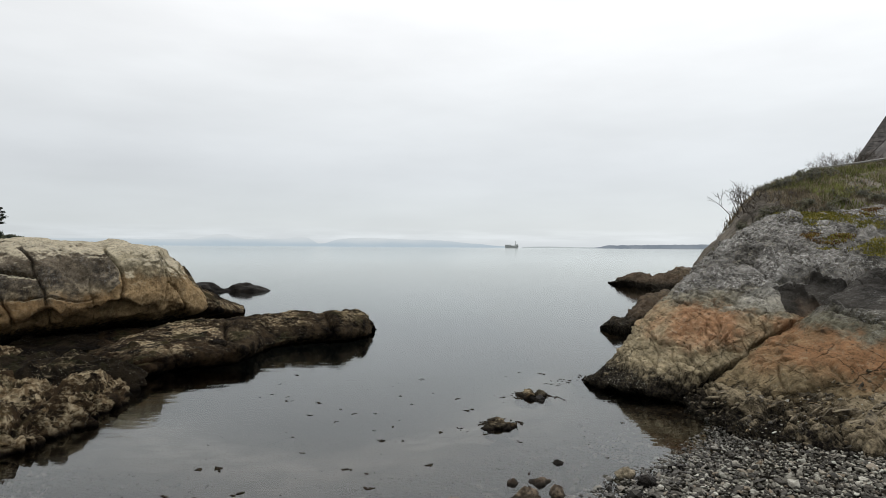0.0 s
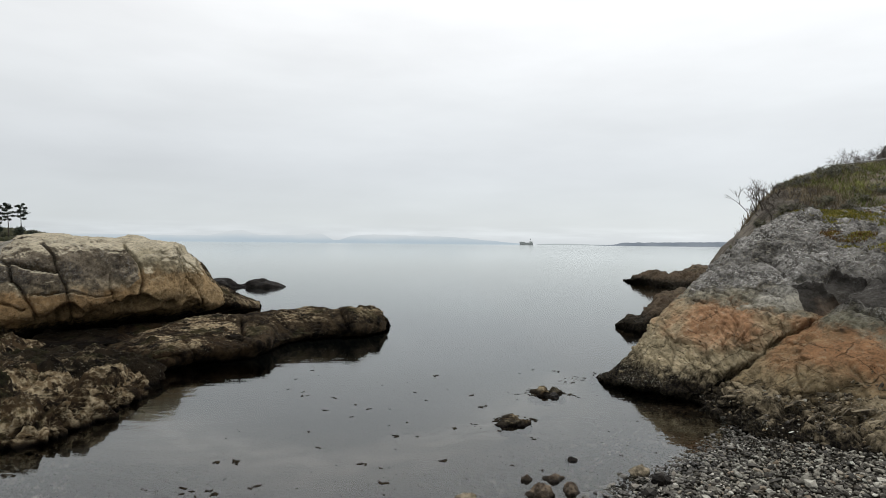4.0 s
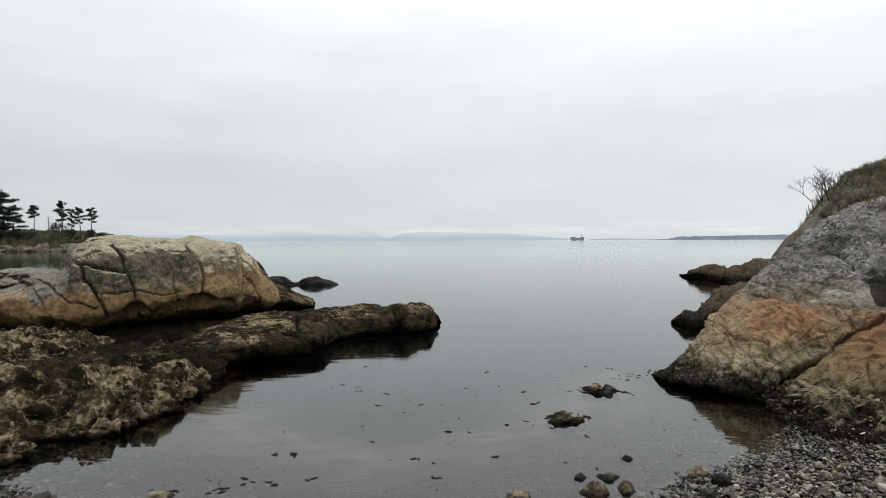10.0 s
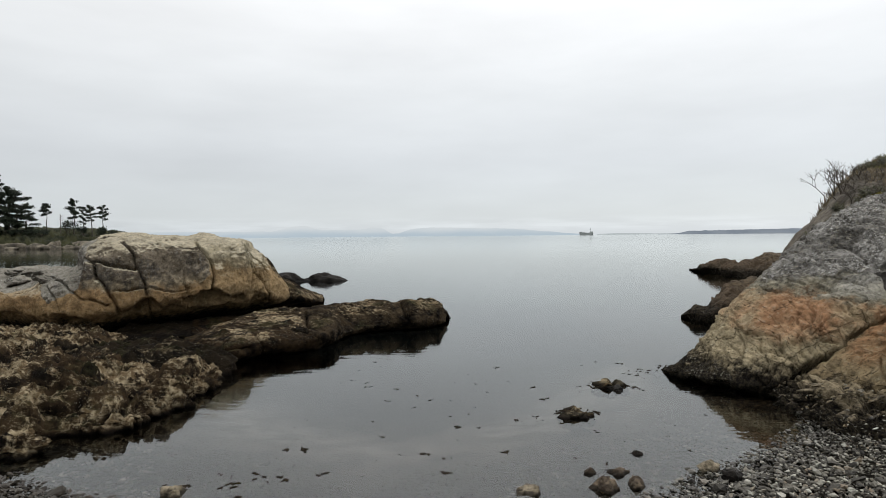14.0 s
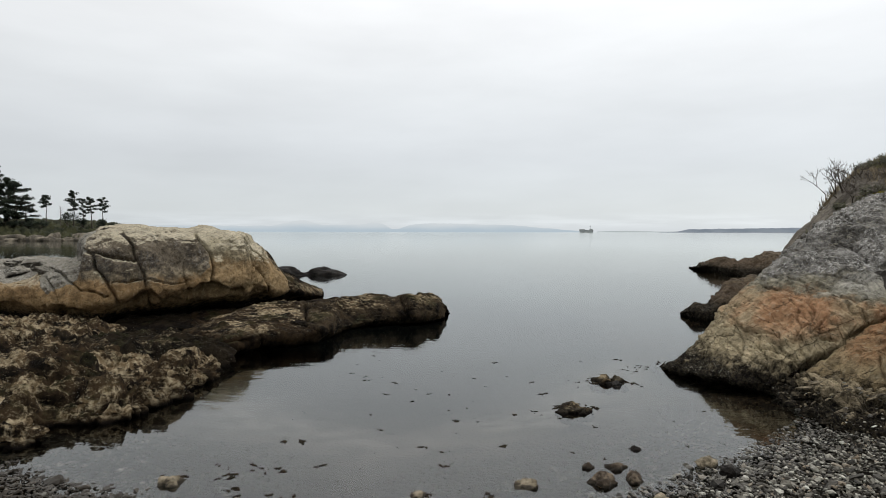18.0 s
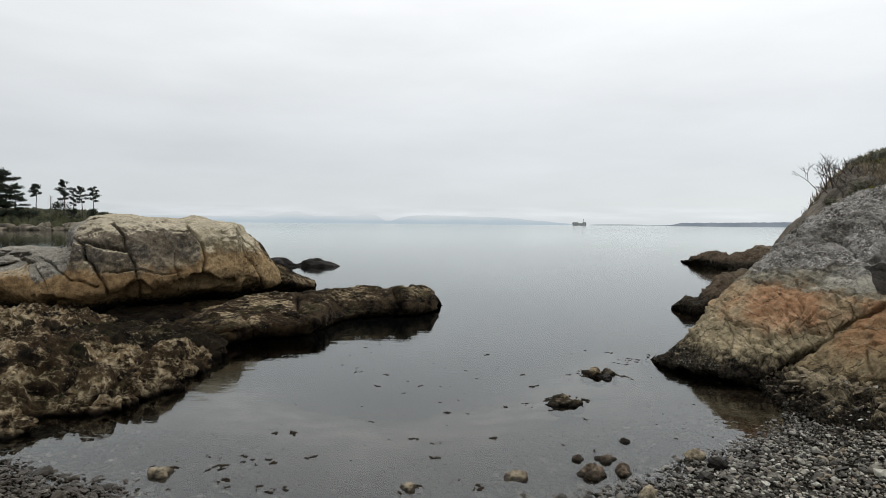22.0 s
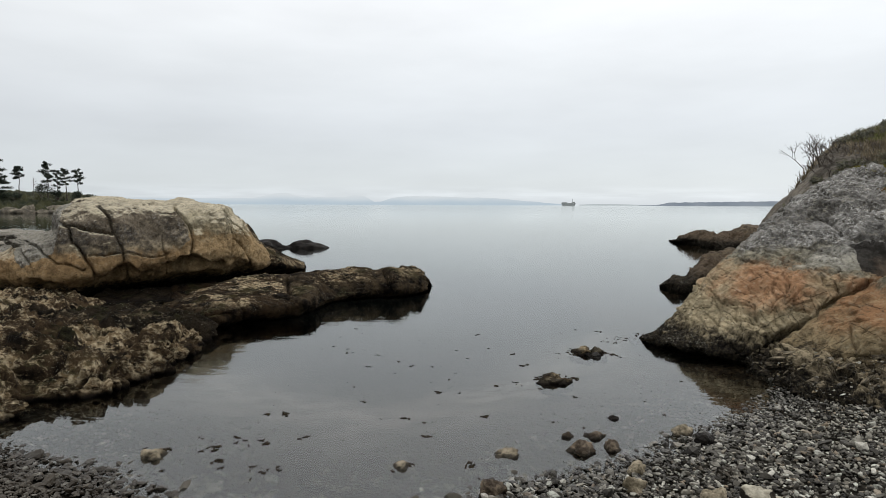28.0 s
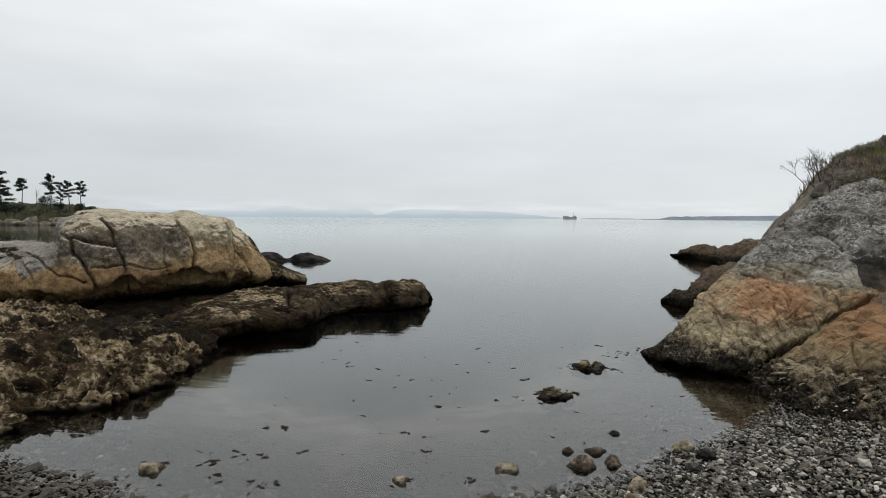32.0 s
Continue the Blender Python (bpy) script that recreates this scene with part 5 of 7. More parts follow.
POINT_3 = [(-195.46, 113.42, 6.19), (-161.16, 117.97, 5.8), (-134.78, 121.46, 5.23), (-121.59, 123.2, 4.55), (-113.68, 124.25, 4.46), (-105.77, 125.29, 4.11), (-99.17, 126.16, 4.03), (-94.82, 126.71, 3.19), (-92.59, 126.98, 2.36)]
POINT_4 = [(-203.46, 133.42, 5.69), (-169.16, 137.97, 5.3), (-142.78, 141.46, 4.73), (-129.59, 143.2, 4.05), (-121.68, 144.25, 3.96), (-113.77, 145.29, 3.61), (-107.17, 146.16, 3.53), (-102.82, 146.71, 2.69), (-100.59, 146.98, 1.86)]
POINT_5 = [(-208.46, 148.42, -1), (-174.16, 152.97, -1), (-147.78, 156.46, -1), (-134.59, 158.2, -1), (-126.68, 159.25, -1), (-118.77, 160.29, -1), (-112.17, 161.16, -1), (-107.82, 161.71, -1), (-105.59, 161.98, -1)]
POINT = [POINT_0, POINT_1, POINT_2, POINT_3, POINT_4, POINT_5]
BLUFF_BLOCKS_0 = [(-8.73, 11.57, 1.84), (-8.46, 11.46, 1.29), (-8.29, 11.37, 0.71), (-8.83, 11.31, 1.49), (-9.56, 11.39, 1.33), (-9.01, 11.04, 0.59), (-10.46, 11.19, 0.5), (-11.6, 12.29, 1.14), (-7.68, 12.18, 1.59), (-8.38, 12.76, 2.16), (-7.63, 11.96, 0.7), (-6.5, 13.32, 1.53), (-6.62, 13.09, 0.67), (-6.5, 14.21, 1.64), (-6.1, 14.37, 0.97), (-5.74, 15.21, 0.49), (-6.32, 13.83, 0.66), (-12.89, 10.91, 0.58), (-15.03, 12.75, 1.25), (-7.16, 13.37, 2.11)]
BLUFF_BLOCKS = [BLUFF_BLOCKS_0]
CRAG_BLOCKS_0 = [(2.57, 8.41, 0.18), (3.05, 8.65, 0.6), (3.56, 8.92, 1), (4.04, 8.51, 0.98), (3.84, 8.2, 0.61), (3.19, 8.06, 0.22), (4.46, 8.44, 1.07), (4.5, 9.47, 1.5), (5.4, 10.4, 2.15), (4.71, 10.39, 1.84), (6.02, 9.72, 2.05), (5.51, 9.85, 1.98), (5.22, 8.74, 1.42), (5.59, 8.66, 1.58), (4.84, 9.62, 1.66), (6.2, 10.77, 2.55), (7.19, 9.9, 2.27), (6.3, 9.12, 1.81), (4.22, 8.24, 0.73), (4.9, 8.29, 1.08), (4.74, 8.8, 1.34), (5.24, 9.32, 1.75)]
CRAG_BLOCKS = [CRAG_BLOCKS_0]
SLAB_BLOCKS_0 = [(3.63, 7.48, 0.4), (3.94, 7.23, 0.57), (4.43, 7.3, 0.89), (4.82, 7.07, 1), (5.18, 6.79, 1.05), (4.89, 7.43, 1.2), (5.3, 7.18, 1.27), (5.52, 7.62, 1.54), (5.99, 7.54, 1.63), (4.35, 6.83, 0.62), (4.63, 6.54, 0.65), (5.07, 6.36, 0.82)]
SLAB_BLOCKS = [SLAB_BLOCKS_0]
SPIT_BLOCKS_0 = [(-7.47, 8.74, 0.25), (-6.6, 9.24, 0.26), (-5.56, 9.25, 0.27), (-5.27, 9.85, 0.42), (-4.7, 10.49, 0.48), (-3.9, 10.74, 0.45), (-3.4, 12.15, 0.36), (-2.76, 12.6, 0.36), (-2.07, 13.03, 0.37), (-4.67, 9.29, 0.23), (-4.02, 9.9, 0.27)]
SPIT_BLOCKS = [SPIT_BLOCKS_0]
SHELF_BLOCKS_0 = [(-6.88, 7.06, 0.51), (-6.41, 7.19, 0.49), (-5.64, 5.91, 0.39), (-5.26, 6.04, 0.36), (-5.45, 6.83, 0.44), (-4.7, 6.06, 0.3), (-4.99, 7.08, 0.39), (-4.36, 6.07, 0.25), (-4.23, 6.62, 0.16), (-4.58, 7.32, 0.34), (-4.26, 7.32, 0.2), (-5.16, 5.46, 0.16), (-4.81, 5.66, 0.14), (-6.8, 6.04, 0.46), (-5.89, 5.21, 0.22), (-8.0, 8.3, 0.5), (-6.6, 8.6, 0.4), (-9.6, 8.9, 0.45), (-5.6, 8.8, 0.2)]
SHELF_BLOCKS = [SHELF_BLOCKS_0]
LEDGE_BLOCKS_0 = [(3.28, 7.3, 0.03), (3.42, 6.87, 0.25), (3.33, 6.52, 0.15), (3.79, 6.66, 0.31), (3.56, 6.11, 0.18), (4.08, 6.27, 0.39), (3.75, 5.73, 0.24), (4.45, 6.16, 0.48), (4.06, 5.59, 0.34), (4.79, 6.05, 0.58), (4.37, 5.48, 0.44), (4.15, 5.25, 0.31)]
LEDGE_BLOCKS = [LEDGE_BLOCKS_0]
CRAG_HOLLOWS = [(4.66, 8.45, 0.82, 0.14, 0.1), (5.25, 8.65, 1.38, 0.16, 0.2), (5.4, 9.1, 1.76, 0.22, 0.18)]
CRAG_FACETS = [(5, 8.61, 1.41, 0.36, 0.08), (5.66, 8.76, 1.58, 0.36, 0.16)]
SLAB_FACETS = [(5.69, 7.74, 1.52, 0.5, 0.05), (4.98, 6.99, 0.99, 0.35, 0), (4.52, 7.13, 0.81, 0.35, 0)]
BLUFF_HOLLOWS = [(-6.95, 12.63, 0.39, 0.5, 0.6), (-6.49, 13.1, 0.5, 0.3, 0.35), (-7.24, 12.19, 0.45, 0.35, 0.3), (-9.33, 11.1, 0.16, 0.5, 0.2), (-8.05, 11.68, 0.36, 0.45, 0.3)]

# ---- ground, shore and sea ----
SHORE = np.array([(-40, 30), (-14, 9), (-6.0, 5.4), (-4.6, 4.4), (-3.1, 3.95), (-2.6, 3.66), (-2.08, 3.44), (-1.53, 3.34), (-0.96, 3.42), (-0.45, 3.62), (0.03, 4.0), (0.53, 4.24), (0.9, 4.52), (1.32, 4.78), (1.8, 5.22), (2.5, 5.8), (3.33, 6.7), (4.4, 9.0), (7, 13), (14, 25), (40, 60)], float)


def shore_side(x, y):
    """How far inland a place is from the water's edge (negative: out in the water)."""
    p = np.stack([x, y], -1).reshape(-1, 2)
    best, sign = np.full(len(p), 1e9), np.ones(len(p))
    for a, b in zip(SHORE[:-1], SHORE[1:]):
        d = b - a
        k = np.clip((p - a) @ d / (d @ d), 0, 1)
        off = p - a - k[:, None] * d
        far = np.hypot(*off.T)
        s = np.where(d[0] * off[:, 1] - d[1] * off[:, 0] > 0, -1.0, 1.0)
        sign = np.where(far < best, s, sign)
        best = np.minimum(best, far)
    return (best * sign).reshape(np.shape(x))


def ground_height(x, y):
    s = shore_side(x, y)
    land = 0.115 * s + 0.04 * np.clip(x - 2.4, 0, 3.0) * np.clip(s, 0, 1)
    land = np.minimum(land, 0.9 + 0.02 * np.clip(s, 0, 60))
    sea = np.maximum(0.10 * s - 0.012 * s * s * (s > -4) - 0.19 * (s <= -4), -4.0)
    z = np.where(s > 0, land, sea)
    for cx, cy in ((1.27, 8.3), (0.67, 6.93)):  # two small shoals that carry the awash stones
        z = np.maximum(z, -0.07 - 9.0 * ((x - cx) ** 2 + (y - cy) ** 2))
    return z


k = np.linspace(-1, 1, 321)
gx = np.sinh(k * 7.6) / np.sinh(7.6) * 4800
gy = gx + 5.0
X, Y = np.meshgrid(gx, gy, indexing="ij")
Zg = ground_height(X, Y)
Zg += np.array([0.02 * noise.fractal(Vector((a * 1.5, b * 1.5, 0)), 1, 2, 3) for a, b in zip(X.ravel(), Y.ravel())]).reshape(X.shape) * (np.abs(X) < 60)
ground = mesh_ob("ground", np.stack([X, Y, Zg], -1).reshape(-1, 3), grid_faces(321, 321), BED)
tagged(ground, "sloping bed of gravel and silt running under the sea", "ground", kind="structure")

kw = np.linspace(-1, 1, 61)
wx = np.sinh(kw * 7) / np.sinh(7) * 4900
X, Y = np.meshgrid(wx, wx + 5, indexing="ij")
water = mesh_ob("water", np.stack([X, Y, X * 0], -1).reshape(-1, 3), grid_faces(61, 61), SEA)
tagged(water, "calm clear grey sea mirroring the overcast sky", "water", kind="structure")

# ---- rock masses ----
# sets of joints: normal of the planes, spacing, how far layers stand out, depth and width of the open joint, how bent
CRAG_BEDS = (((0.92, 0.2, 0.3), 0.24, 0.014, 0.045, 0.014, 0.5), ((0.75, -0.1, -0.65), 0.4, 0.018, 0.05, 0.014, 0.4), ((0.3, -0.1, 0.95), 0.34, 0.016, 0.045, 0.014, 0.4))
SLAB_BEDS = (((-0.48, 0.0, 0.88), 0.26, 0.03, 0.055, 0.015, 0.25), ((0.85, 0.1, 0.5), 0.42, 0.02, 0.05, 0.014, 0.4))
LEDGE_BEDS = (((-0.42, 0.05, 0.9), 0.10, 0.05, 0.05, 0.018, 0.35), ((0.85, 0.3, 0.35), 0.3, 0.03, 0.05, 0.02, 0.5))
SHELF_BEDS = (((0.25, 0.55, 0.8), 0.2, 0.05, 0.05, 0.025, 0.6),)
bluff = rough_rock("rock_bluff", BLUFF, 860, 430, BLUFF_ROCK, (0.05, 0.018, 0.018), BLUFF_JOINTS, (0.026, 0.18), BLUFF_BLOCKS, (0.02, 0.012, 0.01), seed=3.0, crease=(0.016, 0.5), chip=((0.8, 0.06), (0.28, 0.02)), hollows=BLUFF_HOLLOWS, dress={k: BUFF_ROCK for k in (11, 12, 13, 14, 15, 16, 19)} | {k: WHITE_TOP for k in (4, 7, 18)} | {15: SPIT_ROCK})
for place, size, sd in (((-13.2, 13.6, 1.24), (0.6, 0.36, 0.16), 61), ((-12.3, 13.35, 1.28), (0.5, 0.34, 0.15), 62), ((-11.6, 13.0, 1.26), (0.44, 0.34, 0.17), 63), ((-12.7, 12.5, 1.1), (0.62, 0.3, 0.14), 64), ((-11.6, 12.35, 1.12), (0.5, 0.3, 0.15), 65), ((-10.75, 12.25, 1.26), (0.4, 0.3, 0.17), 66), ((-10.35, 11.8, 1.2), (0.34, 0.24, 0.16), 67), ((-13.9, 12.7, 1.08), (0.6, 0.35, 0.14), 68)):
    boulder("block", Vector(place) - bluff.location, size, WHITE_TOP, sd, 0.2, 5, sd * 0.37, 0.0, bluff)
tagged(bluff, "rounded tan and grey bluff split by deep dark joints", "rock outcrop")
shelf = rough_rock("barnacle_shelf", SHELF, 400, 270, BARNACLE, (0.15, 0.08, 0.06), (), (0.05, 0.1), SHELF_BLOCKS, (0.06, 0.18, 0.10), (0.75, 1.5, 1.3), seed=7.0, crease=(0.05, 0.36), dress={k: SHADED_FLOOR for k in (16, 18)}, beds=SHELF_BEDS, chip=((0.34, 0.06), (0.12, 0.016)))
tagged(shelf, "low tidal shelf crusted with barnacles and brown weed", "rock ledge")
spit = rough_rock("rock_spit", SPIT, 560, 220, SPIT_ROCK, (0.04, 0.022, 0.014), SPIT_JOINTS, (0.035, 0.16), SPIT_BLOCKS, (0.03, 0.05, 0.03), (1, 1, 1.3), seed=11.0, crease=(0.03, 0.3), chip=((0.5, 0.04), (0.16, 0.016)), dress={k: SPIT_END for k in (5, 6, 7, 8)} | {k: SHADED_FLOOR for k in (0, 1, 2)})
tagged(spit, "long low dark spit with a rounded end in the water", "rock ledge")
crag = rough_rock("rock_crag", CRAG, 560, 480, CRAG_ROCK, (0.05, 0.028, 0.03), CRAG_JOINTS, (0.012, 0.06), CRAG_BLOCKS, (0.02, 0.012, 0.01), (1.3, 1.3, 0.7), seed=5.0, crease=(0.012, 0.2), beds=CRAG_BEDS, chip=((0.5, 0.06), (0.18, 0.034)), hollows=CRAG_HOLLOWS, clefts=CLEFT, facets=CRAG_FACETS, dress={12: FRESH_FACE, 13: FRESH_FACE, 20: PALE_FACE})
tagged(crag, "steep rock with a rusty orange band and grey lichened top", "rock outcrop")
slab = rough_rock("rock_slab", SLAB, 420, 320, SLAB_ROCK, (0.04, 0.02, 0.02), SLAB_JOINTS, (0.013, 0.07), SLAB_BLOCKS, (0.02, 0.015, 0.012), (1.1, 1.1, 0.8), seed=9.0, crease=(0.012, 0.2), beds=SLAB_BEDS, chip=((0.45, 0.05), (0.17, 0.034)), facets=SLAB_FACETS, dress={7: FRESH_FACE, 8: FRESH_FACE})
tagged(slab, "slanting orange and dark grey slab leaning against the crag", "rock outcrop")
ledge = rough_rock("broken_ledge", LEDGE, 420, 240, RUBBLE_ROCK, (0.05, 0.04, 0.05), (), (0.05, 0.1), LEDGE_BLOCKS, (0.04, 0.05, 0.03), (0.9, 1.6, 2.4), seed=19.0, crease=(0.03, 0.2), beds=LEDGE_BEDS, chip=((0.3, 0.05), (0.12, 0.03)))
tagged(ledge, "jagged layered ledge with barnacles at the slab's foot", "rock ledge")
hill = new("grassy_hill")
tagged(hill, "rounded hilltop of brown soil and green grass over the crag", "hill", kind="structure")
for some, nv in ((HILL[:6], 130), (HILL[5:], 40)):
    side = rough_rock("slope", some, 170, nv, SOIL, (0.10, 0.05, 0.03), seed=13.0)
    side.parent = hill
reef_far = rough_rock("far_reef", REEF_FAR, 260, 120, REEF_ROCK, (0.12, 0.06, 0.06), seed=15.0, chip=((0.9, 0.12), (0.35, 0.06)))
tagged(reef_far, "low brown reef lying in the water beyond the crag", "rock outcrop", "low reefs")
reef_mid = rough_rock("low_reef", REEF_MID, 240, 120, REEF_ROCK, (0.07, 0.04, 0.04), seed=17.0, chip=((0.5, 0.07), (0.2, 0.035)))
tagged(reef_mid, "dark wet reef rising brown behind the crag", "rock outcrop", "low reefs")
for place, size, turn, sd in (((-10.95, 26.9, -0.03), (1.05, 0.65, 0.46), 0.1, 4), ((-9.3, 27.5, -0.03), (1.2, 0.65, 0.42), -0.1, 6)):
    sk = boulder("skerry", place, size, WEEDY, sd, 0.22, 4, turn)
    tagged(sk, "small black wet rock standing out of the calm sea", "rock", "skerries")


def on_surface(lines, nu, nv):
    """Places and outward directions all over a rock, to set plants on."""
    g = loft(lines, nu, nv)
    return g, grid_normals(g)


# ---- stones in the shallows and on the beach ----
def floor_at(x, y):
    return float(ground_height(np.array([x]), np.array([y]))[0])


STONES_AWASH = (
    ("tan_stone", -2.84, 4.47, 0.15, 0.11, 0.10, 3, 0.3, TAN_STONE, "pale tan stone standing out of shallow water"),
    ("tan_stone", -0.78, 4.49, 0.10, 0.08, 0.08, 8, 0.1, TAN_STONE, "small tan stone awash in shallow water"),
    ("tan_stone", 0.05, 4.82, 0.16, 0.12, 0.10, 12, 0.8, TAN_STONE, "flat tan stone breaking the water's surface"),
    ("dark_stone", 0.69, 4.95, 0.141, 0.109, 0.096, 14, 0.2, BOULDER, "brown wet stone at the water's edge"),
    ("dark_stone", 0.87, 5.28, 0.134, 0.096, 0.09, 17, 0.4, BOULDER, "brown wet stone at the water's edge"),
    ("dark_stone", 0.98, 5.02, 0.096, 0.077, 0.083, 21, 1.1, BOULDER, "brown wet stone at the water's edge"),
    ("dark_stone", 0.63, 5.26, 0.077, 0.064, 0.064, 22, 0.5, BOULDER, "brown wet stone at the water's edge"),
    ("weedy_stone", 1.13, 5.76, 0.08, 0.05, 0.05, 25, 0.0, WEEDY, "black weed-covered stone in the shallows"),
    ("weedy_stone", 1.79, 5.2, 0.11, 0.085, 0.085, 27, 0.3, WEEDY, "black wet stone on the pebble beach"),
    ("tan_stone", 1.66, 5.42, 0.13, 0.09, 0.09, 28, 0.7, TAN_STONE, "pale tan stone at the water's edge"),
    ("tan_stone", 1.06, 4.52, 0.09, 0.07, 0.08, 31, 0.2, TAN_STONE, "tan stone among dark beach pebbles"),
)
STONES_ON_BEACH = (
    ("dark_stone", -0.04, 4.12, 0.12, 0.09, 0.10, 33, 0.5, BOULDER, "brown wet stone at the water's edge"),
    ("half_dark_stone", 1.70, 3.86, 0.15, 0.11, 0.13, 35, 0.2, CAPPED, "large brown stone with a pale cap on the pebbles"),
    ("tan_stone", 1.86, 3.78, 0.10, 0.08, 0.07, 37, 0.5, TAN_STONE, "tan stone among dark beach pebbles"),
    ("tan_stone", 0.92, 3.50, 0.11, 0.10, 0.06, 39, 0.9, TAN_STONE, "flat yellowish stone among dark beach pebbles"),
    ("dark_stone", 0.97, 3.74, 0.12, 0.09, 0.10, 41, 0.1, WEEDY, "black wet stone on the pebble beach"),
    ("tan_stone", 1.43, 3.97, 0.11, 0.08, 0.08, 43, 0.6, TAN_STONE, "tan stone among dark beach pebbles"),
    ("dark_stone", -1.50, 3.46, 0.18, 0.13, 0.12, 45, 0.2, BOULDER, "lumpy brown stone at the water's edge"),
    ("tan_stone", 0.98, 4.2, 0.09, 0.08, 0.08, 47, 0.3, TAN_STONE, "tan stone among dark beach pebbles"),
    ("weedy_stone", 0.62, 6.93, 0.2, 0.15, 0.13, 49, 0.2, LEDGE_CHIP, "barnacled stone just above the calm water"),
    ("weedy_stone", 0.78, 6.88, 0.13, 0.11, 0.1, 50, 0.9, LEDGE_CHIP, "small barnacled stone beside a larger one awash"),
    ("weedy_stone", 0.52, 6.84, 0.1, 0.09, 0.08, 51, 1.7, LEDGE_CHIP, "small barnacled stone beside a larger one awash"),
    ("weedy_stone", 1.22, 8.3, 0.21, 0.16, 0.13, 52, 0.1, LEDGE_CHIP, "weed-covered stone awash in the calm water"),
    ("weedy_stone", 1.4, 8.36, 0.16, 0.13, 0.12, 53, 0.8, LEDGE_CHIP, "weed-covered stone awash in the calm water"),
    ("weedy_stone", 1.3, 8.16, 0.12, 0.1, 0.08, 54, 2.0, WEEDY, "small black weedy stone awash in calm water"),
    ("dark_stone", -4.9, 5.15, 0.24, 0.2, 0.2, 57, 0.4, BARNACLE, "weedy brown rock at the end of the shelf"),
)
for name, x, y, a, b, c, sd, turn, mat, label in STONES_AWASH + STONES_ON_BEACH:
    low = floor_at(x, y)
    up = low + c * 0.45 if low > -0.05 else max(low + c * 0.4, -c * 0.3)
    st = boulder(name, (x, y, up), (a * 0.88, b * 0.88, c * 0.88), mat, sd, 0.6 if "weed" in label else 0.32, 5 if a > 0.15 else 4, turn)
    tagged(st, label, "stone", "larger shore stones")


# ---- pebbles ----
def pebble_shapes(count, seed, level):
    """Low rounded stone shapes as arrays of corners, and their shared faces."""
    bm = bmesh.new()
    bmesh.ops.create_icosphere(bm, subdivisions=level, radius=1.0)
    faces = np.array([[v.index for v in f.verts] for f in bm.faces])
    ball = [v.co.copy() for v in bm.verts]
    bm.free()
    rng, shapes = random.Random(seed), []
    for _ in range(count):
        cuts = [(Vector((rng.gauss(0, 1), rng.gauss(0, 1), rng.gauss(0, 0.8))).normalized(), rng.uniform(0.34, 0.8)) for _ in range(11)]
        o = Vector((rng.uniform(0, 50), 0, 0))
        out = []
        for c in ball:
            r = 1.0
            for n, h in cuts:
                d = c.dot(n)
                if d * r > h:
                    r = h / d
            out.append(c * (r * (1 + 0.1 * noise.noise(c * 1.7 + o))))
        shapes.append(np.array(out))
    return shapes, faces


def pebble_poses(rng, count, box_x, box_y, keep, size, sink=0.25):
    x, y = rng.uniform(*box_x, count), rng.uniform(*box_y, count)
    z = ground_height(x, y)
    ok = keep(x, y, z)
    x, y, z = x[ok], y[ok], z[ok]
    n = len(x)
    long = size * np.exp(rng.normal(0, 0.38, n))
    long *= np.clip(0.72 + 0.45 * np.array([noise.noise(Vector((a * 1.1, b * 1.1, 4.0))) for a, b in zip(x, y)]) + 0.25, 0.5, 1.6)
    dims = np.stack([long, long * rng.uniform(0.45, 0.9, n), long * rng.uniform(0.25, 0.6, n)], 1)
    turn, tilt, lean = rng.uniform(0, 6.28, n), rng.normal(0, 0.3, n), rng.normal(0, 0.3, n)
    z = z + dims[:, 2] * (1 - 2 * sink) + rng.uniform(0, 0.02, n)
    return [(Vector((a, b, c)), Euler((t, l, r)), Vector(d)) for a, b, c, t, l, r, d in zip(x, y, z, tilt, lean, turn, dims)]


def is_near(place):
    return 0.15 < place.x < 1.85 and 3.15 < place.y < 4.05


LEDGE_X, LEDGE_Y = [q[0] for q in LEDGE_1], [q[1] for q in LEDGE_1]
rng = np.random.RandomState(4)
fine_shapes, fine_faces = pebble_shapes(14, 5, 2)
rough_shapes, rough_faces = pebble_shapes(14, 9, 1)
inland = pebble_poses(rng, 80000, (-4.6, 5.4), (2.0, 7.6), lambda x, y, z: (z > -0.035) & (z < 0.85) & (y > 2.2 + 0.2 * np.abs(x)) & (y < np.where(x > 2.3, np.interp(x, LEDGE_X, LEDGE_Y) + 0.12, 6.6)), 0.0245)
wet = pebble_poses(rng, 12000, (-4.6, 3.2), (3.6, 8.0), lambda x, y, z: (z < -0.02) & (z > -0.3) & (rng.uniform(0, 1, len(z)) < np.clip(0.9 + z * 3.3, 0, 1)), 0.027, 0.42)
beach = thing("pebble_beach", (0, 0, 0), "dark grey wet pebbles and cobbles on a sloping beach", "beach", kind="structure")
near_meshes = []
for sh in fine_shapes:
    me = bpy.data.meshes.new("pebble")
    me.from_pydata([tuple(map(float, v)) for v in sh], [], [tuple(map(int, f)) for f in fine_faces])
    me.materials.append(STONE)
    me.polygons.foreach_set("use_smooth", np.zeros(len(me.polygons), bool))
    near_meshes.append(me)
near = [q for q in inland if is_near(q[0])][:300]
chosen = {id(q) for q in near}
for i, (place, turn, dims) in enumerate(near):
    ob = new("pebble", near_meshes[i % len(near_meshes)])
    ob.parent = beach
    ob.matrix_basis = Matrix.LocRotScale(place, turn, dims)


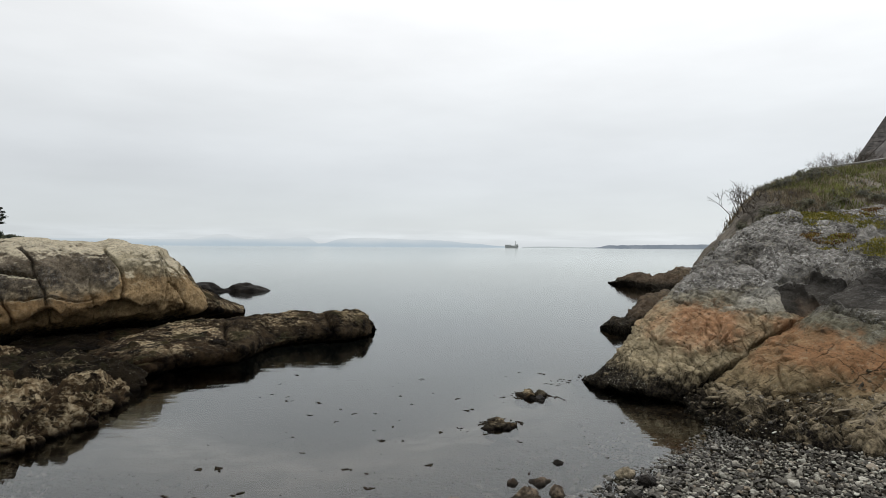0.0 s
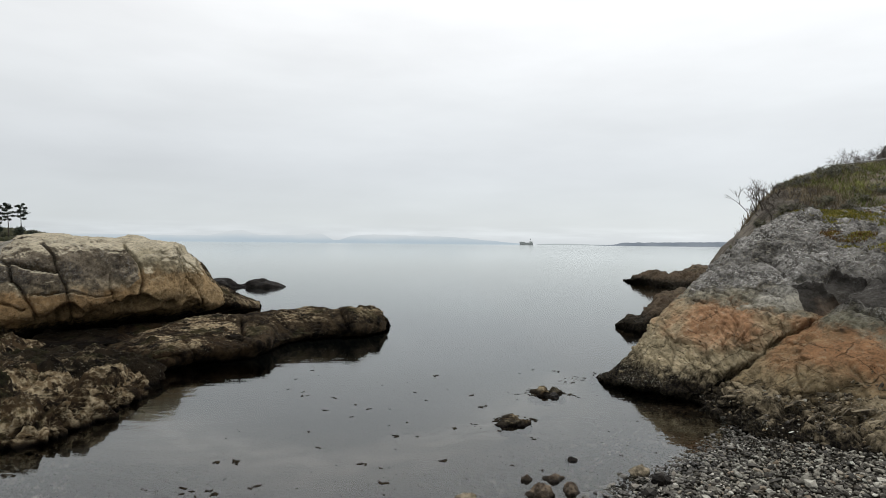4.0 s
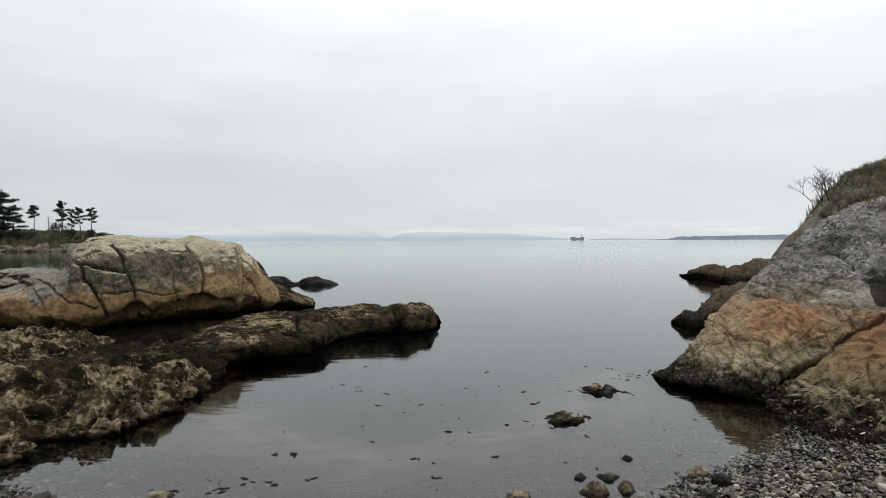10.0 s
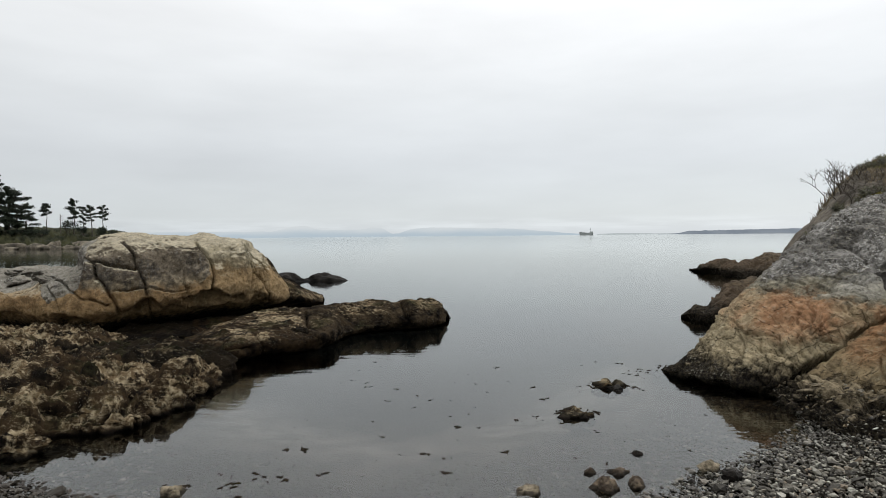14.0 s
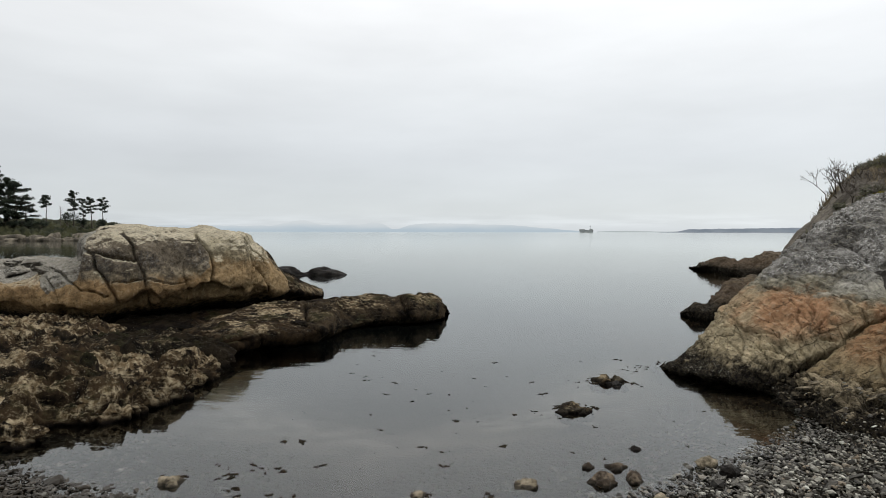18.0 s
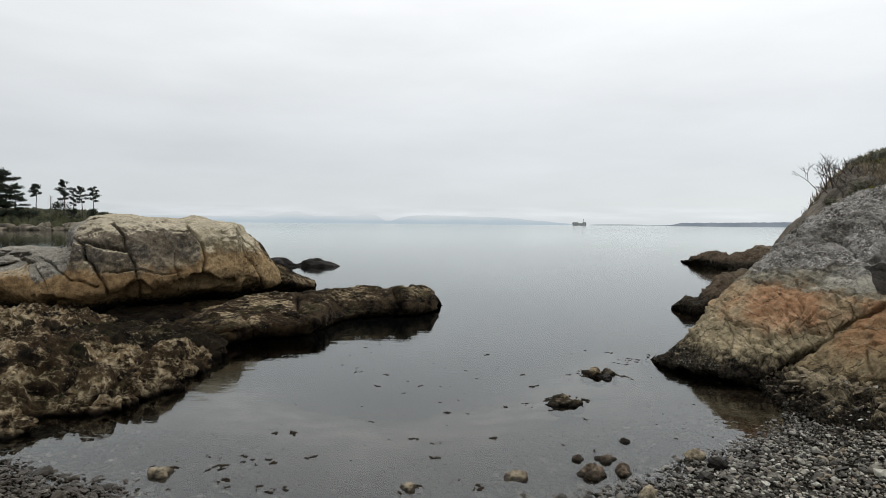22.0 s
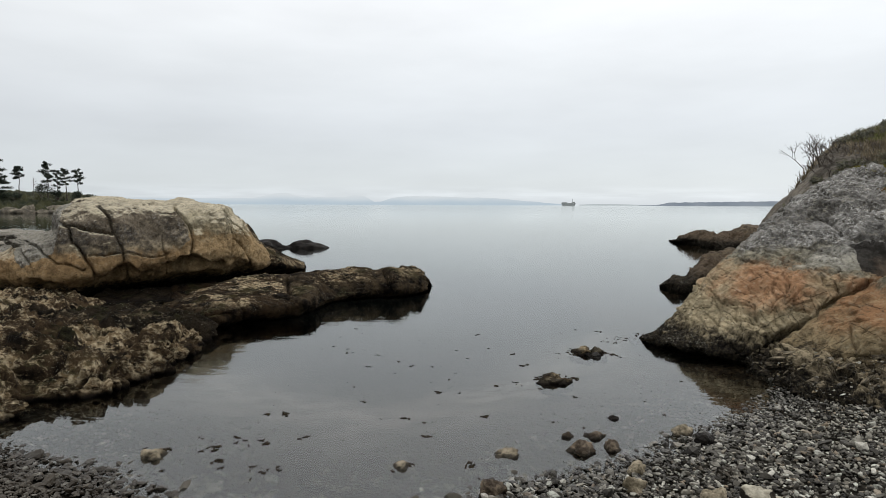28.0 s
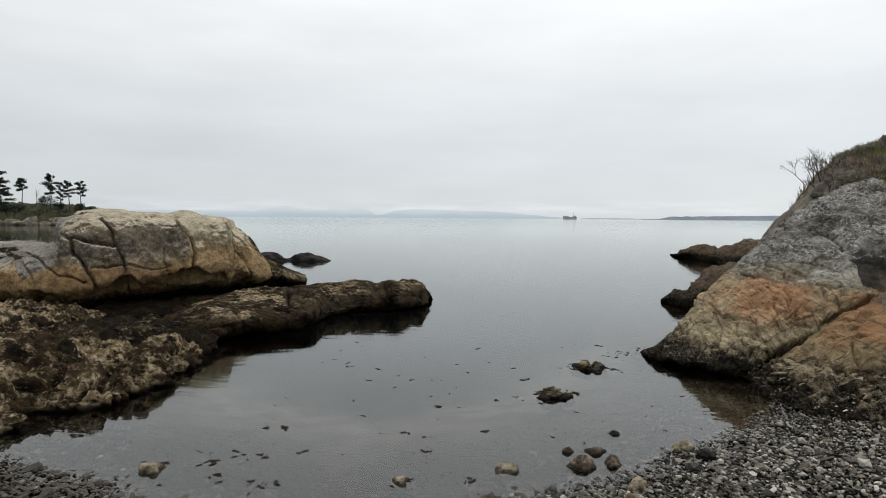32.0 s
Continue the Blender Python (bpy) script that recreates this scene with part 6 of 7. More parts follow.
def joined_pebbles(name, poses, mat):
    verts, faces, at = [], [], 0
    for i, (place, turn, dims) in enumerate(poses):
        m = np.array(turn.to_matrix())
        some, its = (fine_shapes, fine_faces) if 2.0 < place.y < 4.5 and dims.x > 0.024 else (rough_shapes, rough_faces)
        v = (some[i % len(some)] * np.array(dims)) @ m.T + np.array(place)
        verts.append(v)
        faces.append(its + at)
        at += len(v)
    v, f = np.concatenate(verts), np.concatenate(faces)
    me = bpy.data.meshes.new(name)
    me.vertices.add(len(v))
    me.vertices.foreach_set("co", v.ravel())
    me.loops.add(f.size)
    me.loops.foreach_set("vertex_index", f.ravel())
    me.polygons.add(len(f))
    me.polygons.foreach_set("loop_start", np.arange(0, f.size, 3))
    me.polygons.foreach_set("use_smooth", np.zeros(len(f), bool))
    me.materials.append(mat)
    me.update()
    me.validate()
    ob = new(name, me)
    ob.parent = beach
    return tagged(ob, kind="stuff")


joined_pebbles("pebbles", [q for q in inland if id(q) not in chosen], STONES)
joined_pebbles("shallow_pebbles", wet, SILTED)
behind = pebble_poses(rng, 15000, (-5.0, 5.0), (-3.0, 3.0), lambda x, y, z: y < 2.2 + 0.2 * np.abs(x), 0.032)
joined_pebbles("upper_pebbles", behind, STONES)


# ---- drifting seaweed ----
def weed_bits(name, spots, label):
    """Scraps of weed lying on the water: thin, crumpled, uneven leaves."""
    bm = bmesh.new()
    rr = random.Random(name)
    for x, y, size in spots:
        for _ in range(rr.randint(1, 4)):
            a, k = rr.uniform(0, 6.28), rr.randint(5, 8)
            cx, cy = x + rr.gauss(0, size * 0.8), y + rr.gauss(0, size * 0.8)
            ring, low = [], []
            for j in range(k):
                t = 2 * math.pi * j / k
                u, v = size * rr.uniform(0.4, 1.5) * math.cos(t), size * rr.uniform(0.12, 0.7) * math.sin(t)
                px, py = cx + u * math.cos(a) - v * math.sin(a), cy + u * math.sin(a) + v * math.cos(a)
                ring.append(bm.verts.new((px, py, 0.002 + rr.uniform(0, size * 0.14))))
                low.append(bm.verts.new((px, py, -0.004)))
            bm.faces.new(ring)
            for j in range(k):
                bm.faces.new((ring[j], low[j], low[(j + 1) % k], ring[(j + 1) % k]))
    return tagged(part(name, bm, WEED), label, "seaweed", kind="stuff")


rr = random.Random(21)
spots = []
while len(spots) < 110:
    x, y = rr.uniform(-3.4, 2.2), rr.uniform(4.2, 10.0)
    s = float(shore_side(np.array([x]), np.array([y]))[0])
    if s < -0.1 and not (x < -2.6 and y > 5.2) and rr.random() < 1.3 / (1 + 0.35 * (y - 4)):
        spots.append((x, y, 0.006 + 0.03 * rr.random() ** 2.2))
weed_bits("floating_seaweed", spots, "small dark scraps of seaweed drifting on still water")
for cx, cy, n, spread in ((1.27, 8.3, 60, 0.17), (0.67, 6.99, 26, 0.13), (1.95, 9.2, 14, 0.2), (-2.2, 4.75, 14, 0.25), (-1.9, 4.3, 8, 0.15)):
    rr = random.Random(cx)
    weed_bits("weed_patch", [(cx + rr.gauss(0, spread), cy + rr.gauss(0, spread * 0.6), rr.uniform(0.012, 0.035)) for _ in range(n)], "loose patch of dark seaweed on the water")


# ---- plants on the hill ----
def blades(name, roots, mat, label, tall, parent=None):
    verts, faces = [], []
    rr = random.Random(name)
    for p, n in roots:
        for _ in range(5):
            h = tall * rr.uniform(0.45, 1.2)
            a = rr.uniform(0, 6.28)
            side = Vector((math.cos(a), math.sin(a), 0)) * 0.008
            b = Vector(p) + Vector((rr.gauss(0, 0.05), rr.gauss(0, 0.05), -0.03))
            lean = Vector((rr.gauss(0, 0.3), rr.gauss(0, 0.3), 1)).normalized() * h
            m = b + lean * 0.55
            t = b + lean + Vector((rr.gauss(0, 0.3), rr.gauss(0, 0.3), -0.15)) * h * 0.5
            i = len(verts)
            verts += [b - side, b + side, m + side * 0.8, m - side * 0.8, t]
            faces += [(i, i + 1, i + 2, i + 3), (i + 3, i + 2, i + 4)]
    ob = mesh_ob(name, verts, faces, mat, parent, smooth=False)
    return tagged(ob, label, "grass", kind="stuff")


g, gn = on_surface(HILL[:6], 260, 200)
rr = random.Random(8)
green, straw = [], []
for _ in range(14000):
    i, j = rr.randrange(20, 255), rr.randrange(5, 175)
    p = g[i, j]
    patch = noise.noise(Vector(p) * 0.8)
    if p[0] < 6.95 + 0.5 * patch and (p[0] < 6.85 or rr.random() < 0.9):
        continue
    if p[0] < 7.4 + patch:
        if p[0] > 7.5 or rr.random() < 0.3:
            straw.append((p, gn[i, j]))
    elif patch > -0.45 and rr.random() < 0.75:
        green.append((p, gn[i, j]))
    else:
        straw.append((p, gn[i, j]))
blades("green_grass", green, GRASS, "short green grass growing over the hilltop", 0.16)
blades("dry_grass", straw[:6500], STRAW, "dry brown grass hanging over the slope", 0.2)


def moss(name, centre, radius, count, mat, label, lines):
    """A cushion of moss and short grass: many tiny tufts rooted on the rock."""
    gg, nn = on_surface(lines, 200, 200)
    p, q = gg.reshape(-1, 3), nn.reshape(-1, 3)
    ragged = np.array([noise.fractal(Vector(v) * 3.0, 1.0, 2.0, 3) for v in p[::1]]) if len(p) < 45000 else 0
    close = np.where(np.linalg.norm((p - centre) / np.array(radius), axis=1) < 1.0 + 1.3 * ragged)[0]
    rr = random.Random(count)
    roots = []
    for _ in range(count):
        k = close[rr.randrange(len(close))]
        roots.append((p[k] + np.array([rr.gauss(0, 0.04), rr.gauss(0, 0.04), 0.02]), q[k]))
    return tagged(blades(name, roots, mat, label, 0.04), category="moss", kind="stuff")


moss("moss_cushion", (7.45, 11.3, 2.82), (0.6, 0.9, 0.3), 1500, MOSS, "yellow-green moss cushion at the top of the crag", CRAG)
moss("moss_cushion", (6.64, 10.34, 2.3), (0.3, 0.4, 0.1), 240, RUST_MOSS, "rust-brown moss patch on grey rock", CRAG)
moss("moss_cushion", (6.75, 10.4, 2.3), (0.2, 0.4, 0.12), 200, MOSS, "small green moss patch on grey rock", CRAG)
moss("moss_cushion", (7.5, 9.68, 2.12), (0.6, 0.45, 0.22), 800, MOSS, "green moss growing along the slab's upper edge", CRAG)
moss("moss_cushion", (8.2, 11.35, 2.95), (0.7, 0.5, 0.16), 500, RUST_MOSS, "rust-orange moss along the top of the rock", CRAG)


def twiggy(name, place, tall, wide, seed, label, leaves=0, lean=(0, 0, 0), stems=5, thick=0.014):
    """A shrub: stems that fork again and again, bare or with small leaves."""
    root = thing(name, place, label, "shrub", "hilltop shrubs")
    rr = random.Random(seed)
    leaf_bm = bmesh.new()

    def grow(bm, a, way, length, r, depth):
        b = a + way * length
        tube(bm, a, b, r, r * 0.65, 5 if depth > 1 else 4)
        if leaves and depth <= 2:
            for _ in range(leaves):
                c = a.lerp(b, rr.random()) + Vector((rr.gauss(0, 0.02), rr.gauss(0, 0.02), rr.gauss(0, 0.02)))
                u = Vector((rr.gauss(0, 1), rr.gauss(0, 1), rr.gauss(0, 0.6))).normalized()
                w = u.orthogonal().normalized()
                s = rr.uniform(0.013, 0.03)
                leaf_bm.faces.new([leaf_bm.verts.new(c + d) for d in (-u * s, w * s * 0.5 + u * s * 0.2, u * s, -w * s * 0.5 + u * s * 0.2)])
        if depth:
            for _ in range(rr.randint(2, 3)):
                turn = Vector((rr.gauss(0, 0.5), rr.gauss(0, 0.5), rr.gauss(0.05, 0.35)))
                grow(bm, a.lerp(b, rr.uniform(0.55, 1)), (way + turn).normalized(), length * rr.uniform(0.6, 0.85), r * 0.62, depth - 1)

    for _ in range(stems):
        bm = bmesh.new()
        way = (Vector((rr.gauss(0, wide), rr.gauss(0, wide), 1)) + Vector(lean)).normalized()
        grow(bm, Vector((rr.gauss(0, 0.1), rr.gauss(0, 0.1), -0.08)), way, tall * rr.uniform(0.3, 0.42), thick * rr.uniform(0.7, 1.2), 4)
        part("stem", bm, BARK, root)
    if leaves:
        part("leaves", leaf_bm, LEAF, root, "small dark green leaves")
    else:
        leaf_bm.free()
    return root


twiggy("bare_shrub", (6.45, 13.0, 2.95), 0.75, 0.5, 3, "bare grey thorny shrub leaning over the slope", 0, (-0.7, 0, 0), 6, 0.013)
twiggy("bare_shrub", (6.95, 13.25, 3.25), 0.55, 0.6, 5, "bare grey thorny shrub leaning over the slope", 0, (-0.4, 0, 0), 5, 0.012)
for i in range(7):
    x = 7.35 + 0.27 * i
    twiggy("bramble", (x, 13.35 + 0.1 * i, 3.38 + 0.08 * i), 0.42, 0.9, 11 + i, "tangled dark green bramble along the hill's edge", 3, (-0.2, -0.2, 0), 4, 0.009)
for i in range(6):
    twiggy("bare_sapling", (10.05 + 0.3 * i, 15.6 + 0.1 * i, 4.0 + 0.06 * i), 0.74, 0.2, 31 + i, "thin bare upright shrub on the hilltop", 0, (0, 0, 0), 6, 0.012)
for i in range(7):
    twiggy("bramble", (8.4 + 0.42 * i, 12.7 + 0.06 * i, 3.25 + 0.03 * i), 0.3, 1.0, 51 + i, "low tangled bramble among the hill's grass", 3, (0, -0.3, 0), 4, 0.008)

for i in range(12):
    c = g[70 + 14 * i, 14 + (i * 7) % 16]
    twiggy("bramble", (float(c[0]), float(c[1]), float(c[2])), 0.34, 1.0, 71 + i, "low tangled bramble where grass meets bare rock", 2, (0, -0.3, -0.1), 5, 0.008)

for i in range(14):
    c = g[62 + 7 * i, 22 + (i * 23) % 50]
    if c[0] < 6.4:
        continue
    twiggy("dry_brush", (float(c[0]), float(c[1]), float(c[2])), 0.38, 1.1, 171 + i, "low brown leafless brush on the slope", 0, (-0.3, -0.3, -0.1), 6, 0.009)

# ---- rail and house on the hill ----
rail = thing("handrail", (9.48, 15.2, 4.02), "pale galvanised pipe rail along the grassy hilltop", "railing")
ends = [Vector((0, 0, 0.17)), Vector((1.31, 0.18, 0.36)), Vector((2.93, 0.57, 0.64)), Vector((4.4, 0.96, 0.9))]
for a, b in zip(ends[:-1], ends[1:]):
    bm = bmesh.new()
    tube(bm, a, b, 0.022, 0.022, 8)
    part("pipe", bm, PALE_PIPE, rail)
for e in ends:
    bm = bmesh.new()
    tube(bm, e + Vector((0, 0, -0.5)), e, 0.018, 0.018, 8)
    part("post", bm, PALE_PIPE, rail)


def solid(bm, near, far):
    """A closed bar between two outlines of equal count."""
    f0, f1 = [bm.verts.new(v) for v in near], [bm.verts.new(v) for v in far]
    bm.faces.new(f0)
    bm.faces.new(f1[::-1])
    for k in range(len(f0)):
        bm.faces.new((f0[k], f1[k], f1[(k + 1) % len(f0)], f0[(k + 1) % len(f0)]))
    bmesh.ops.recalc_face_normals(bm, faces=bm.faces)


HOUSE_POINTS = ((21.47, 26.45, 8.67), (20.53, 26.99, 8.67), (18.48, 26.17, 5.85), (18.60, 26.79, 5.95))


def house():
    """A gabled house behind the hilltop: stucco walls, shingled roof with wide eaves, rake boards and brackets."""
    apex, crest, eave, back = (Vector(v) for v in HOUSE_POINTS)
    base = Vector((apex.x, apex.y, 2.4))
    root = thing("house", base, "stucco house with a steep shingled gable roof behind the hill", "house")
    apex, crest, eave, back = apex - base, crest - base, eave - base, back - base
    right = Vector((-eave.x, eave.y, eave.z))
    up = Vector((0, 0, 1))
    into = Vector((0.35, 0.94, 0))
    # walls under the gable, set back from the rake
    bm = bmesh.new()
    inset = Vector((0.2, 0, 0))
    prof = [eave + inset - up * 0.1, apex - up * 0.12, right - inset - up * 0.1]
    prof = [Vector((prof[2].x, prof[2].y, 0)), Vector((prof[0].x, prof[0].y, 0))] + prof
    solid(bm, [v + into * 0.32 for v in prof], [v + into * 1.1 + Vector((0.3, 0, 0)) * (v.x < 0) for v in prof])
    part("wall", bm, STUCCO, root)
    for low_a, low_b, top_a, top_b in ((eave, back, apex, crest), (right, right + into * 1.4, apex, crest)):
        roof = new("roof")
        roof.parent = root
        for k in range(13):
            bm = bmesh.new()
            lo, hi = k / 13, min(1.0, (k + 1.2) / 13)
            q = [low_a.lerp(top_a, lo), low_b.lerp(top_b, lo), low_b.lerp(top_b, hi), low_a.lerp(top_a, hi)]
            solid(bm, [q[0] + up * 0.05, q[1] + up * 0.05, q[2] + up * 0.02, q[3] + up * 0.02], [v - up * 0.05 for v in q])
            part("shingle_course", bm, SHINGLE, roof)
        bm = bmesh.new()
        n = Vector((0, -0.05, 0))
        q = [low_a - up * 0.02, top_a - up * 0.02, top_a - up * 0.2, low_a - up * 0.2]
        solid(bm, [v + n for v in q], [v - n for v in q])
        part("rake_board", bm, TRIM, root)
        bm = bmesh.new()
        c = low_a.lerp(top_a, 0.62)
        box(bm, (c.x - 0.04, c.y + 0.1, c.z - 0.85), (c.x + 0.04, c.y + 0.38, c.z - 0.3))
        box(bm, (c.x - 0.04, c.y + 0.24, c.z - 1.1), (c.x + 0.04, c.y + 0.38, c.z - 0.85))
        part("bracket", bm, DARK_WOOD, root, "dark wooden eave bracket")
    bm = bmesh.new()
    box(bm, (0.6, 1.2, 0), (7.5, 6.2, 2.6))
    part("wing_wall", bm, STUCCO, root)
    bm = bmesh.new()
    prof = [(0.9, 2.55), (3.7, 4.2), (6.5, 2.55)]
    solid(bm, [Vector((0.6, y, z)) for y, z in prof], [Vector((7.8, y, z)) for y, z in prof])
    part("wing_roof", bm, SHINGLE, root)
    return root


house()


# ---- wooded point across the bay ----
point = rough_rock("wooded_point", POINT, 160, 90, SCRUB, (0.9, 0.5, 0.3), seed=23.0)
tagged(point, "low scrub-covered point of land across the bay", "headland", kind="structure")
for i in range(34):
    rr = random.Random(100 + i)
    x = -150 + 2.0 * i + rr.uniform(-1, 1)
    y = 105.5 + (x + 150) * 0.14 + rr.uniform(-1.5, 1.0)
    sh = boulder("shore_rock", (x, y, rr.uniform(-0.1, 0.35)), (rr.uniform(1.4, 4.2), rr.uniform(0.9, 1.8), rr.uniform(0.5, 1.7)), POINT_ROCK, 200 + i, 0.25, 3, rr.uniform(-0.3, 0.3))
    tagged(sh, "weathered grey-brown rock along the wooded point's shore", "rock", "shore rocks of the point")


def crown_bits(bm, rr, centre, size, count, leaf):
    for _ in range(count):
        d = Vector((rr.gauss(0, 0.5), rr.gauss(0, 0.5), rr.gauss(0, 0.5)))
        if d.length > 1.1:
            d *= 1.1 / d.length
        c = centre + Vector((d.x * size[0], d.y * size[0], d.z * size[1]))
        u = Vector((rr.gauss(0, 1), rr.gauss(0, 1), rr.gauss(0, 0.5))).normalized()
        w = u.cross(Vector((rr.gauss(0, 1), rr.gauss(0, 1), rr.gauss(0, 1)))).normalized()
        s = leaf * rr.uniform(0.6, 1.4)
        bm.faces.new([bm.verts.new(c + q) for q in (-u * s, w * s * 0.5, u * s, -w * s * 0.5)])


def pine(place, tall, spread, seed, label, bare=0.45, dense=1.0):
    """A wind-shaped pine: leaning tapered trunk, level limbs and flat pads of needles with gaps between."""
    root = thing("pine_tree", place, label, "tree", "pines on the point")
    rr = random.Random(seed)
    bm = bmesh.new()
    pts, lean = [Vector((0, 0, -0.6))], Vector((rr.uniform(-0.1, 0.1), rr.uniform(-0.05, 0.05), 0))
    for k in range(1, 7):
        pts.append(Vector((lean.x * tall * k / 6 + rr.gauss(0, 0.007) * tall, rr.gauss(0, 0.007) * tall, tall * k / 6 * 0.97)))
    for k in range(6):
        r = tall * 0.02
        tube(bm, pts[k], pts[k + 1], r * (1 - k / 6.5), r * (1 - (k + 1) / 6.5), 7)
    part("trunk", bm, TRUNK, root)
    crown = bmesh.new()
    limbs = int(9 + tall * 0.9)
    for k in range(limbs):
        t = bare + (1 - bare) * (k + 0.5) / limbs
        f = t * 6
        a = pts[int(f)].lerp(pts[min(int(f) + 1, 6)], f - int(f))
        out = spread * tall * rr.uniform(0.55, 1.1) * (1.0 - 0.55 * max(0, (t - 0.6) / 0.4)) * (0.6 + 0.4 * min(1, (t - bare) / 0.2))
        ang = rr.uniform(0, 6.28)
        b = a + Vector((math.cos(ang) * out, math.sin(ang) * out * 0.8, rr.uniform(-0.02, 0.12) * tall * 0.6))
        lb = bmesh.new()
        tube(lb, a, b, tall * 0.006, tall * 0.002, 5)
        part("limb", lb, TRUNK, root)
        for q in (0.5, 0.8, 1.05):
            crown_bits(crown, rr, a.lerp(b, q) + Vector((0, 0, 0.02 * tall)), (out * 0.36, tall * 0.04), int(75 * dense), 0.017 * tall)
    crown_bits(crown, rr, pts[-1], (spread * tall * 0.4, tall * 0.05), int(110 * dense), 0.017 * tall)
    part("crown", crown, NEEDLE, root, "dark green flat pads of needles")
    return root


for x, y, z, h, w, sd, bare, dense in (
    (-124.0, 115.0, 3.4, 12.0, 0.34, 1, 0.12, 1.6), (-117.0, 115.7, 3.4, 12.6, 0.36, 2, 0.12, 1.7), (-111.0, 116.5, 3.3, 10.3, 0.36, 3, 0.12, 1.7), (-109.6, 117.0, 3.3, 9.6, 0.3, 4, 0.12, 1.8),
    (-113.5, 118.0, 3.3, 9.5, 0.36, 12, 0.12, 1.5), (-103.0, 117.6, 3.7, 6.2, 0.3, 5, 0.6, 1.1), (-97.1, 118.4, 3.8, 6.8, 0.30, 6, 0.4, 1.1), (-94.9, 118.7, 3.5, 5.4, 0.26, 7, 0.3, 0.9),
    (-93.1, 118.9, 3.4, 6.0, 0.27, 8, 0.45, 0.9), (-90.7, 119.2, 3.2, 6.1, 0.24, 9, 0.5, 0.9), (-130.0, 114.0, 3.4, 10.5, 0.34, 10, 0.12, 1.5), (-137.0, 113.0, 3.4, 11.5, 0.34, 11, 0.12, 1.5)):
    pine((x, y, z), h, w, sd, "dark wind-shaped pine standing on the wooded point", bare, dense)
pine((-107.6, 117.3, 3.3), 6.6, 0.3, 13, "dark wind-shaped pine standing on the wooded point", 0.08, 1.7)
dead = thing("dead_tree", (-100.0, 118.0, 3.6), "thin pale dead tree among pines on the point", "tree")
bm = bmesh.new()
tube(bm, (0, 0, -0.4), (0.1, 0, 3.9), 0.09, 0.03, 6)
part("trunk", bm, BARK, dead)
for k in range(6):
    bm = bmesh.new()
    tube(bm, (0.07, 0, 2.4 + 0.22 * k), (0.07 + (0.7 - 0.05 * k) * (-1) ** k, 0.2, 2.9 + 0.24 * k), 0.03, 0.012, 5)
    part("limb", bm, BARK, dead)


def scrub(place, wide, tall, seed):
    root = thing("scrub_bush", place, "dense dark green bush on the wooded point", "shrub", "bushes on the point")
    rr = random.Random(seed)
    bm = bmesh.new()
    for _ in range(4):
        tube(bm, (rr.gauss(0, wide * 0.1), 0, -0.3), (rr.gauss(0, wide * 0.4), rr.gauss(0, wide * 0.3), tall * 0.7), 0.06, 0.02, 5)
    part("stems", bm, TRUNK, root)
    bm = bmesh.new()
    for _ in range(7):
        crown_bits(bm, rr, Vector((rr.gauss(0, wide * 0.45), rr.gauss(0, wide * 0.3), tall * rr.uniform(0.25, 0.75))), (wide * 0.45, tall * 0.32), 90, 0.16)
    part("foliage", bm, NEEDLE, root)


scrub((-97.8, 117.5, 3.6), 1.9, 2.9, 1)
scrub((-90.0, 118.5, 2.9), 1.6, 2.0, 2)
scrub((-88.2, 118.6, 2.3), 1.4, 1.6, 3)
scrub((-94.5, 117.8, 3.2), 1.3, 1.7, 4)
for i in range(12):
    rr = random.Random(300 + i)
    scrub((-140 + i * 3.3, 112.5 + i * 0.4, 3.0), rr.uniform(1.3, 2.2), rr.uniform(1.2, 2.4), 10 + i)


# ---- distance ----
def ridge_strip(name, x0, x1, y0, y1, height, mat, label, category, step, kind="structure", thick=60):
    """A far ridge with an uneven crest; height: metres at a share of its length."""
    n = int((abs(x1 - x0)) / step) + 2
    verts, faces = [], []
    for i in range(n):
        t = i / (n - 1)
        x, y = x0 + (x1 - x0) * t, y0 + (y1 - y0) * t
        h = height(t)
        verts += [(x, y, -3), (x, y, h * 0.35), (x, y + thick * 0.5, h), (x, y + thick, -3)]
    for i in range(n - 1):
        for q in range(3):
            a = i * 4 + q
            faces.append((a, a + 4, a + 5, a + 1))
    return tagged(mesh_ob(name, verts, faces, mat), label, category, kind=kind)


# crest of the far mountains: metres east and metres high
CREST = ((-2800, 46), (-1720, 42), (-1600, 66), (-1500, 86), (-1430, 66), (-1370, 50), (-1100, 52), (-1010, 70), (-930, 54), (-870, 20), (-820, 22), (-740, 50), (-600, 60), (-300, 57), (0, 48), (250, 24), (470, 5))


def hills(t):
    x = -2800 + 3270 * t
    return float(np.interp(x, *zip(*CREST))) * (1 + 0.1 * noise.fractal(Vector((t * 40.0, 3.3, 0)), 1.0, 2.0, 4))


def wooded(t):
    rise = min(1, t / 0.05) * 16 + min(1, t / 0.5) * 12
    return rise * (0.97 + 0.10 * noise.fractal(Vector((t * 42.0, 1.0, 2)), 0.7, 2.0, 4)) + 1.5 * noise.noise(Vector((t * 160, 0, 0)))


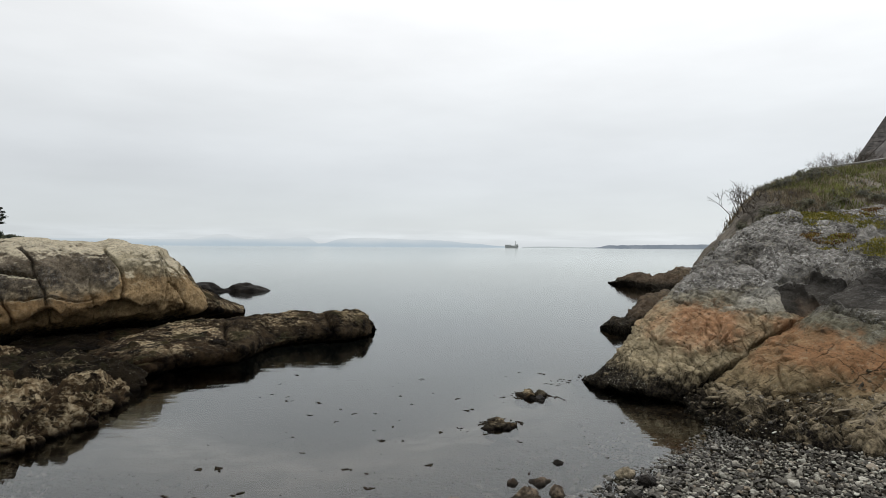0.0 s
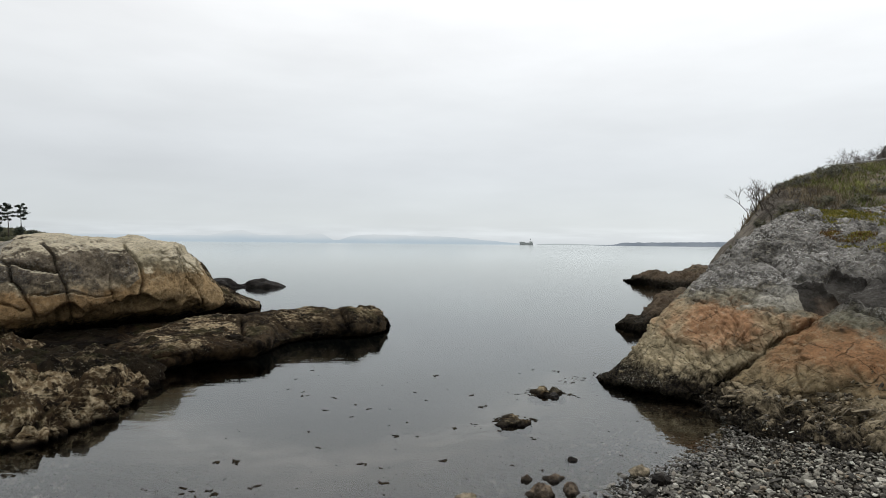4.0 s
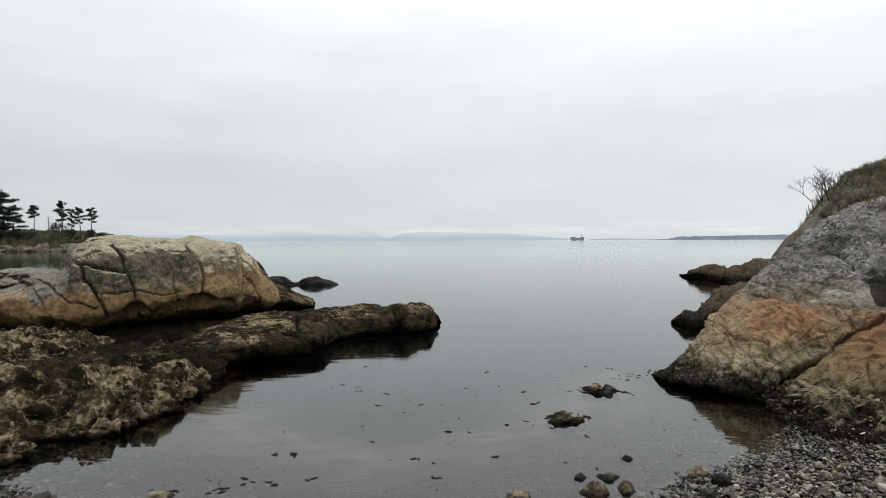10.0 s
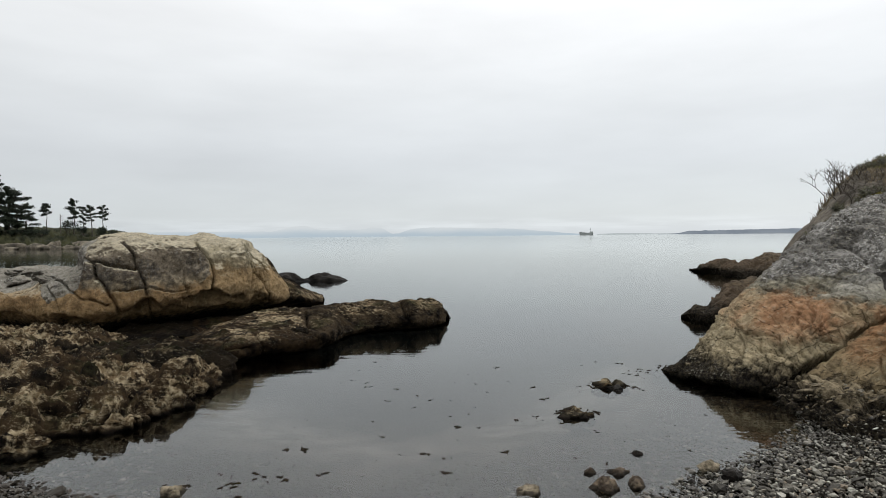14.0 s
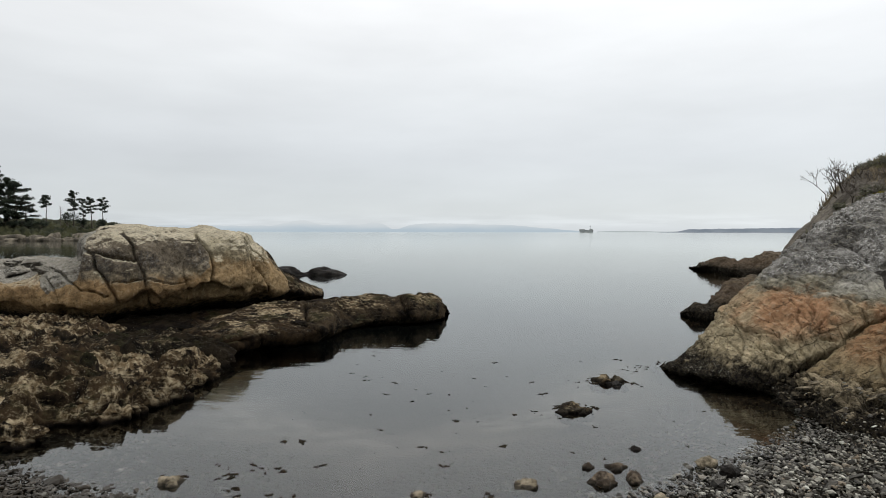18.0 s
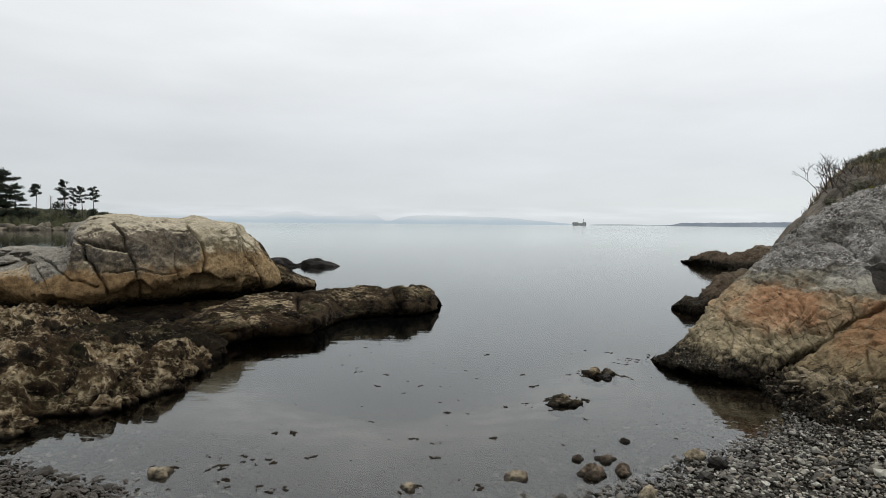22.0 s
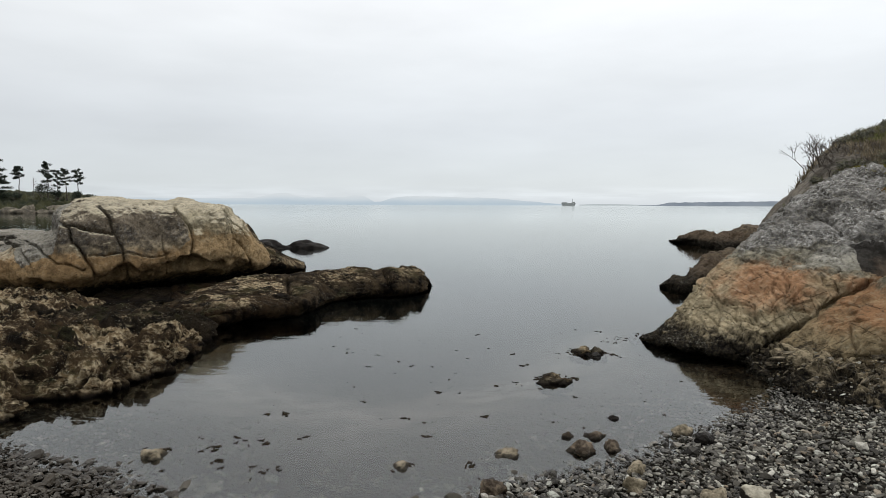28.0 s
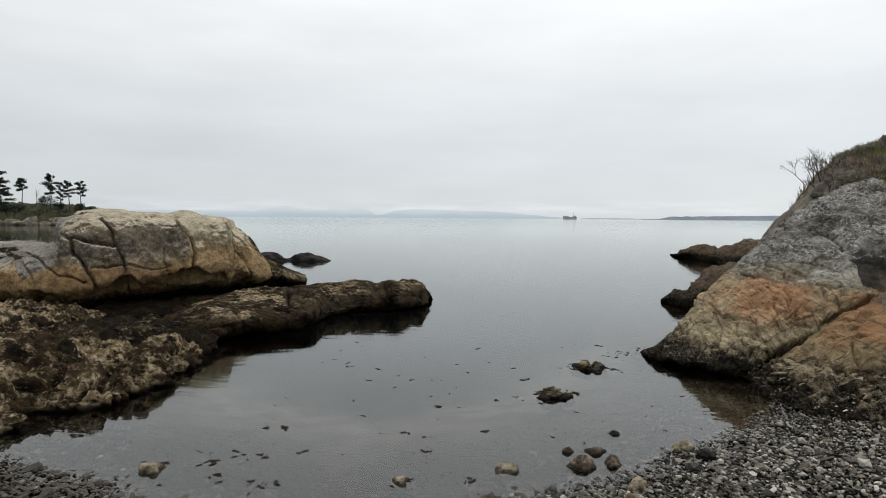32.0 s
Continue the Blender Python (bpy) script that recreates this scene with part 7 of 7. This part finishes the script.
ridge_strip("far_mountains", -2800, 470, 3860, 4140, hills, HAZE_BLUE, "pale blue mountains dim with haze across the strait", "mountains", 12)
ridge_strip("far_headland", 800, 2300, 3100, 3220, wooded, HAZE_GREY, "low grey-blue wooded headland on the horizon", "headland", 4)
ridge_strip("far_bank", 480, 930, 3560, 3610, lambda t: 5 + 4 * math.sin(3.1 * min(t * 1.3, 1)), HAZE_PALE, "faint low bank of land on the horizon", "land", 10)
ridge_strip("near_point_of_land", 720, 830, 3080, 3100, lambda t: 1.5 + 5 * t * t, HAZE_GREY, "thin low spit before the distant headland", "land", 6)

ship = thing("cargo_ship", (235.5, 2036.0, 0), "grey cargo ship at anchor far out on calm water", "ship")
bm = bmesh.new()
prof = [(-23.5, 9.5), (23.5, 8.0), (21.5, -0.5), (-21.0, -0.5)]
f0 = [bm.verts.new((x, -5, z)) for x, z in prof]
f1 = [bm.verts.new((x, 5, z)) for x, z in prof]
bm.faces.new(f0)
bm.faces.new(f1[::-1])
for q in range(4):
    bm.faces.new((f0[q], f1[q], f1[(q + 1) % 4], f0[(q + 1) % 4]))
bmesh.ops.recalc_face_normals(bm, faces=bm.faces)
part("hull", bm, HULL, ship)
bm = bmesh.new()
box(bm, (-22, -4, 9.3), (-4, 4, 11.5))
part("deck_load", bm, DECKHOUSE, ship)
bm = bmesh.new()
box(bm, (11, -4, 8.3), (21, 4, 12.5))
part("deckhouse", bm, DECKHOUSE, ship)
bm = bmesh.new()
tube(bm, (13.5, 0, 12), (13.5, 0, 24), 0.7, 0.5, 6)
box(bm, (11.5, -0.6, 19), (15.5, 0.6, 20))
part("mast", bm, HULL, ship)


# ---- broken chips over the ledge ----
def chips(name, lines, count, size, mat, label, seed, rows=(0.12, 0.8)):
    gg, nn = on_surface(lines, 220, 160)
    rr = random.Random(seed)
    poses = []
    for _ in range(count):
        i, j = rr.randrange(8, 212), int(160 * rr.uniform(*rows))
        s = size * math.exp(rr.gauss(0, 0.45))
        n = Vector(nn[i, j])
        turn = n.to_track_quat("Z", "Y").to_euler()
        turn.rotate_axis("Z", rr.uniform(-0.5, 0.5) + 0.5)
        turn.rotate_axis("X", rr.gauss(0, 0.35))
        poses.append((Vector(gg[i, j]) + n * s * 0.15, turn, Vector((s, s * rr.uniform(0.4, 0.8), s * rr.uniform(0.2, 0.45)))))
    ob = joined_pebbles(name, poses, mat)
    ob.parent = None
    return tagged(ob, label, "stones", kind="stuff")


chips("ledge_grit", LEDGE, 260, 0.022, STONES, "grey pebbles caught among the broken ledge", 15)
chips("ledge_chips", LEDGE, 260, 0.03, LEDGE_CHIP, "angular grey rock chips covering the broken ledge", 5)
chips("slab_foot_chips", SLAB, 220, 0.022, LEDGE_CHIP, "angular rock chips wedged at the slab's foot", 6, (0.02, 0.12))


# ---- split layers of the ledge ----
def shard_mesh(seed):
    """An angular, flat splinter of layered rock."""
    rr = random.Random(seed)
    bm = bmesh.new()
    for _ in range(13):
        v = Vector((rr.uniform(-1, 1), rr.uniform(-1, 1), rr.uniform(-1, 1)))
        if abs(v.x) > 0.7:
            v.y *= 0.5
        bm.verts.new(v)
    bmesh.ops.convex_hull(bm, input=bm.verts)
    for v in [v for v in bm.verts if not v.link_faces]:
        bm.verts.remove(v)
    bmesh.ops.bevel(bm, geom=bm.edges[:], offset=0.06, segments=1, affect="EDGES", profile=0.5)
    me = bpy.data.meshes.new("layer")
    bm.to_mesh(me)
    bm.free()
    me.materials.append(LAYER)
    return me


def layers(owner, lines, count, size, seed, rows, cols=(0.04, 0.97)):
    gg, nn = on_surface(lines, 200, 120)
    shapes = [shard_mesh(seed + k) for k in range(14)]
    rr = random.Random(seed)
    base = Vector(owner.location)
    for k in range(count):
        i, j = int(200 * rr.uniform(*cols)), int(120 * rr.uniform(*rows))
        n = Vector(nn[i, j])
        if n.z < 0:
            n = -n
        along = Vector(gg[min(i + 12, 199), min(j + 9, 119)]) - Vector(gg[i, j])
        along = (along + Vector((rr.gauss(0, 0.06), rr.gauss(0, 0.06), rr.gauss(0, 0.03)))).normalized()
        side = (n + Vector((rr.gauss(0, 0.16), rr.gauss(0, 0.16), 0))).cross(along).normalized()
        up = along.cross(side)
        s = size * math.exp(rr.gauss(0, 0.45))
        m = Matrix((along * s, side * s * rr.uniform(0.3, 0.55), up * s * rr.uniform(0.16, 0.34))).transposed().to_4x4()
        m.translation = Vector(gg[i, j]) - base + n * s * rr.uniform(-0.05, 0.1)
        ob = new("layer", shapes[k % 14])
        ob.parent = owner
        ob.matrix_basis = m


layers(ledge, LEDGE, 130, 0.08, 70, (0.25, 0.92))
layers(slab, SLAB, 30, 0.05, 90, (0.02, 0.1))
